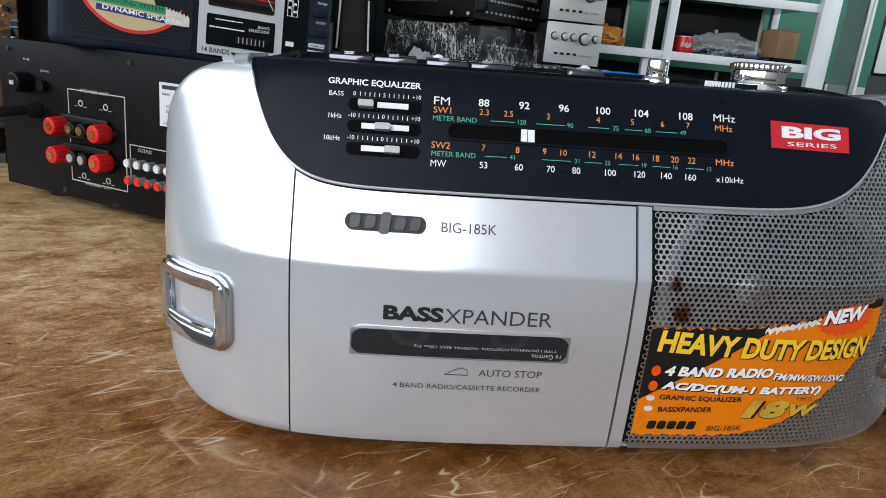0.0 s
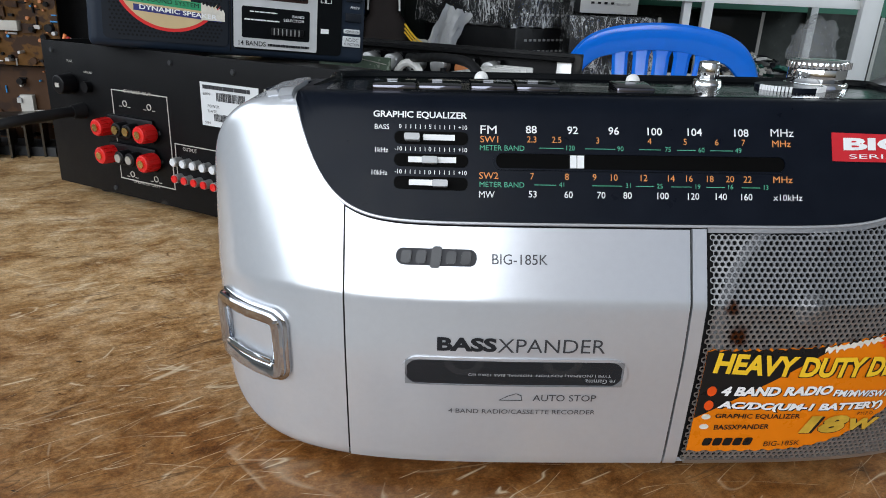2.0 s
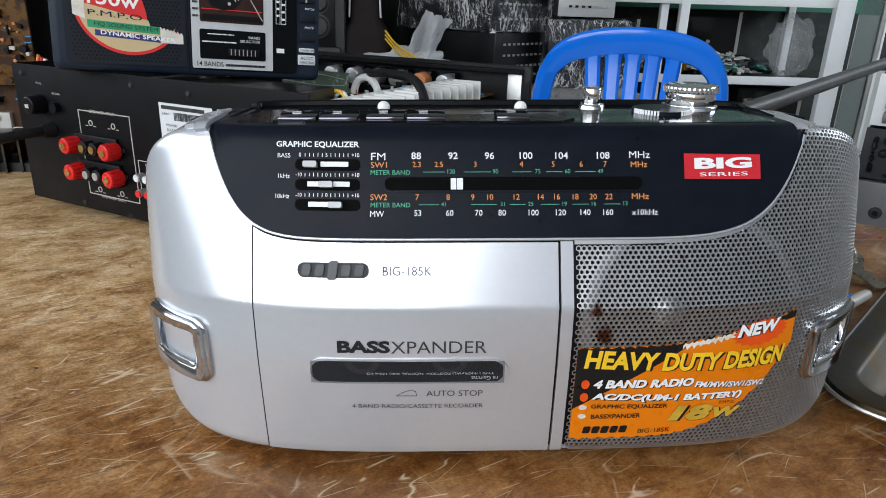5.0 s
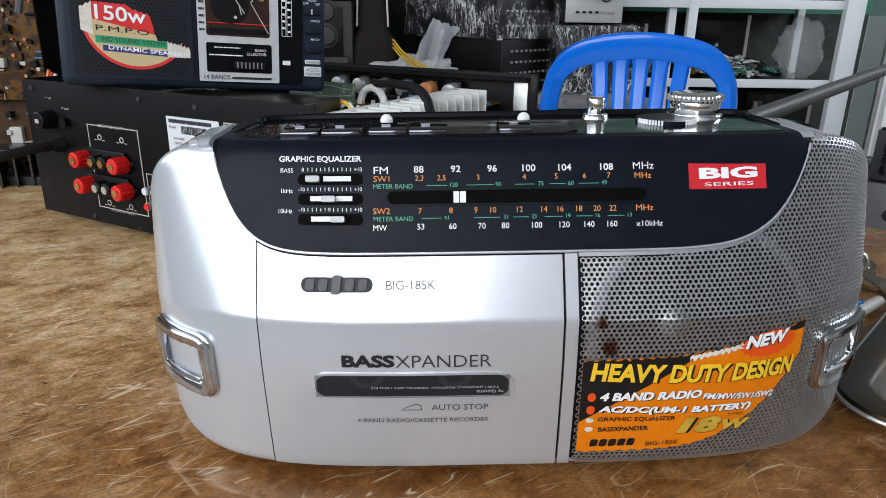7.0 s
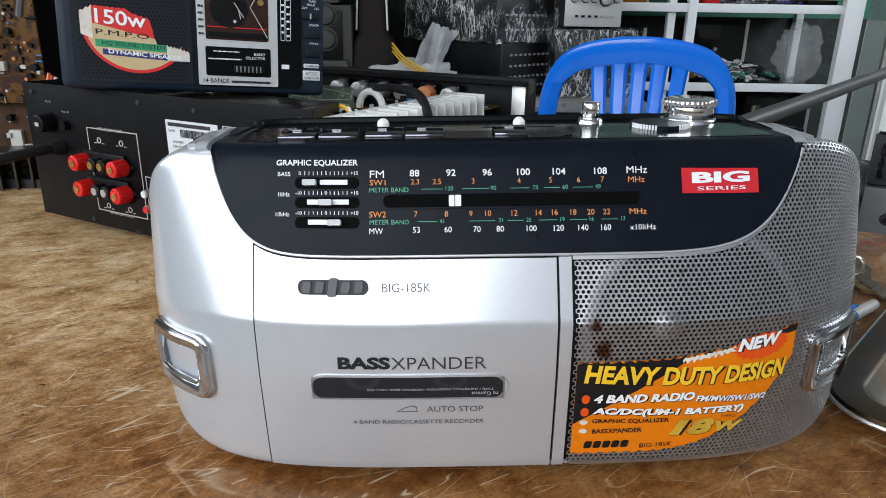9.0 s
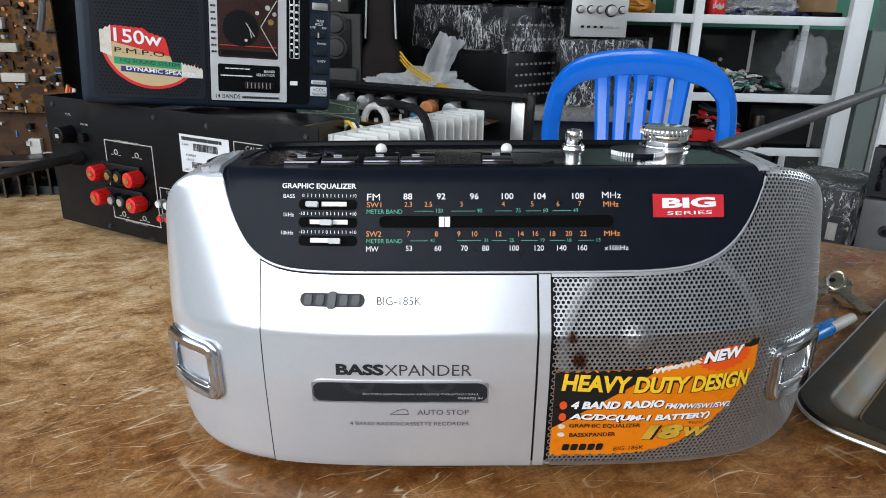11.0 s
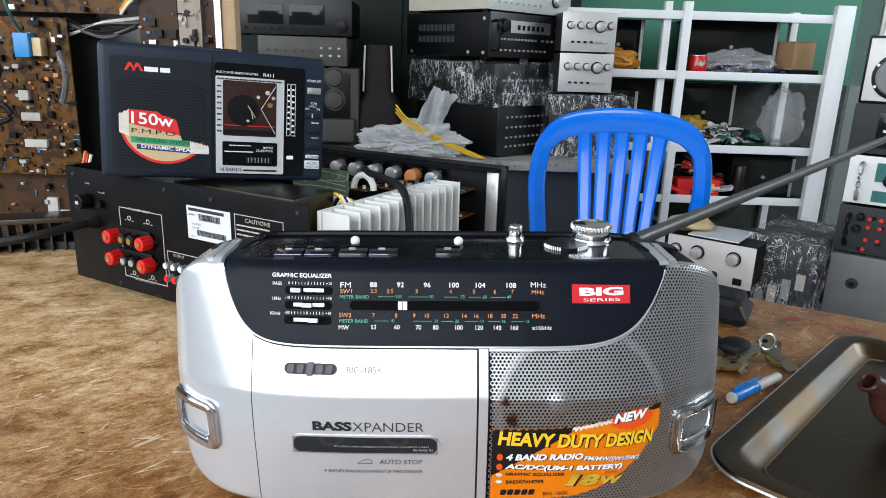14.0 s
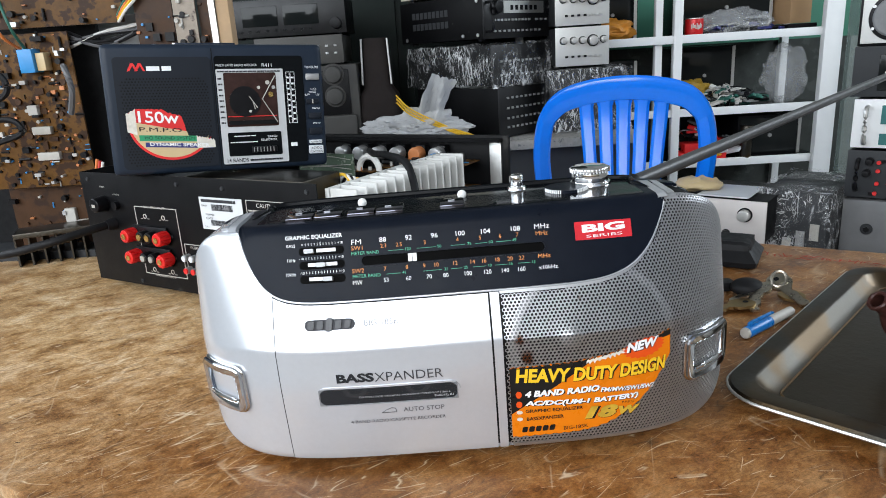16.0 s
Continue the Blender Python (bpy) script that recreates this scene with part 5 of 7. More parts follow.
# ---- the small multiband radio on the amplifier ----
radio = thing("portable_radio", "dark navy multiband radio with torn sticker, standing on the amplifier", "radio", pose(-0.2567, 0.4165, 0.1565, -3, 3.2, 21.1))
mx0, mx1, mh = -0.1025, 0.1530, 0.1525
part("body", box((mx0, 0, 0), (mx1, 0.058, mh), 0.008, 4), NAVY, radio, "dark navy plastic case")


def mas(x, z, d):
    return Vector((x, -d, z))


bm = bmesh.new()
bm_plate(bm, [(x - 0.036, z + 0.0725) for x, z in rounded(0.108, 0.130, 0.005)], mas, -0.001, 0.0014)
plate = part("speaker_plate", bm, NAVY_DK, radio, "perforated speaker plate")
verts, faces = [], []
for r in range(31):
    for c in range(27):
        x, z = -0.0835 + 0.0036 * (c + 0.5 * (r % 2)), 0.012 + 0.00335 * r
        if math.hypot((x + 0.036) / 1.0, (z - 0.062)) > 0.066 or x > 0.0135:
            continue
        b0 = len(verts)
        verts += [(x + 0.00105 * math.cos(k * math.pi / 4), -0.0016, z + 0.00105 * math.sin(k * math.pi / 4)) for k in range(8)]
        faces.append(tuple(range(b0, b0 + 8)))
me = bpy.data.meshes.new("hole_field")
me.from_pydata(verts, [], faces)
link_part("hole_field", me, CORE, plate, smooth=False)["kind"] = "stuff"
part("seam", box((0.0196, -0.0006, 0.004), (0.0206, 0.001, mh - 0.005)), CORE, radio)
bm = bmesh.new()
bm_plate(bm, [(x + 0.0750, z + 0.0725) for x, z in rounded(0.106, 0.132, 0.004)], mas, -0.001, 0.0010)
part("dial_field", bm, BLACK_GLOSS, radio, "black dial field")
bm = bmesh.new()
bm_plate(bm, [(x + 0.0630, z + 0.0655) for x, z in rounded(0.0800, 0.1150, 0.0015)], mas, 0.0008, 0.0022)
facep = part("dial_frame", bm, mat("silver dial frame", (0.62, 0.63, 0.64), 0.4, 0.4, 0.06, 120), radio, "silver dial frame")
bm = bmesh.new()
bm_plate(bm, [(x + 0.0625, z + 0.0860) for x, z in rounded(0.0625, 0.0650, 0.002)], mas, 0.0020, 0.0026)
dialw = part("dial_window", bm, mat("dark tuning dial", (0.035, 0.018, 0.016), 0.12, 0.0, 0.5, 60), radio, "dark tuning window with a red pointer line")
part("pointer_line", box((0.0330, -0.0032, 0.0655), (0.0920, -0.0025, 0.0664)), STK_RED, dialw)
part("tuning_drum", cyl((0.0545, -0.0024, 0.0840), (0.0545, -0.0034, 0.0840), 0.0185, 28), COMP_BLACK, dialw)
part("lower_bar", box((0.0335, -0.0034, 0.0560), (0.0915, -0.0025, 0.0610)), COMP_BLACK, dialw)
for x, z, r, m_ in ((0.083, 0.1065, 0.0026, COMP_WHITE), (0.072, 0.1005, 0.0020, COMP_WHITE), (0.086, 0.092, 0.0032, BRASS), (0.090, 0.1005, 0.0022, COMP_SILVER), (0.060, 0.072, 0.0016, COMP_WHITE)):
    part("dial_spot", cyl((x, -0.0025, z), (x, -0.0042, z), r, 12), m_, dialw)
for a, b in (((0.0925, 0.1145), (0.0755, 0.0865)), ((0.0755, 0.0865), (0.0925, 0.0575)), ((0.0600, 0.0900), (0.0690, 0.0760)), ((0.0640, 0.0830), (0.0660, 0.0745))):
    part("dial_cord", cyl((a[0], -0.0040, a[1]), (b[0], -0.0040, b[1]), 0.0005, 6), COMP_WHITE, dialw)
bm = bmesh.new()
bm_plate(bm, [(x + 0.0630, z + 0.0320) for x, z in rounded(0.0650, 0.0290, 0.002)], mas, 0.0020, 0.0026)
band = part("band_selector", bm, BLACK_GLOSS, radio, "black band selector field")
part("band_slider", box((0.0580, -0.0062, 0.0215), (0.0890, -0.0025, 0.0285), 0.0008), COMP_BLACK, band)
for k in range(7):
    part("slider_groove", box((0.0600 + 0.0040 * k, -0.0066, 0.0220), (0.0610 + 0.0040 * k, -0.0060, 0.0280)), COMP_SILVER, band)
word("BAND", 0.0785, 0.0900, 0.0405, 0.0026, mas, P_WHITE, band, lift=0.0029)
word("SELECTOR", 0.0700, 0.0900, 0.0365, 0.0026, mas, P_WHITE, band, lift=0.0029)
bars(band, 0.0330, 0.0660, 0.0345, 0.0012, P_WHITE, gaps=9, y=-0.0027)
bars(band, 0.0380, 0.0640, 0.0420, 0.0010, P_WHITE, gaps=5, y=-0.0027, seed=5)
word("14 BANDS", 0.0275, 0.0530, 0.0125, 0.0046, mas, P_BLACK, facep, lift=0.0024, bold=0.01)
bars(facep, 0.0550, 0.0950, 0.0120, 0.0022, P_BLACK, gaps=13, y=-0.0023)
word("MULTI BAND RADIO RECEIVER", 0.0240, 0.0720, 0.1275, 0.0028, mas, P_WHITE, radio, lift=0.0014)
word("R411", 0.0780, 0.0900, 0.1275, 0.0042, mas, P_WHITE, radio, lift=0.0014)
for k in range(9):
    bars(facep, 0.0245, 0.0298, 0.1115 - 0.0066 * k, 0.0020, P_GREY, gaps=1, y=-0.0023, seed=k)
bars(facep, 0.0250, 0.1000, 0.1200, 0.0016, P_GREY, gaps=14, y=-0.0023)
outline(radio, 0.1065, 0.1110, 0.0560, 0.1190, P_WHITE, y=-0.0011, t=0.0004)
outline(radio, 0.1118, 0.1170, 0.0560, 0.1190, P_WHITE, y=-0.0011, t=0.0004)
for k in range(8):
    bars(radio, 0.1072, 0.1103, 0.1120 - 0.0068 * k, 0.0020, P_WHITE, gaps=1, y=-0.0012, seed=k)
    bars(radio, 0.1126, 0.1160, 0.1120 - 0.0073 * k, 0.0020, P_WHITE, gaps=1, y=-0.0012, seed=k + 9)
part("battery_mark", box((0.1070, -0.0016, 0.0270), (0.1150, -0.0010, 0.0315)), P_WHITE, radio)
word("POWER OFF", 0.1310, 0.1480, 0.1245, 0.0030, mas, P_WHITE, radio, lift=0.0005)
for t, x0, x1, z in (("TUNE", 0.1360, 0.1440, 0.0975), ("HOLD", 0.1345, 0.1430, 0.0940), ("OFF", 0.1290, 0.1350, 0.0905), ("ON", 0.1425, 0.1470, 0.0905), ("MW/SW", 0.1370, 0.1470, 0.0735), ("FM/TV", 0.1370, 0.1465, 0.0545)):
    word(t, x0, x1, z, 0.0024, mas, P_WHITE, radio, lift=0.0005)
for x0, x1, z0, z1, m_, lb in ((0.1310, 0.1480, 0.1085, 0.1165, COMP_SILVER, "grey power button"), (0.1300, 0.1460, 0.0790, 0.0855, NAVY_DK, ""), (0.1315, 0.1480, 0.0600, 0.0680, NAVY_DK, ""), (0.1315, 0.1480, 0.0405, 0.0490, NAVY_DK, ""), (0.1305, 0.1470, 0.0290, 0.0335, WHITE_PAPER, ""), (0.1295, 0.1480, 0.0160, 0.0265, WHITE_PAPER, "white function plate")):
    part("button", box((x0, -0.0026, z0), (x1, 0.001, z1), 0.0012), m_, radio, lb)
part("hold_switch", box((0.1370, -0.0036, 0.0795), (0.1385, -0.0020, 0.0850)), COMP_WHITE, radio)
word("AC/DC", 0.1320, 0.1455, 0.0232, 0.0034, mas, P_GREY, radio, lift=0.0030)
word("FUNCTION", 0.1310, 0.1465, 0.0188, 0.0024, mas, P_GREY, radio, lift=0.0030)
word("POWER ON", 0.1320, 0.1460, 0.0312, 0.0022, mas, P_GREY, radio, lift=0.0030)
outline(radio, 0.1262, 0.1275, 0.0360, 0.0740, P_WHITE, y=-0.0002, t=0.0005)
# maker's mark as plain shapes: a red peak and a white bar
bm = bmesh.new()
for x in (-0.0690, -0.0610):
    bm_plate(bm, [(x - 0.006, 0.1215), (x - 0.0035, 0.1215), (x + 0.0005, 0.1275), (x + 0.0035, 0.1215), (x + 0.006, 0.1215), (x + 0.0015, 0.1305), (x - 0.0015, 0.1305)], mas, 0.0002, 0.0018)
part("maker_mark", bm, STK_RED, radio)
bars(radio, -0.0540, -0.0250, 0.1243, 0.0052, P_WHITE, gaps=1, y=-0.0014)
# torn round sticker
bm = bmesh.new()


def arc_low(x, grow=0.0):
    c = (x + 0.0330) / (0.0470 + grow)
    return 0.0640 - (0.0450 + grow) * math.sqrt(max(0.0, 1 - c * c))


def sticker_patch(x0, x1, lo, hi, d, n=40):
    bm = bmesh.new()
    for a, b in zip(spread(x0, x1, n), spread(x0, x1, n)[1:]):
        if hi(a) > lo(a) or hi(b) > lo(b):
            vs = [bm.verts.new(mas(x, z, d)) for x, z in ((a, lo(a)), (b, lo(b)), (b, max(hi(b), lo(b))), (a, max(hi(a), lo(a))))]
            bm.faces.new(vs)
    return bm


def torn(x):
    edge = 0.0790 - (x + 0.0800) * 0.05 if x < -0.040 else (0.0745 - (x + 0.040) * 0.30 if x < -0.020 else (0.0580 if x < -0.0165 else 0.0440 - (x + 0.0165) * 0.10))
    if x < -0.0700:
        edge = 0.0790 - (x + 0.0700) * -0.55
    return edge + 0.0008 * math.sin(x * 1300)


stk = part("round_sticker", sticker_patch(-0.0820, 0.0160, lambda x: arc_low(x, 0.0020), torn, 0.0018), STK_RED, radio, "torn round red and beige sticker")
part("sticker_field", sticker_patch(-0.0780, 0.0130, lambda x: arc_low(x, -0.0010), lambda x: min(torn(x), 0.0640 - (x + 0.078) * 0.22), 0.0020), BEIGE, stk)
part("sticker_band", sticker_patch(-0.0700, -0.0060, lambda x: 0.0410 - (x + 0.07) * 0.05, lambda x: 0.0480 - (x + 0.07) * 0.05, 0.0022), STK_GREEN, stk)
part("sticker_band", sticker_patch(-0.0640, 0.0120, lambda x: 0.0340 - (x + 0.07) * 0.06, lambda x: 0.0395 - (x + 0.07) * 0.06, 0.0022), STK_BLUE, stk)
part("torn_corner", sticker_patch(-0.0060, 0.0150, lambda x: 0.0300, lambda x: 0.0445 - (x + 0.006) * 0.25 + 0.001 * math.sin(x * 2000), 0.0023), PAPER, stk)
part("torn_corner", sticker_patch(-0.0820, -0.0715, lambda x: 0.0520 + (x + 0.082) * -0.4, torn, 0.0023), PAPER, stk)
word("150w", -0.0690, -0.0240, 0.0680, 0.0135, mas, P_WHITE, stk, bold=0.015, lift=0.0025, rise=-0.06)
word("P.M.P.O", -0.0690, -0.0220, 0.0535, 0.0050, mas, P_BLACK, stk, lift=0.0025, rise=-0.06)
word("HQ SOUND SYSTEM", -0.0640, -0.0080, 0.0430, 0.0046, mas, P_BLACK, stk, lift=0.0025, rise=-0.05)
word("DYNAMIC SPEAKER", -0.0590, 0.0080, 0.0350, 0.0042, mas, P_WHITE, stk, bold=0.02, lift=0.0025, rise=-0.06)
part("carry_stub", box((-0.02, 0.02, mh - 0.001), (0.05, 0.04, mh + 0.003), 0.001), NAVY, radio)


# ---- loose things on the workbench ----
rod = thing("grey_rod", "thick grey coated rod leaning across the recorder's back edge", "rod")
p0, p1 = Vector((0.196, 0.128, 0.172)), Vector((1.02, 1.03, 0.205))
bm = bmesh.new()
bm_tube(bm, [p0.lerp(p1, k / 16) for k in range(17)], 0.0058, 16)
part("shaft", bm, GREY_ROD, rod)
part("end_cap", cyl(p0, p0 + (p0 - p1).normalized() * 0.006, 0.0074, 16, 0.0064, 0.001), RUBBER, rod)

tray = thing("steel_tray", "shallow stainless steel tray with rounded corners and brown residue", "tray", pose(0.245, 0.072, 0, 0, 0, 46.0))
bm = bmesh.new()
levels = ((0.000, 0.0125), (0.002, 0.0150), (0.018, 0.0160), (0.021, 0.0140), (0.028, 0.0060), (0.036, 0.0030))
rings = []
for inset, z in levels:
    rings.append([bm.verts.new((0.195 + x, -0.145 + y, z)) for x, y in rounded(0.39 - 2 * inset, 0.29 - 2 * inset, max(0.006, 0.040 - inset * 0.75), 8)])
for a, b in zip(rings, rings[1:]):
    for k in range(len(a)):
        bm.faces.new((a[k], a[(k + 1) % len(a)], b[(k + 1) % len(a)], b[k]))
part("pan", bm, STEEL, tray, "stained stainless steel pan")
bm = bmesh.new()
bm_tube(bm, [(0.195 + x, -0.145 + y, 0.0118) for x, y in rounded(0.39, 0.29, 0.040, 8)] + [(0.39, -0.105, 0.0118)], 0.0014, 6)
part("rolled_edge", bm, ALU, tray)
bm = bmesh.new()
bm.faces.new([bm.verts.new((0.195 + x, -0.145 + y, 0.0030)) for x, y in rounded(0.39 - 0.072, 0.29 - 0.072, 0.013, 8)])
part("pan_floor", bm, mat("brown stained steel", (0.036, 0.028, 0.017), 0.34, 0.55, 0.3, 14, 0.08, 160, spots=((0.040, 0.030, 0.018), 9, 0.56)), tray, "brown stained pan floor")
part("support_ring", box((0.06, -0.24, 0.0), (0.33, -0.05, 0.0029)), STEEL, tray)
bm = bmesh.new()
bm_tube(bm, [(0.195 + x, -0.145 + y, 0.0034) for x, y in rounded(0.316, 0.216, 0.014, 8)], 0.0010, 5)
part("residue_line", bm, mat("brown residue", (0.13, 0.075, 0.03), 0.7, 0.0, 0.3, 60), tray, "brown residue along the pan's foot")

pot_thing = thing("teapot", "small brown glazed clay teapot standing in the tray", "teapot", pose(0.470, 0.126, 0.003, 0, 0, 0))
prof = ((0.0, 0.0), (0.026, 0.0), (0.038, 0.010), (0.044, 0.030), (0.040, 0.050), (0.028, 0.062), (0.024, 0.064), (0.022, 0.060), (0.0, 0.058))
bm = bmesh.new()
rings = [[bm.verts.new((max(r, 0.0005) * math.cos(2 * math.pi * k / 28), max(r, 0.0005) * math.sin(2 * math.pi * k / 28), z)) for k in range(28)] for r, z in prof]
for a, b in zip(rings, rings[1:]):
    for k in range(28):
        bm.faces.new((a[k], a[(k + 1) % 28], b[(k + 1) % 28], b[k]))
part("pot_body", bm, CLAY, pot_thing)
bm = bmesh.new()
bm_tube(bm, curve_pts([(-0.036, -0.004, 0.024), (-0.052, -0.006, 0.034), (-0.062, -0.008, 0.052), (-0.074, -0.010, 0.060)], 6), lambda t: 0.013 - 0.005 * t, 14, False)
part("spout", bm, CLAY, pot_thing)
bm = bmesh.new()
bm_tube(bm, [(-0.0745 + 0.0085 * 0.55 * math.cos(a), -0.010 + 0.0085 * math.sin(a), 0.0603 + 0.0085 * 0.7 * math.cos(a)) for a in spread(0, 2 * math.pi, 18)], 0.0018, 6, False)
part("spout_lip", bm, CLAY, pot_thing)
part("lid", cyl((0, 0, 0.060), (0, 0, 0.068), 0.023, 24, 0.012, 0.001), CLAY, pot_thing)

pen = thing("marker_pen", "blue and white marker pen with clip, lying beside the tray", "pen", pose(0.3205, 0.1895, 0.0060, 0, 0, 36.4) @ Matrix.Diagonal((0.84, 0.84, 0.84, 1)))
part("cap", cyl((0.004, 0, 0), (0.052, 0, 0), 0.0068, 20, 0.0066, 0.001), mat("blue pen plastic", (0.008, 0.17, 0.52), 0.3, 0.0, 0.1, 100), pen, "blue cap")
part("cap_end", cyl((0.0, 0, 0), (0.0042, 0, 0), 0.0062, 20, 0.0066, 0.001), COMP_WHITE, pen)
part("barrel", cyl((0.052, 0, 0), (0.100, 0, 0), 0.0060, 20, 0.0058, 0.001), COMP_WHITE, pen, "white barrel")
part("clip", box((0.010, -0.0020, 0.0092), (0.058, 0.0020, 0.0112), 0.0006), bpy.data.materials["blue pen plastic"], pen)
part("clip_foot", box((0.008, -0.0020, 0.0050), (0.013, 0.0020, 0.0108), 0.0005), bpy.data.materials["blue pen plastic"], pen)


def key_mesh(parent, m, material, teeth, seed):
    rnd = random.Random(seed)
    pts = [(0.011 * math.cos(a), 0.010 * math.sin(a)) for a in spread(radians(22), radians(338), 24)]
    pts += [(0.034, -0.0038)]
    blade = [(0.036 - 0.0025 * k, 0.0015 + rnd.uniform(0, 0.0026)) for k in range(10)]
    out = pts + [(0.036, -0.0015)] + blade + [(0.0118, 0.0040)]
    bm = bmesh.new()
    a0 = [bm.verts.new(m @ Vector((x, y, 0))) for x, y in out]
    a1 = [bm.verts.new(m @ Vector((x, y, 0.0022))) for x, y in out]
    n = len(out)
    for k in range(n):
        bm.faces.new((a0[k], a0[(k + 1) % n], a1[(k + 1) % n], a1[k]))
    bm.faces.new(a1)
    bm.faces.new(a0[::-1])
    bmesh.ops.triangulate(bm, faces=[f for f in bm.faces if len(f.verts) > 4])
    k_ = part("key", bm, material, parent, "cut metal key", smooth=False)
    part("key_hole", cyl(m @ Vector((-0.004, 0, 0.0015)), m @ Vector((-0.004, 0, 0.0026)), 0.0022, 12), CORE, k_)
    return k_


keys = thing("bunch_of_keys", "bunch of worn keys on a steel ring with black fobs", "keys", pose(0.370, 0.274, 0, 0, 0, 0) @ Matrix.Diagonal((1.3, 1.3, 1.3, 1)))
KEY_NICKEL = mat("worn nickel", (0.58, 0.53, 0.44), 0.30, 1.0, 0.3, 150)
KEY_BRASS = mat("worn brass", (0.45, 0.32, 0.15), 0.35, 1.0, 0.3, 150)
bm = bmesh.new()
bm_tube(bm, [(0.022 + 0.0060 * math.cos(a), 0.014 + 0.004 * math.sin(a), 0.017 + 0.0050 * math.sin(a) + 0.002 * math.cos(a)) for a in spread(0, 2 * math.pi, 24)], 0.0012, 8, False)
part("ring", bm, KEY_NICKEL, keys, "steel key ring")
for (x, y, z, rx, ry, rz), m_, sd in (((0.024, 0.016, 0.012, 20, 12, -80), KEY_NICKEL, 1), ((0.006, 0.012, 0.008, 16, 10, -118), KEY_NICKEL, 2), ((-0.016, -0.006, 0.003, 4, 3, -160), KEY_BRASS, 3), ((0.010, 0.022, 0.004, 4, 3, -148), KEY_NICKEL, 4), ((0.030, 0.006, 0.003, 2, 3, -70), KEY_BRASS, 5)):
    key_mesh(keys, pose(x, y, z, rx, ry, rz), m_, 10, sd)
part("fob", box((-0.075, 0.030, 0.001), (-0.006, 0.044, 0.010), 0.003), RUBBER, keys, "black fob with steel edge")
part("fob_edge", box((-0.074, 0.0285, 0.004), (-0.020, 0.0302, 0.0085), 0.0005), CHROME, keys)
bm = bmesh.new()
bmesh.ops.create_uvsphere(bm, u_segments=20, v_segments=12, radius=0.014, matrix=Matrix.Translation((0.0, 0.022, 0.008)) @ Matrix.Diagonal((1, 0.9, 0.55, 1)))
part("key_head", bm, RUBBER, keys, "round black key head")
part("fob", box((-0.070, -0.020, 0.0005), (-0.036, -0.008, 0.010), 0.003), RUBBER, keys)

case_ = thing("black_case", "small black faceted plastic case lying on the workbench edge", "case", pose(0.378, 0.400, 0, 0, 0, -29))
bm = box((-0.10, 0, 0), (0.042, 0.085, 0.030), 0.009, 2)
for v in bm.verts:
    if v.co.z > 0.018:
        v.co.x -= 0.010 * (1 if v.co.x > 0 else -1)
        v.co.y += 0.012 if v.co.y < 0.04 else -0.012
part("case_shell", bm, RUBBER, case_, smooth=False)

SCRAWL = mat("faded red paint", (0.42, 0.07, 0.04), 0.7, 0.0, 0.3, 120)
scrawl = tagged(new("painted_scrawl"), "faded red painted scrawl on the plywood edge", "paint mark")
for k in range(13):
    rnd = random.Random(40 + k)
    x, y = 0.445 + 0.0098 * k, 0.450 - 0.0058 * k
    bm = bmesh.new()
    for _ in range(3):
        a, ln_ = rnd.uniform(-0.6, 2.2), rnd.uniform(0.008, 0.016)
        ox, oy = rnd.uniform(-0.006, 0.006), rnd.uniform(-0.008, 0.008)
        c, s_ = math.cos(a), math.sin(a)
        vs = [bm.verts.new((x + ox + c * u - s_ * v, y + oy + s_ * u + c * v, 0.0006)) for u, v in ((0, 0), (ln_, 0.0004), (ln_, 0.0016), (0, 0.0018))]
        bm.faces.new(vs)
    part("paint_stroke", bm, SCRAWL, scrawl, smooth=False)

# ---- scrap boards and a heat sink at the bench's far end ----
small_sink = thing("scrap_heat_sink", "small aluminium heat sink standing on the workbench, fins down", "heat sink", pose(-0.612, 0.588, 0, 0, 0, 22))
part("top_plate", box((-0.02, 0, 0.044), (0.115, 0.05, 0.052), 0.001), STEEL, small_sink)
for k in range(8):
    part("fin", box((-0.02 + 0.0188 * k, 0.0, 0.0), (-0.0175 + 0.0188 * k, 0.05, 0.044)), STEEL, small_sink)

rack = thing("board_rack", "dark steel rack holding scrap circuit boards upright", "rack", pose(0, 0, 0))
# plain near-black sheet closing off the gaps between the boards
part("black_backing", box((-1.02, 0.70, 0.0), (-0.50, 0.71, 0.60)), CORE, rack)
part("rack_foot", box((-1.02, 0.62, 0.0), (-0.53, 0.70, 0.012)), STEEL_DARK, rack)
SPEC_L = ((COMP_BLACK, 0.0045, 0.010), (COMP_BLACK, 0.003, 0.006), (COMP_BLUE, 0.0018, 0.004), (COMP_WHITE, 0.0024, 0.006), (COMP_SILVER, 0.0028, 0.010), (COMP_ORANGE, 0.0022, 0.005), (COMP_BLACK, 0.0022, 0.004), (PCB_DK, 0.005, 0.003), (PCB_DK, 0.004, 0.003), (CORE, 0.003, 0.005), (COMP_ORANGE, 0.0016, 0.004))
scrap = []
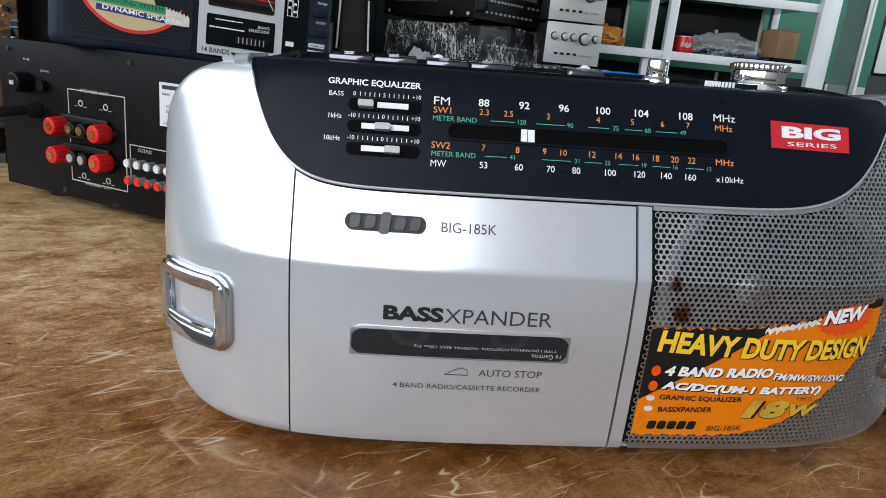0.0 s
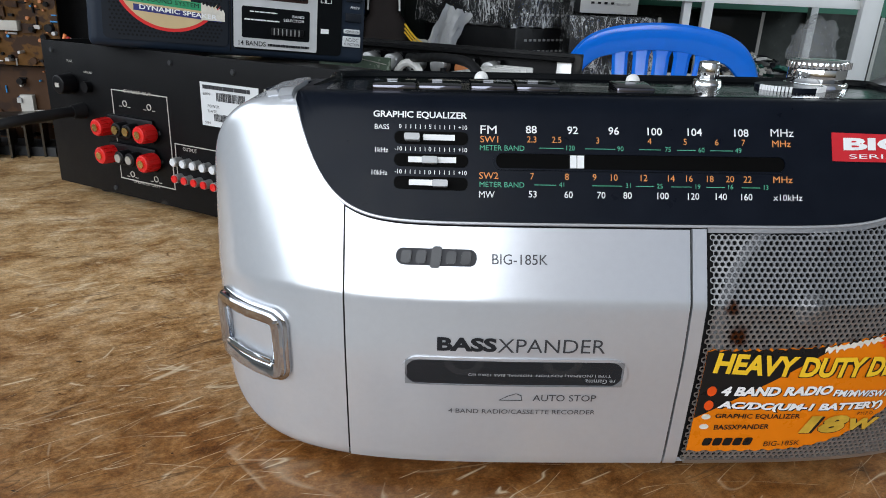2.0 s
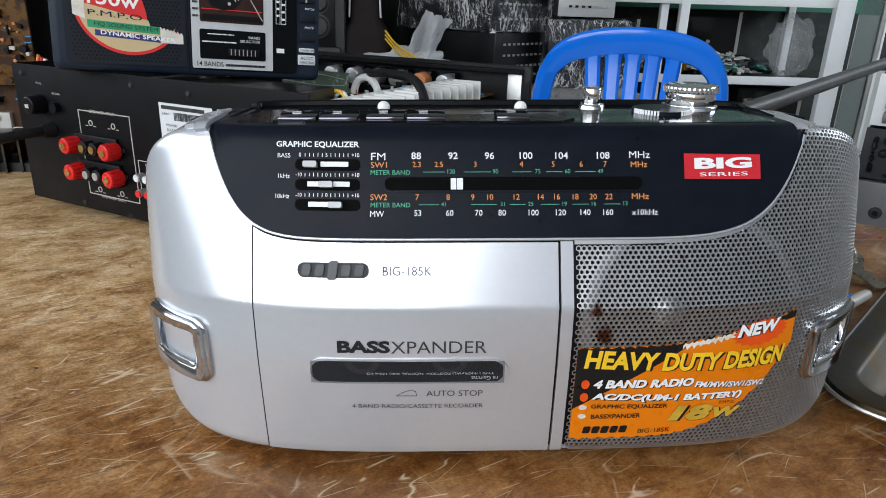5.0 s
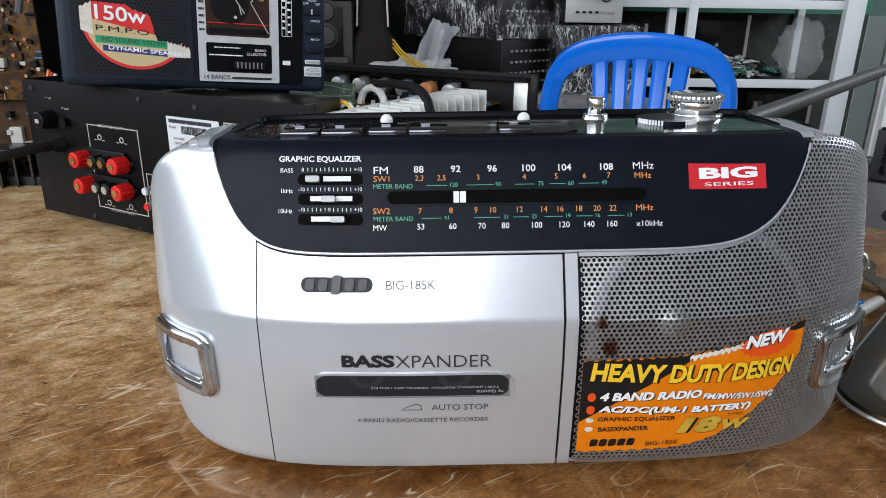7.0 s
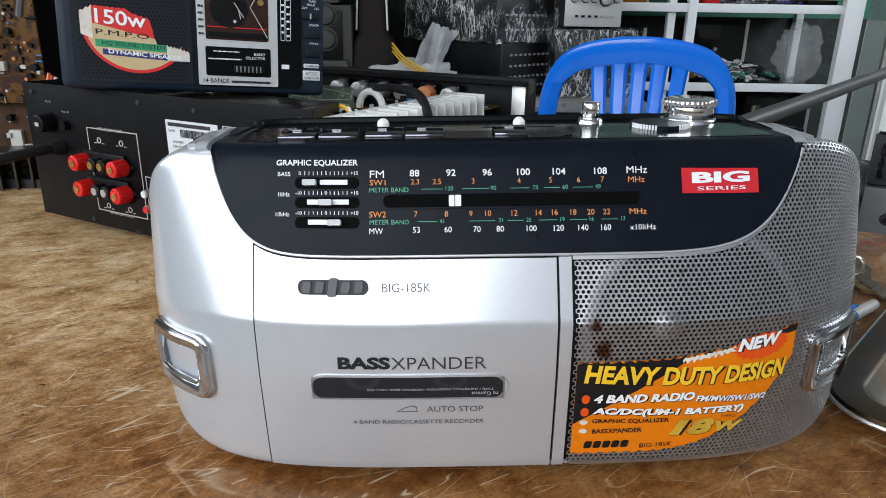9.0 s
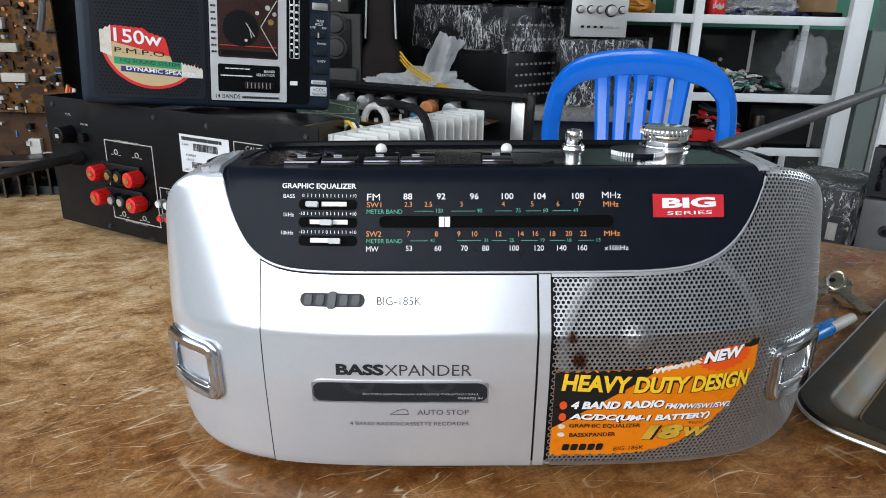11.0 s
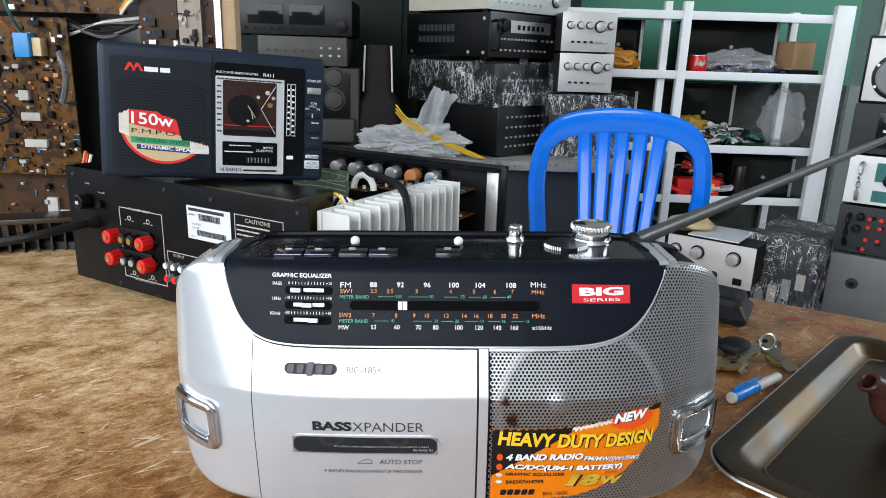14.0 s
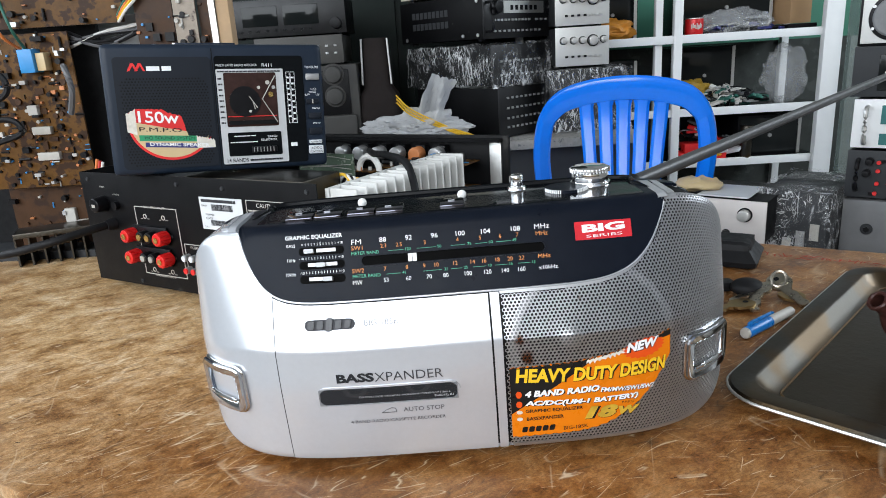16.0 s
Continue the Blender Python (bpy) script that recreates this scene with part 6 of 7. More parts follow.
for nm, lo, hi, m_, sd, cnt, lab_, spec in (
        ("scrap_circuit_board", (-0.68, 0.650, 0.112), (-0.520, 0.653, 0.345), PCB, 21, 270, "brown circuit board crowded with worn components", SPEC_L),
        ("scrap_circuit_board", (-0.68, 0.640, 0.352), (-0.425, 0.643, 0.50), PCB, 22, 90, "brown circuit board above the others, sparsely populated", SPEC_L),
        ("scrap_circuit_board", (-0.68, 0.672, 0.012), (-0.515, 0.675, 0.108), PCB_DK, 23, 30, "dark brown circuit board in shadow behind the heat sink", SPEC_L),
        ("scrap_circuit_board", (-0.408, 0.640, 0.262), (-0.352, 0.643, 0.52), PCB_DK, 24, 46, "narrow brown circuit board with small blue resistors", ((COMP_BLUE, 0.002, 0.003), (COMP_ORANGE, 0.002, 0.003), (COMP_BLACK, 0.004, 0.006), (COMP_SILVER, 0.003, 0.005))),
        ("scrap_circuit_board", (-0.349, 0.636, 0.262), (-0.316, 0.639, 0.52), PCB_PALE, 25, 40, "narrow pale circuit board with dark components", ((COMP_BLACK, 0.005, 0.006), (COMP_WHITE, 0.004, 0.005), (COMP_BLACK, 0.003, 0.004))),
        ("scrap_circuit_board", (-0.315, 0.645, 0.262), (-0.298, 0.648, 0.52), PCB_DK, 26, 12, "narrow dark brown circuit board", SPEC_L)):
    t_ = thing(nm, lab_, "circuit board", group="scrap circuit boards")
    board(t_, lo, hi, m_, sd, cnt, "y", spec, "board")
    scrap.append(t_)
for x0, x1, z0, z1 in ((-0.60, -0.571, 0.195, 0.207), (-0.60, -0.566, 0.155, 0.167), (-0.592, -0.575, 0.046, 0.072), (-0.574, -0.549, 0.040, 0.052), (-0.545, -0.518, 0.042, 0.054), (-0.60, -0.585, 0.225, 0.240)):
    part("white_resistor", box((x0, 0.640 if z0 > 0.1 else 0.664, z0), (x1, 0.650 if z0 > 0.1 else 0.672, z1), 0.001), COMP_WHITE, scrap[0] if z0 > 0.1 else scrap[2], "white ceramic resistor")
part("blue_connector", box((-0.588, 0.626, 0.288), (-0.566, 0.650, 0.322), 0.001), COMP_BLUE, scrap[0], "bright blue relay")
part("pale_connector", box((-0.565, 0.632, 0.290), (-0.552, 0.650, 0.316), 0.001), BEIGE, scrap[0])
for k, (m_, pts) in enumerate(((WIRE_O, [(-0.583, 0.630, 0.322), (-0.590, 0.60, 0.345), (-0.60, 0.60, 0.40)]), (WIRE_T, [(-0.576, 0.630, 0.322), (-0.572, 0.60, 0.350), (-0.583, 0.60, 0.40)]), (WIRE_O, [(-0.520, 0.640, 0.122), (-0.505, 0.62, 0.130), (-0.497, 0.62, 0.155)]), (WIRE_R, [(-0.520, 0.640, 0.119), (-0.502, 0.62, 0.126), (-0.493, 0.62, 0.152)]), (WIRE_W, [(-0.520, 0.640, 0.116), (-0.499, 0.62, 0.122), (-0.489, 0.62, 0.150)]), (WIRE_G, [(-0.530, 0.640, 0.295), (-0.512, 0.61, 0.290), (-0.508, 0.61, 0.26), (-0.522, 0.62, 0.225)]), (RUBBER, [(-0.63, 0.60, 0.30), (-0.602, 0.60, 0.285), (-0.600, 0.60, 0.262), (-0.63, 0.60, 0.245)]), (RUBBER, [(-0.63, 0.60, 0.225), (-0.598, 0.60, 0.220), (-0.592, 0.60, 0.202), (-0.63, 0.60, 0.190)]))):
    bm = bmesh.new()
    bm_tube(bm, curve_pts(pts, 6), 0.0022 if m_ not in (RUBBER, WIRE_G) else 0.0045, 7)
    part("wire", bm, m_, scrap[0])
bundle = thing("cable_bundle", "grey and black cables strung between the boards", "cables")
for k in range(7):
    rnd = random.Random(70 + k)
    bm = bmesh.new()
    bm_tube(bm, curve_pts([(-0.530, 0.665, 0.345 - 0.004 * k), (-0.47, 0.66, 0.318 + 0.004 * k + rnd.uniform(-0.006, 0.006)), (-0.41, 0.655, 0.340 + rnd.uniform(-0.006, 0.010)), (-0.375, 0.67, 0.362)], 6), 0.0028, 6)
    part("cable", bm, (RUBBER, WIRE_G, WIRE_G, RUBBER, WIRE_G, RUBBER, WIRE_W)[k], bundle)
for k, m_ in enumerate((WIRE_W, WIRE_Y, WIRE_O, WIRE_T)):
    bm = bmesh.new()
    bm_tube(bm, curve_pts([(-0.432, 0.636, 0.352 + 0.003 * k), (-0.415, 0.63, 0.368 + 0.004 * k), (-0.395, 0.63, 0.385 + 0.004 * k)], 6), 0.0022, 6)
    part("cable", bm, m_, bundle)
grey_box = thing("mains_transformer", "grey and black boxed transformer behind the small radio", "transformer")
part("core_block", box((-0.530, 0.76, 0.0), (-0.40, 0.86, 0.205), 0.003), COMP_BLACK, grey_box)
part("grey_cover", box((-0.526, 0.745, 0.206), (-0.40, 0.86, 0.262), 0.003), mat("grey tin", (0.42, 0.43, 0.43), 0.45, 0.3, 0.1, 30), grey_box, "grey tin cover")
part("upper_cover", box((-0.545, 0.76, 0.290), (-0.395, 0.86, 0.372), 0.003), bpy.data.materials["grey tin"], grey_box)
part("dark_band", box((-0.53, 0.75, 0.2625), (-0.40, 0.86, 0.2895), 0.002), COMP_BLACK, grey_box)
post_w = thing("rack_post", "pale wooden upright with a steel strip beside it", "post")
part("wood_strip", box((-0.287, 0.640, 0.0), (-0.268, 0.665, 0.75), 0.001), mat("pale raw wood", (0.45, 0.30, 0.17), 0.7, 0.0, 0.25, 30), post_w)
part("steel_strip", box((-0.2965, 0.636, 0.0), (-0.2875, 0.655, 0.75)), ALU, post_w)

# ---- the blue plastic chair ----
chair = thing("plastic_chair", "glossy blue moulded plastic chair with slatted back", "chair", pose(0.514, 1.46, FLOOR_Z + 0.0, 0, 0, -12) @ Matrix.Diagonal((1.10, 1.0, 1.0, 1.0)))
zt = 0.949
arch = curve_pts([(-0.205, 0.075, 0.42), (-0.218, 0.045, 0.60), (-0.226, 0.02, 0.74), (-0.205, 0.002, 0.855), (-0.140, -0.006, 0.925), (0.0, -0.010, zt), (0.140, -0.006, 0.925), (0.205, 0.002, 0.855), (0.226, 0.02, 0.74), (0.218, 0.045, 0.60), (0.205, 0.075, 0.42)], 10)
bm = bmesh.new()
rings = []
for i, p in enumerate(arch):
    d = (arch[min(i + 1, len(arch) - 1)] - arch[max(i - 1, 0)]).normalized()
    inward = (Vector((0, 0.03, 0.66)) - p)
    inward = (inward - d * inward.dot(d)).normalized()
    nrm = d.cross(inward).normalized()
    w = 0.044 + 0.022 * max(0.0, min(1.0, (p.z - 0.84) / 0.09))
    prof_ = [(0, -0.008), (0.004, 0.004), (w * 0.5, 0.008), (w - 0.004, 0.004), (w, -0.008), (w - 0.006, -0.004), (w * 0.5, 0.002), (0.006, -0.004)]
    prof_[2] = (w * 0.4, 0.010)
    rings.append([bm.verts.new(p + inward * u - nrm * v * (1 if nrm.y > 0 else -1)) for u, v in prof_])
for a, b in zip(rings, rings[1:]):
    for k in range(8):
        bm.faces.new((a[k], a[(k + 1) % 8], b[(k + 1) % 8], b[k]))
part("back_frame", bm, BLUE, chair, "arched blue back frame")
for k in range(5):
    u = k - 2
    bm = bmesh.new()
    rows = []
    for i in range(31):
        t = (i / 30) ** 1.4
        z = 0.897 - 0.447 * t
        x = u * (0.0440 - 0.0110 * min(1.0, t * 1.25)) + u * abs(u) * 0.0010 * (1 - t)
        hw = 0.0178 - 0.0042 * t + 0.0062 * max(0.0, 1 - t / 0.05) ** 0.6
        y = 0.003 - 0.447 * (0.05 * min(t, 0.8) + 0.17 * min(t, 0.8) ** 2) + 0.40 * max(0.0, t - 0.76) ** 0.9
        rows.append([bm.verts.new((x + sx * hw, y + sy, z)) for sx, sy in ((-1, 0.003), (-0.6, -0.004), (0.6, -0.004), (1, 0.003), (0.6, 0.006), (-0.6, 0.006))])
    for a, b in zip(rows, rows[1:]):
        for j in range(6):
            bm.faces.new((a[j], a[(j + 1) % 6], b[(j + 1) % 6], b[j]))
    part("back_slat", bm, BLUE, chair)
bm = box((-0.215, 0.05, 0.425), (0.215, 0.46, 0.445), 0.008)
part("seat", bm, BLUE, chair)
for sx in (-1, 1):
    for y0, y1 in ((0.07, 0.03), (0.44, 0.48)):
        bm = bmesh.new()
        bm_tube(bm, [(sx * 0.195, y0, 0.43), (sx * 0.235, y1, 0.0)], lambda t: 0.024 - 0.006 * t, 8)
        part("leg", bm, BLUE, chair)

# ---- the far desk with stacked hi-fi units ----
desk = thing("stone_desk", "speckled stone-topped desk carrying stacked hi-fi units", "desk")
part("desk_top", box((-1.3, 1.93, -0.062), (0.70, 2.55, -0.030), 0.003), TERRAZZO, desk)
part("desk_body", box((-1.28, 1.97, FLOOR_Z), (0.68, 2.53, -0.062)), STEEL_DARK, desk)


def hifi(name, label, m, w, d, h, front_m, side_m, seed, knobs, rows_, group="", fascia=True):
    """A hi-fi unit: case, fascia, feet, knobs, small buttons and vents."""
    t_ = thing(name, label, "hi-fi unit", m, group)
    rnd = random.Random(seed)
    part("case", box((0, 0.006, 0.008), (w, d, h), 0.002), side_m, t_)
    part("fascia", box((-0.002, 0, 0.006), (w + 0.002, 0.006, h + 0.001), 0.001), front_m, t_)
    for fx in (0.03, w - 0.03):
        part("foot", cyl((fx, 0.04, 0), (fx, 0.04, 0.008), 0.014, 14), RUBBER, t_)
        part("foot", cyl((fx, d - 0.04, 0), (fx, d - 0.04, 0.008), 0.014, 14), RUBBER, t_)
    for x, z, r, m_ in knobs:
        k_ = part("knob", cyl((x * w, 0, z * h), (x * w, -0.020, z * h), r, 20, r * 0.92, 0.001), m_, t_)
        part("knob_base", cyl((x * w, 0, z * h), (x * w, -0.003, z * h), r * 1.2, 20), COMP_BLACK, k_)
    for z, n, x0, x1, m_ in rows_:
        for k in range(n):
            x = w * (x0 + (x1 - x0) * k / max(1, n - 1))
            part("button", box((x - 0.005, -0.005, z * h - 0.0035), (x + 0.005, 0, z * h + 0.0035), 0.0006, 1), m_, t_)
    return t_


def unit_at(x, y, z, rz):
    return pose(x, y, z, 0, 0, rz)


# silver units in the dim corner: their shade is put into these colours
FRONT_SHADED = mat("shaded silver fascia", (0.072, 0.069, 0.064), 0.5, 0.3, 0.2, 60)
ALU_SHADED = mat("shaded silver casing", (0.058, 0.056, 0.053), 0.6, 0.2, 0.25, 40)
FRONT_BLACK = mat("black brushed fascia", (0.012, 0.012, 0.013), 0.35, 0.3, 0.2, 60)
FRONT_SILVER = mat("silver brushed fascia", (0.60, 0.60, 0.58), 0.4, 0.5, 0.06, 60)
hifi("hifi_amplifier", "black hi-fi amplifier at the bottom of the stack on the desk", unit_at(0.215, 1.985, -0.030, 45), 0.42, 0.42, 0.175, FRONT_BLACK, STEEL_BLACK, 1, ((0.9, 0.6, 0.018, COMP_BLACK),), ((0.80, 12, 0.1, 0.75, COMP_SILVER), (0.60, 12, 0.1, 0.75, COMP_SILVER), (0.40, 12, 0.1, 0.75, COMP_SILVER), (0.22, 12, 0.1, 0.75, COMP_SILVER)), "stacked hi-fi units")
u2 = hifi("hifi_amplifier", "dark hi-fi amplifier wrapped in crinkled clear film, mid stack", unit_at(0.195, 1.975, 0.146, 45), 0.42, 0.42, 0.143, FRONT_BLACK, STEEL_BLACK, 2, ((0.86, 0.5, 0.030, COMP_SILVER),), ((0.62, 10, 0.1, 0.6, COMP_SILVER), (0.30, 10, 0.1, 0.7, COMP_SILVER)), "stacked hi-fi units")
def crumple(bm, lo, hi, amp_, n=14, seed=3):
    """A crinkled film laid round a box (front, sides and top)."""
    def pt(x, y, z):
        v = Vector((x, y, z))
        return v + Vector([noise.noise(v * 38 + Vector((7 * k + seed, 3, 1))) * amp_ for k in range(3)])
    for face in ("front", "left", "right", "top"):
        g = []
        for i in range(n + 1):
            row = []
            for j in range(n + 1):
                a, b = i / n, j / n
                if face == "front":
                    p = (lo[0] + (hi[0] - lo[0]) * a, lo[1], lo[2] + (hi[2] - lo[2]) * b)
                elif face == "top":
                    p = (lo[0] + (hi[0] - lo[0]) * a, lo[1] + (hi[1] - lo[1]) * b, hi[2])
                else:
                    p = (lo[0] if face == "left" else hi[0], lo[1] + (hi[1] - lo[1]) * a, lo[2] + (hi[2] - lo[2]) * b)
                row.append(bm.verts.new(pt(*p)))
            g.append(row)
        for i in range(n):
            for j in range(n):
                bm.faces.new((g[i][j], g[i + 1][j], g[i + 1][j + 1], g[i][j + 1]))
    bmesh.ops.remove_doubles(bm, verts=bm.verts, dist=0.0002)
    return bm


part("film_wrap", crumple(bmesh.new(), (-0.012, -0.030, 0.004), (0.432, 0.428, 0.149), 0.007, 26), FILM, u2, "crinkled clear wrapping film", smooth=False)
u3 = hifi("hifi_receiver", "black hi-fi receiver with vented side on top of the stack", unit_at(0.172, 1.965, 0.305, 45), 0.42, 0.42, 0.150, FRONT_BLACK, STEEL_BLACK, 3, ((0.14, 0.72, 0.022, COMP_BLACK), (0.86, 0.70, 0.026, COMP_BLACK)), ((0.44, 11, 0.12, 0.56, COMP_SILVER), (0.20, 11, 0.12, 0.7, COMP_SILVER), (0.44, 5, 0.66, 0.92, COMP_SILVER)), "stacked hi-fi units")
part("tuning_scale", box((0.10, -0.0016, 0.088), (0.32, 0.0, 0.128)), ALU, u3, "silver tuning scale")
for k in range(6):
    part("scale_spot", box((0.135 + 0.026 * k, -0.0024, 0.098), (0.150 + 0.026 * k, -0.0016, 0.114)), COMP_BLACK, u3)
for hx in (0.012, 0.400):
    bm = bmesh.new()
    bm_tube(bm, curve_pts([(hx, 0, 0.03), (hx, -0.028, 0.034), (hx, -0.030, 0.075), (hx, -0.028, 0.118), (hx, 0, 0.122)], 5), 0.005, 8)
    part("grip", bm, COMP_BLACK, u3)
for r in range(2):
    for k in range(9):
        part("vent_slot", box((-0.0008, 0.17 + 0.021 * k, 0.052 + 0.038 * r), (0.0, 0.186 + 0.021 * k, 0.074 + 0.038 * r)), STEEL_DARK, u3)
for y, z in ((0.03, 0.13), (0.03, 0.02), (0.39, 0.02), (0.10, 0.02)):
    part("screw", cyl((0, y, z), (-0.003, y, z), 0.006, 10), COMP_SILVER, u3)
hifi("hifi_tuner", "pale silver tuner lying on top of the black receiver", unit_at(0.165, 1.955, 0.456, 45), 0.44, 0.40, 0.11, FRONT_SILVER, mat("cream painted steel", (0.50, 0.46, 0.38), 0.5, 0.0, 0.1, 20), 4, ((0.8, 0.5, 0.02, ALU),), ((0.3, 8, 0.1, 0.6, COMP_SILVER),), "stacked hi-fi units")
for z, sd in ((0.196, 6), (0.333, 7)):
    hifi("silver_amplifier", "silver hi-fi amplifier with round knobs and small levers" if sd == 7 else "silver hi-fi amplifier under a similar one, with round knobs", unit_at(0.425, 2.07, z, 2), 0.185, 0.34, 0.136, FRONT_SILVER, STEEL_DARK, sd, ((0.14, 0.68, 0.011, ALU), (0.33, 0.68, 0.011, ALU), (0.50, 0.68, 0.011, ALU), (0.70, 0.66, 0.017, ALU), (0.90, 0.68, 0.011, ALU)), ((0.28, 4, 0.2, 0.55, COMP_BLACK), (0.28, 3, 0.66, 0.85, COMP_SILVER)), "stacked hi-fi units")
lump = hifi("wrapped_unit", "dark unit wrapped in clear film below the silver amplifiers", unit_at(0.40, 2.06, -0.030, 2), 0.27, 0.36, 0.222, FRONT_BLACK, STEEL_BLACK, 8, (), ((0.5, 8, 0.1, 0.9, COMP_SILVER),), "stacked hi-fi units")
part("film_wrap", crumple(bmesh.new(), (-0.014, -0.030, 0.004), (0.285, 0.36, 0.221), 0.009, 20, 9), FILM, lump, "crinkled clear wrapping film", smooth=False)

deck = hifi("cassette_deck", "black cassette deck with twin wells on the silver receiver", unit_at(-0.70, 2.02, 0.358, 2), 0.40, 0.30, 0.125, FRONT_BLACK, STEEL_BLACK, 10, ((0.92, 0.3, 0.020, COMP_BLACK),), ((0.2, 9, 0.1, 0.7, COMP_BLACK),))
part("tape_well", box((0.05, -0.004, 0.04), (0.17, 0, 0.105), 0.001), SMOKE, deck)
part("tape_well", box((0.19, -0.004, 0.04), (0.31, 0, 0.105), 0.001), SMOKE, deck)
hifi("silver_receiver", "silver stereo receiver under the cassette deck", unit_at(-0.62, 2.03, 0.258, 2), 0.30, 0.30, 0.10, FRONT_SHADED, ALU_SHADED, 11, (), ((0.65, 3, 0.72, 0.92, COMP_SILVER), (0.40, 3, 0.72, 0.92, COMP_SILVER), (0.55, 6, 0.1, 0.6, FRONT_SHADED)))
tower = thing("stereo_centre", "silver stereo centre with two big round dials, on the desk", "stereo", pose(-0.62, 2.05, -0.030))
part("case", box((0, 0.006, 0), (0.34, 0.28, 0.288), 0.004), ALU_SHADED, tower)
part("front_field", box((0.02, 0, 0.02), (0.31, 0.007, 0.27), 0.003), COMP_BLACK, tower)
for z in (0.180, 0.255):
    d_ = part("dial", cyl((0.258, 0, z), (0.258, -0.022, z), 0.032, 28, 0.028, 0.003), ALU_SHADED, tower, "round silver dial")
    part("dial_ring", cyl((0.258, 0, z), (0.258, -0.005, z), 0.038, 28), ALU_SHADED, d_)
part("drawer", box((0.17, -0.012, 0.03), (0.33, 0, 0.115), 0.010, 3), ALU_SHADED, tower)
horn = thing("dark_loudspeaker", "tapered dark brown loudspeaker stand with pale edge strips", "loudspeaker", pose(-0.215, 2.06, -0.030))
bm = bmesh.new()
rings = []
for z, hw, hd in ((0, 0.075, 0.09), (0.10, 0.080, 0.09), (0.17, 0.070, 0.08), (0.20, 0.050, 0.07), (0.37, 0.044, 0.06)):
    rings.append([bm.verts.new((x * 1.0, 0.09 + y, z)) for x, y in rounded(2 * hw, 2 * hd, 0.03, 4)])
for a, b in zip(rings, rings[1:]):
    for k in range(len(a)):
        bm.faces.new((a[k], a[(k + 1) % len(a)], b[(k + 1) % len(a)], b[k]))
bm.faces.new(rings[-1])
part("cabinet", bm, mat("dark brown cloth", (0.022, 0.017, 0.016), 0.85, 0.0, 0.3, 90, 0.3, 900), horn)
for sx in (-1, 1):
    bm = bmesh.new()
    bm_tube(bm, [(sx * 0.052, 0.028, 0.21), (sx * 0.046, 0.036, 0.368)], 0.0035, 6)
    part("edge_strip", bm, ALU_WHITE, horn)

bag = thing("plastic_bag", "crumpled translucent plastic bag lying on the desk", "bag", pose(-0.09, 1.99, -0.030))
bm = bmesh.new()
bmesh.ops.create_icosphere(bm, subdivisions=5, radius=1.0)
for v in bm.verts:
    n_ = v.co.normalized()
    w = 1 + 0.45 * noise.noise(n_ * 2.6 + Vector((3, 1, 2))) + 0.30 * abs(noise.noise(n_ * 6 + Vector((1, 5, 2)))) + 0.10 * noise.noise(n_ * 17)
    v.co = Vector((n_.x * 0.165 * w, n_.y * 0.05 * w, max(0.0, 0.045 + n_.z * 0.060 * w)))
part("bag_body", bm, CLEAR_BAG, bag)
bm = bmesh.new()
rows = []
for i in range(22):
    t = i / 21
    c = Vector((0.035 + 0.085 * t, -0.015, 0.07 + 0.155 * t))
    row = []
    for j in range(13):
        s_ = j / 12 - 0.5
        row.append(bm.verts.new(c + Vector((s_ * (0.075 + 0.010 * t), 0.016 * math.sin(s_ * 9 + t * 5), -s_ * 0.028 + 0.012 * noise.noise(Vector((s_ * 9, t * 7, 1)))))))
    rows.append(row)
for a, b in zip(rows, rows[1:]):
    for j in range(12):
        bm.faces.new((a[j], a[j + 1], b[j + 1], b[j]))
part("bag_neck", bm, CLEAR_BAG, bag)
cab = thing("yellow_cables", "pair of yellow cables trailing over the desk", "cable")
for k in range(3):
    bm = bmesh.new()
    bm_tube(bm, curve_pts([(-0.140, 1.96, 0.145 - 0.012 * k), (-0.09, 1.95, 0.095 - 0.010 * k), (0.03, 1.95, 0.030 - 0.006 * k), (0.12, 1.945, -0.005 - 0.006 * k), (0.17, 1.94, -0.026)], 8), 0.0030, 7)
    part("cable", bm, WIRE_Y, cab)

# ---- the white shelf unit ----
shelf = thing("shelf_unit", "white metal shelf unit with glass, crowded with parts", "shelf", pose(0, 0, 0))
SY0, SY1 = 2.25, 2.66
for x0, x1, y0 in ((1.445, 1.512, SY0 - 0.012), (0.893, 0.925, SY0), (0.829, 0.856, SY0 + 0.02), (0.30, 0.33, SY0)):
    part("post", box((x0, y0, FLOOR_Z), (x1, y0 + 0.03, 0.53), 0.002), WHITE_PAINT, shelf)
for x0, x1 in ((1.47, 1.50), (0.30, 0.33)):
    part("post", box((x0, SY1 - 0.03, FLOOR_Z), (x1, SY1, 0.53), 0.002), WHITE_PAINT, shelf)
for z in (0.497, 0.284, 0.010, -0.190, -0.46):
    part("shelf_edge", box((0.33, SY0 + 0.004, z - 0.030), (1.445, SY0 + 0.018, z), 0.002), WHITE_PAINT, shelf)
    part("shelf_board", box((0.33, SY0 + 0.018, z - 0.014), (1.47, SY1, z - 0.004)), SMOKE, shelf, "dark glass shelf")
# dark sheet added, running past the shelf's end, to keep the lower bays dim
part("back_sheet", box((0.33, SY1, FLOOR_Z), (1.78, SY1 + 0.006, 0.24)), mat("dark bay backing", (0.050, 0.055, 0.052), 0.25, 0.0, 0.5, 14, spec=0.4), shelf)
side_glass = thing("glass_partition", "narrow glass panel in thin metal edging beside the shelf", "glass panel")
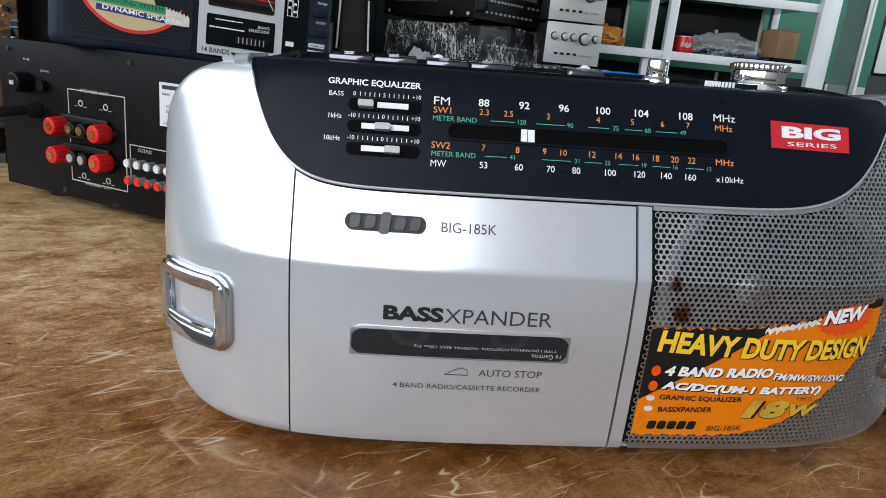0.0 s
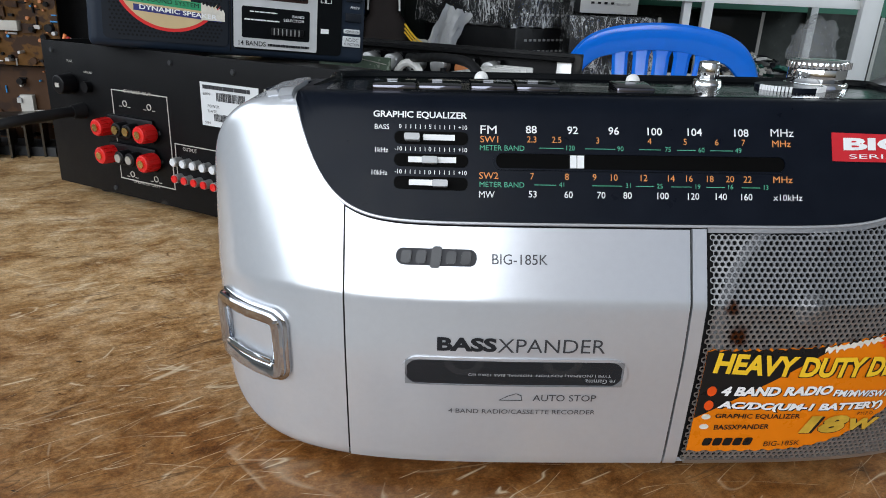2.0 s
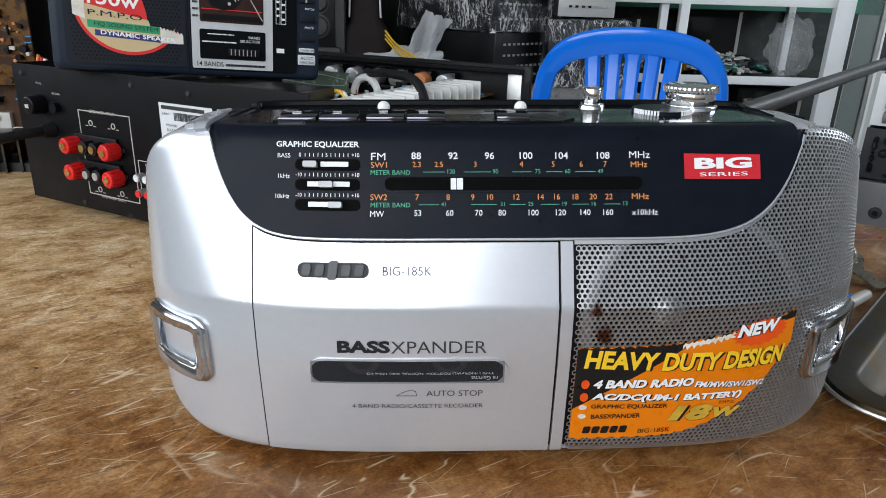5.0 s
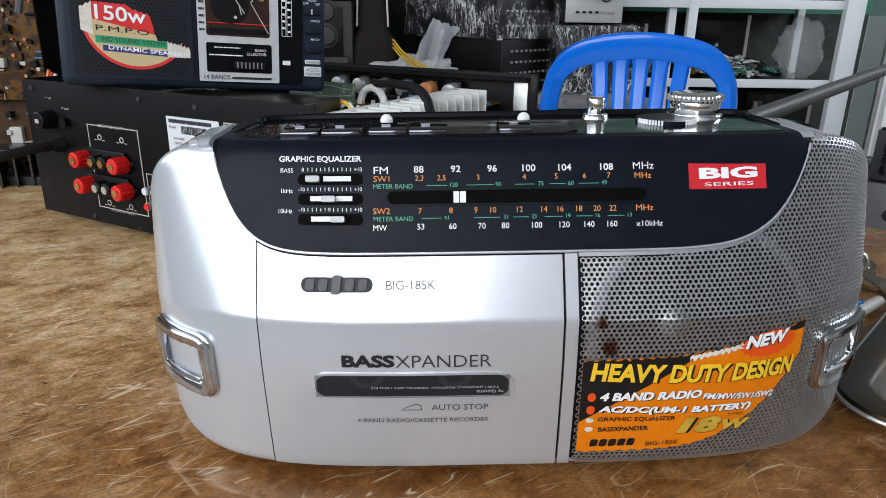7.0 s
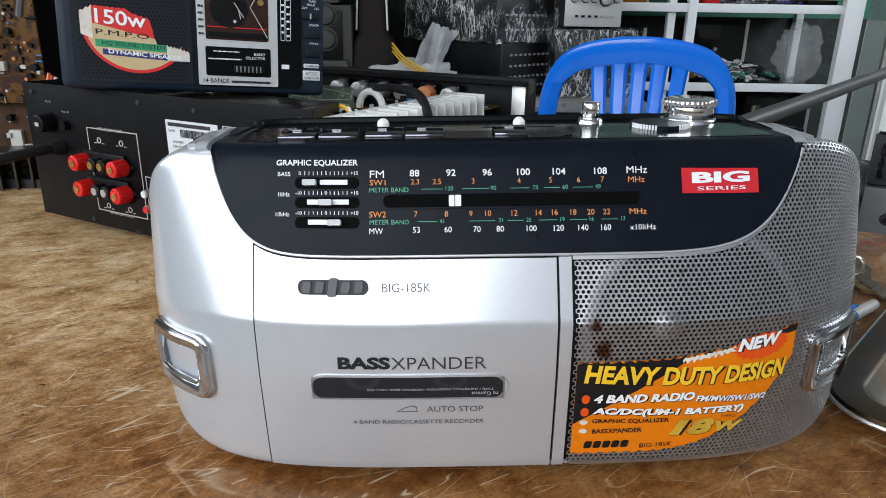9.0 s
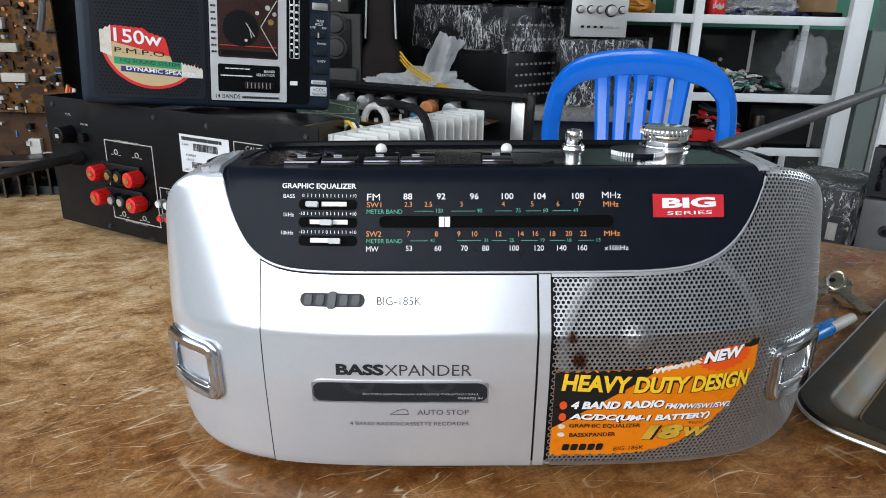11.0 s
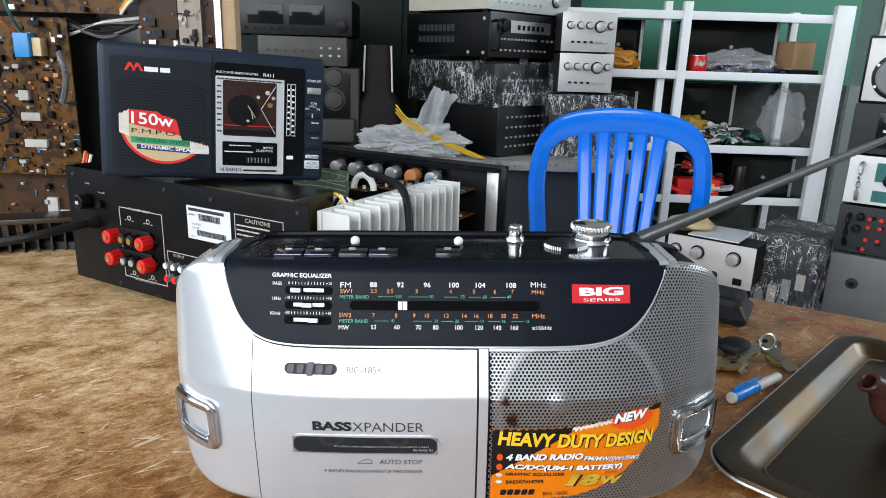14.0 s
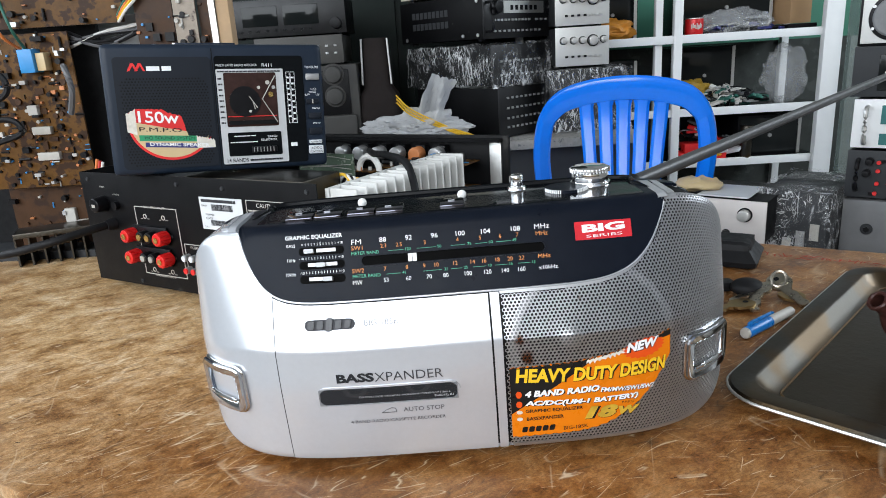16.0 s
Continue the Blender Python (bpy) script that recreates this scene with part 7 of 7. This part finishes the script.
part("edging", box((1.590, 2.20, FLOOR_Z), (1.602, 2.215, 0.62)), ALU, side_glass)
part("edging", box((1.606, 2.20, FLOOR_Z), (1.616, 2.215, 0.62)), WHITE_PAINT, side_glass)
# half-clear pane tinted a darkish grey-green
PANE = mat("grey-green glass", (0.10, 0.13, 0.12), 0.08, 0.0, 0.3, 10, alpha=0.55)
part("pane", box((1.512, 2.205, FLOOR_Z + 0.02), (1.590, 2.210, 0.60)), PANE, side_glass).visible_shadow = False


def junk(name, label, cat, lo, hi, seed, count, mats, group="", size=(0.012, 0.05)):
    """A heap of small parts: strips, blocks and short leads lying on a shelf."""
    t_ = thing(name, label, cat, None, group)
    rnd = random.Random(seed)
    for _ in range(count):
        x, y = rnd.uniform(lo[0], hi[0]), rnd.uniform(lo[1], hi[1])
        top = hi[2] - (hi[2] - lo[2]) * abs((x - (lo[0] + hi[0]) / 2) / (hi[0] - lo[0]) * 1.6) ** 1.5
        z = rnd.uniform(lo[2], max(lo[2] + 0.004, top))
        L_ = rnd.uniform(*size)
        m = pose(x, y, z + 0.006, rnd.uniform(-25, 25), rnd.uniform(-25, 25), rnd.uniform(0, 180))
        bm = bmesh.new()
        if rnd.random() < 0.65:
            bm_box(bm, (-L_, -L_ * rnd.uniform(0.12, 0.5), -0.005), (L_, L_ * rnd.uniform(0.12, 0.5), 0.005), 0.001, 1)
        else:
            bm_tube(bm, curve_pts([(-L_, 0, 0), (-L_ * 0.3, L_ * 0.4, 0.01), (L_ * 0.4, -L_ * 0.3, 0.005), (L_, 0.2 * L_, 0)], 4), 0.0026, 6)
        bm.transform(m)
        part("scrap_piece", bm, mats[rnd.randrange(len(mats))], t_)
    return t_


def bag_heap(name, label, c, r, seed, material=None):
    t_ = thing(name, label, "bag", pose(*c))
    bm = bmesh.new()
    bmesh.ops.create_icosphere(bm, subdivisions=4, radius=1.0)
    for v in bm.verts:
        n_ = v.co.normalized()
        w = 1 + 0.35 * noise.noise(n_ * 2.2 + Vector((seed, 1, 2))) + 0.28 * abs(noise.noise(n_ * 6 + Vector((1, seed, 2))))
        v.co = Vector((n_.x * r[0] * w, n_.y * r[1] * w, max(0.0, r[2] * (1 + n_.z * w) * 0.5)))
    part("bag_skin", bm, material or CLEAR_THIN, t_)
    return t_


DARK_BOX = mat("dark glossy cabinet", (0.018, 0.019, 0.019), 0.15, 0.0, 0.3, 12)
for nm, lb, lo, hi, m_ in (("glass_fronted_box", "large dark glossy cabinet on the upper shelf", (0.955, 2.40, 0.280), (1.32, 2.64, 0.475), DARK_BOX), ("dark_equipment_box", "dark equipment box on the middle shelf", (0.96, 2.46, 0.006), (1.21, 2.64, 0.235), DARK_BOX),
                           ("dark_equipment_box", "dark equipment box with pale front on the upper shelf", (0.60, 2.42, 0.280), (0.80, 2.64, 0.47), DARK_BOX), ("dark_equipment_box", "black box with a bright screw on the lower shelf", (1.17, 2.30, -0.194), (1.42, 2.60, -0.035), STEEL_BLACK), ("dark_equipment_box", "dark box on the lower shelf", (0.60, 2.36, -0.194), (0.86, 2.60, -0.02), STEEL_BLACK), ("dark_equipment_box", "dark equipment box standing on the middle shelf", (0.60, 2.44, 0.006), (0.81, 2.64, 0.20), DARK_BOX)):
    t_ = thing(nm, lb, "box", group="boxes on the shelf")
    part("case", box(lo, hi, 0.004), m_, t_)
    part("front_trim", box((lo[0] + 0.01, lo[1] - 0.003, lo[2] + 0.012), (hi[0] - 0.01, lo[1], hi[2] - 0.012), 0.001), SMOKE, t_)
    part("edge_strip", box((hi[0] - 0.016, lo[1] - 0.005, lo[2] + 0.004), (hi[0] - 0.004, lo[1] - 0.003, hi[2] - 0.004)), ALU, t_)
    part("knob", cyl(((lo[0] + hi[0]) / 2, lo[1] - 0.002, (lo[2] + hi[2]) / 2), ((lo[0] + hi[0]) / 2, lo[1] - 0.010, (lo[2] + hi[2]) / 2), 0.007, 12), COMP_SILVER, t_)
can = thing("drink_can", "short red tin can with a white band on the shelf", "can", pose(0.985, 2.31, 0.280))
part("can_body", cyl((0, 0, 0), (0, 0, 0.060), 0.034, 28, bevel=0.003), CANDY, can)
part("can_rim", cyl((0, 0, 0.0595), (0, 0, 0.063), 0.032, 28), ALU, can)
bm = bmesh.new()
for k in range(9):
    a0, a1 = radians(235 + 8 * k), radians(235 + 8 * (k + 1) - 1.5)
    vs = [bm.verts.new((0.0346 * math.cos(a), -abs(0.0346 * math.sin(a)), z)) for a, z in ((a0, 0.024 + 0.003 * math.sin(k)), (a1, 0.024 + 0.003 * math.sin(k)), (a1, 0.040 + 0.004 * math.sin(2 * k)), (a0, 0.040 + 0.004 * math.sin(2 * k)))]
    bm.faces.new(vs)
part("white_band", bm, COMP_WHITE, can)
carton = thing("cardboard_box", "small brown cardboard box on a black case", "box", pose(1.355, 2.33, 0.302, 0, 0, 18))
part("carton_body", box((0, 0, 0), (0.10, 0.12, 0.10), 0.001), CARD, carton)
part("flap", box((-0.004, -0.002, 0.1), (0.104, 0.05, 0.102)), CARD, carton)
blk = thing("black_flat_case", "flat black case under the cardboard box", "case")
part("case_body", box((1.33, 2.29, 0.280), (1.44, 2.50, 0.300), 0.003), STEEL_BLACK, blk)
bag_heap("plastic_bag", "clear plastic bags heaped on the upper shelf", (1.14, 2.33, 0.280), (0.13, 0.05, 0.085), 4)
junk("loose_parts", "loose dark and pale parts on the upper shelf", "parts", (1.02, 2.30, 0.282), (1.32, 2.38, 0.31), 31, 36, (COMP_BLACK, COMP_WHITE, COMP_BLACK, STK_BLUE, WHITE_PAPER), size=(0.01, 0.035))
junk("loose_parts", "tangled leads, boards and metal parts on the middle shelf", "parts", (1.00, 2.28, 0.010), (1.27, 2.40, 0.075), 32, 90, (COMP_BLACK, COMP_WHITE, COMP_SILVER, WIRE_W, WIRE_T, COMP_BLACK, STEEL_DARK), size=(0.012, 0.045))
bag_heap("plastic_bag", "large clear plastic bag standing on the middle shelf", (1.375, 2.38, 0.006), (0.075, 0.06, 0.20), 11)
bag_heap("yellow_bag", "yellow parts in a clear bag on the middle shelf", (1.02, 2.42, 0.006), (0.075, 0.05, 0.10), 13, mat("yellow plastic scraps", (0.36, 0.22, 0.02), 0.5, 0.0, 0.4, 40))
junk("loose_parts", "red box and mixed parts on the lower shelf", "parts", (0.95, 2.28, -0.192), (1.14, 2.40, -0.06), 33, 60, (COMP_BLACK, WHITE_PAPER, STK_RED, COMP_SILVER, STEEL_DARK, COMP_BLACK), size=(0.012, 0.05))
redbox = thing("red_carton", "flat red carton on the lower shelf", "box")
part("carton_body", box((0.955, 2.27, -0.193), (1.12, 2.36, -0.130), 0.002), STK_RED, redbox)
part("yellow_mark", box((1.07, 2.268, -0.18), (1.10, 2.27, -0.145)), YELLOW, redbox)
tin = thing("steel_tin", "narrow steel tin standing on the lower shelf", "tin", pose(1.195, 2.275, -0.194))
part("tin_body", cyl((0, 0, 0), (0, 0, 0.125), 0.022, 20, bevel=0.002), STEEL, tin)
bag_heap("orange_parts", "orange tools and cloths on the upper shelf", (0.69, 2.35, 0.280), (0.075, 0.04, 0.075), 17, mat("orange tools", (0.62, 0.25, 0.03), 0.5, 0.0, 0.3, 40))
bag_heap("plastic_bag", "crumpled film bags on the middle shelf behind the chair", (0.70, 2.34, 0.006), (0.10, 0.05, 0.12), 19)
junk("loose_parts", "jumbled parts in the bottom shelf bay", "parts", (0.62, 2.28, -0.46), (1.40, 2.5, -0.33), 34, 60, (COMP_BLACK, WHITE_PAPER, COMP_SILVER, STEEL_DARK), size=(0.02, 0.08))

# ---- low table at the right with wrapped units, rack and loudspeaker ----
low = thing("low_table", "dark low table carrying hi-fi units", "table")
part("table_top", box((0.45, 0.84, -0.36), (1.80, 1.66, -0.33), 0.003), STEEL_DARK, low)
for lx in (0.49, 1.76):
    for ly in (0.88, 1.62):
        part("leg", box((lx - 0.02, ly - 0.02, FLOOR_Z), (lx + 0.02, ly + 0.02, -0.36)), STEEL_DARK, low)
under = thing("dark_equipment_box", "dark unit under the silver amplifier", "box", group="boxes on the low table")
part("case", box((0.60, 1.19, -0.33), (0.76, 1.42, -0.212), 0.004), STEEL_BLACK, under)
sil = hifi("silver_amplifier", "small silver amplifier with two black-ringed knobs, papers on top", unit_at(0.607, 1.263, -0.211, -38), 0.205, 0.24, 0.108, mat("pinkish silver fascia", (0.66, 0.62, 0.60), 0.45, 0.3, 0.06, 60), STEEL_BLACK, 20, ((0.36, 0.70, 0.0145, ALU), (0.78, 0.70, 0.0145, ALU), (0.10, 0.70, 0.012, ALU), (0.34, 0.25, 0.008, COMP_BLACK), (0.46, 0.25, 0.008, COMP_BLACK), (0.58, 0.25, 0.008, COMP_BLACK)), ())
part("power_switch", box((0.165, -0.004, 0.014), (0.185, 0, 0.030)), COMP_BLACK, sil)
papers = thing("papers", "loose papers and a food packet on the silver amplifier", "paper", pose(0.615, 1.270, -0.099, 0, 0, -38))
part("sheet", box((0.04, 0, 0.0), (0.16, 0.14, 0.003)), WHITE_PAPER, papers)
bm = bmesh.new()
bmesh.ops.create_icosphere(bm, subdivisions=3, radius=1.0)
for v in bm.verts:
    v.co = Vector((0.02 + v.co.x * 0.06, 0.07 + v.co.y * 0.05, max(0.0, 0.014 + v.co.z * 0.016 * (1 + noise.noise(v.co * 3)))))
part("packet", bm, BEIGE, papers)
wrapped = thing("wrapped_box", "dark box unit wrapped in crinkled clear film", "box", pose(0.805, 1.254, -0.33, 0, 0, -41))
part("case", box((0, 0, 0), (0.155, 0.30, 0.232), 0.004), STEEL_DARK, wrapped)
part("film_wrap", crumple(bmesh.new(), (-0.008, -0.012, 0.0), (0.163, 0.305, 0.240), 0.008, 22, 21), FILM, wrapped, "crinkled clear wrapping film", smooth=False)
for k in range(4):
    part("label_bar", box((0.03 + 0.03 * k, -0.004, 0.03 + 0.03 * k), (0.05 + 0.03 * k, 0, 0.10 + 0.02 * k)), (COMP_SILVER, COMP_WHITE, COMP_SILVER, COMP_WHITE)[k], wrapped)
rackr = thing("equipment_rack", "dark grey rack panel with a round bolt", "rack", pose(0.996, 1.225, -0.33, 0, 0, -37))
part("lower_panel", box((0, 0, 0), (0.46, 0.40, 0.205), 0.003), mat("mid grey painted steel", (0.16, 0.162, 0.166), 0.5, 0.0, 0.2, 25, 0.1, 500), rackr)
part("bolt", cyl((0.055, 0, 0.135), (0.055, -0.006, 0.135), 0.014, 18, 0.012, 0.001), STEEL_DARK, rackr)
part("bolt_head", cyl((0.055, -0.006, 0.135), (0.055, -0.008, 0.135), 0.007, 6), COMP_BLACK, rackr)
mixer = hifi("patch_unit", "black rack unit with red push buttons and sockets", unit_at(0.998, 1.226, -0.124, -37), 0.45, 0.38, 0.118, STEEL_DARK, STEEL_BLACK, 22, ((0.10, 0.80, 0.008, COMP_BLACK), (0.09, 0.56, 0.008, COMP_BLACK)), ((0.80, 5, 0.16, 0.9, COMP_BLACK), (0.62, 4, 0.20, 0.9, COMP_BLACK), (0.30, 4, 0.20, 0.9, COMP_BLACK), (0.14, 5, 0.12, 0.9, COMP_BLACK)))
for x, z in ((0.064, 0.092), (0.064, 0.072), (0.064, 0.042), (0.062, 0.018), (0.088, 0.092), (0.088, 0.072), (0.088, 0.042)):
    part("red_button", cyl((x, 0, z), (x, -0.007, z), 0.0048, 14), STK_RED, mixer, "red push button")
bm = bmesh.new()
bm_tube(bm, curve_pts([(0.022, 0, 0.025), (0.022, -0.02, 0.030), (0.022, -0.022, 0.060), (0.022, -0.02, 0.092), (0.022, 0, 0.097)], 4), 0.005, 8)
part("grip", bm, COMP_BLACK, mixer)
white_u = hifi("white_unit", "white fronted rack unit with teal display windows", unit_at(1.002, 1.228, -0.005, -37), 0.45, 0.36, 0.118, WHITE_PAINT, STEEL_DARK, 23, ((0.19, 0.55, 0.012, COMP_BLACK),), ())
TEAL = mat("teal display", (0.05, 0.17, 0.17), 0.2, 0.0, 0.2, 40)
part("display", box((0.055, -0.003, 0.062), (0.20, 0, 0.105)), TEAL, white_u)
part("display", box((0.055, -0.003, 0.014), (0.20, 0, 0.040)), TEAL, white_u)
bm = bmesh.new()
bm_tube(bm, curve_pts([(0.026, 0, 0.018), (0.026, -0.02, 0.022), (0.026, -0.022, 0.058), (0.026, -0.02, 0.098), (0.026, 0, 0.102)], 4), 0.005, 8)
part("grip", bm, ALU, white_u)
grey_u = hifi("grey_unit", "grey vented rack unit below the loudspeaker, film over it", unit_at(0.992, 1.232, 0.114, -37), 0.45, 0.36, 0.118, STEEL_DARK, STEEL_DARK, 24, (), ((0.5, 6, 0.15, 0.9, COMP_SILVER),))
part("front_window", box((0.05, -0.003, 0.02), (0.30, 0, 0.10), 0.002), SMOKE, grey_u)
spk = thing("loudspeaker", "black loudspeaker with silver front and round grey cone", "loudspeaker", pose(0.992, 1.232, 0.233, 0, 0, -37))
part("cabinet", box((0, 0.004, 0), (0.17, 0.20, 0.150), 0.005), COMP_BLACK, spk)
part("baffle", box((0.006, 0, 0.006), (0.164, 0.004, 0.144), 0.002), ALU_WHITE, spk, "silver baffle")
part("cone_ring", cyl((0.070, 0, 0.062), (0.070, -0.006, 0.062), 0.052, 36, 0.050, 0.001), COMP_BLACK, spk)
part("cone", cyl((0.070, -0.006, 0.062), (0.070, -0.009, 0.062), 0.044, 36, 0.040, 0.001), mat("grey cone mesh", (0.20, 0.205, 0.21), 0.6, 0.2, 0.2, 200), spk, "grey woven cone")
for a in range(6):
    c, s_ = math.cos(radians(60 * a + 30)), math.sin(radians(60 * a + 30))
    part("screw", cyl((0.070 + 0.0475 * c, -0.006, 0.062 + 0.0475 * s_), (0.070 + 0.0475 * c, -0.0075, 0.062 + 0.0475 * s_), 0.0035, 10), COMP_SILVER, spk)
stool = thing("plastic_stool", "pale blue plastic stool seat beside the workbench", "stool", pose(-0.47, -0.16, FLOOR_Z))
BLUE_PALE = mat("pale blue plastic", (0.10, 0.36, 0.52), 0.4, 0.0, 0.1, 20)
part("seat", box((-0.15, -0.15, 0.42), (0.15, 0.15, 0.45), 0.012), BLUE_PALE, stool)
for sx in (-1, 1):
    for sy in (-1, 1):
        bm = bmesh.new()
        bm_tube(bm, [(sx * 0.12, sy * 0.12, 0.425), (sx * 0.16, sy * 0.16, 0.0)], 0.02, 8)
        part("leg", bm, BLUE_PALE, stool)
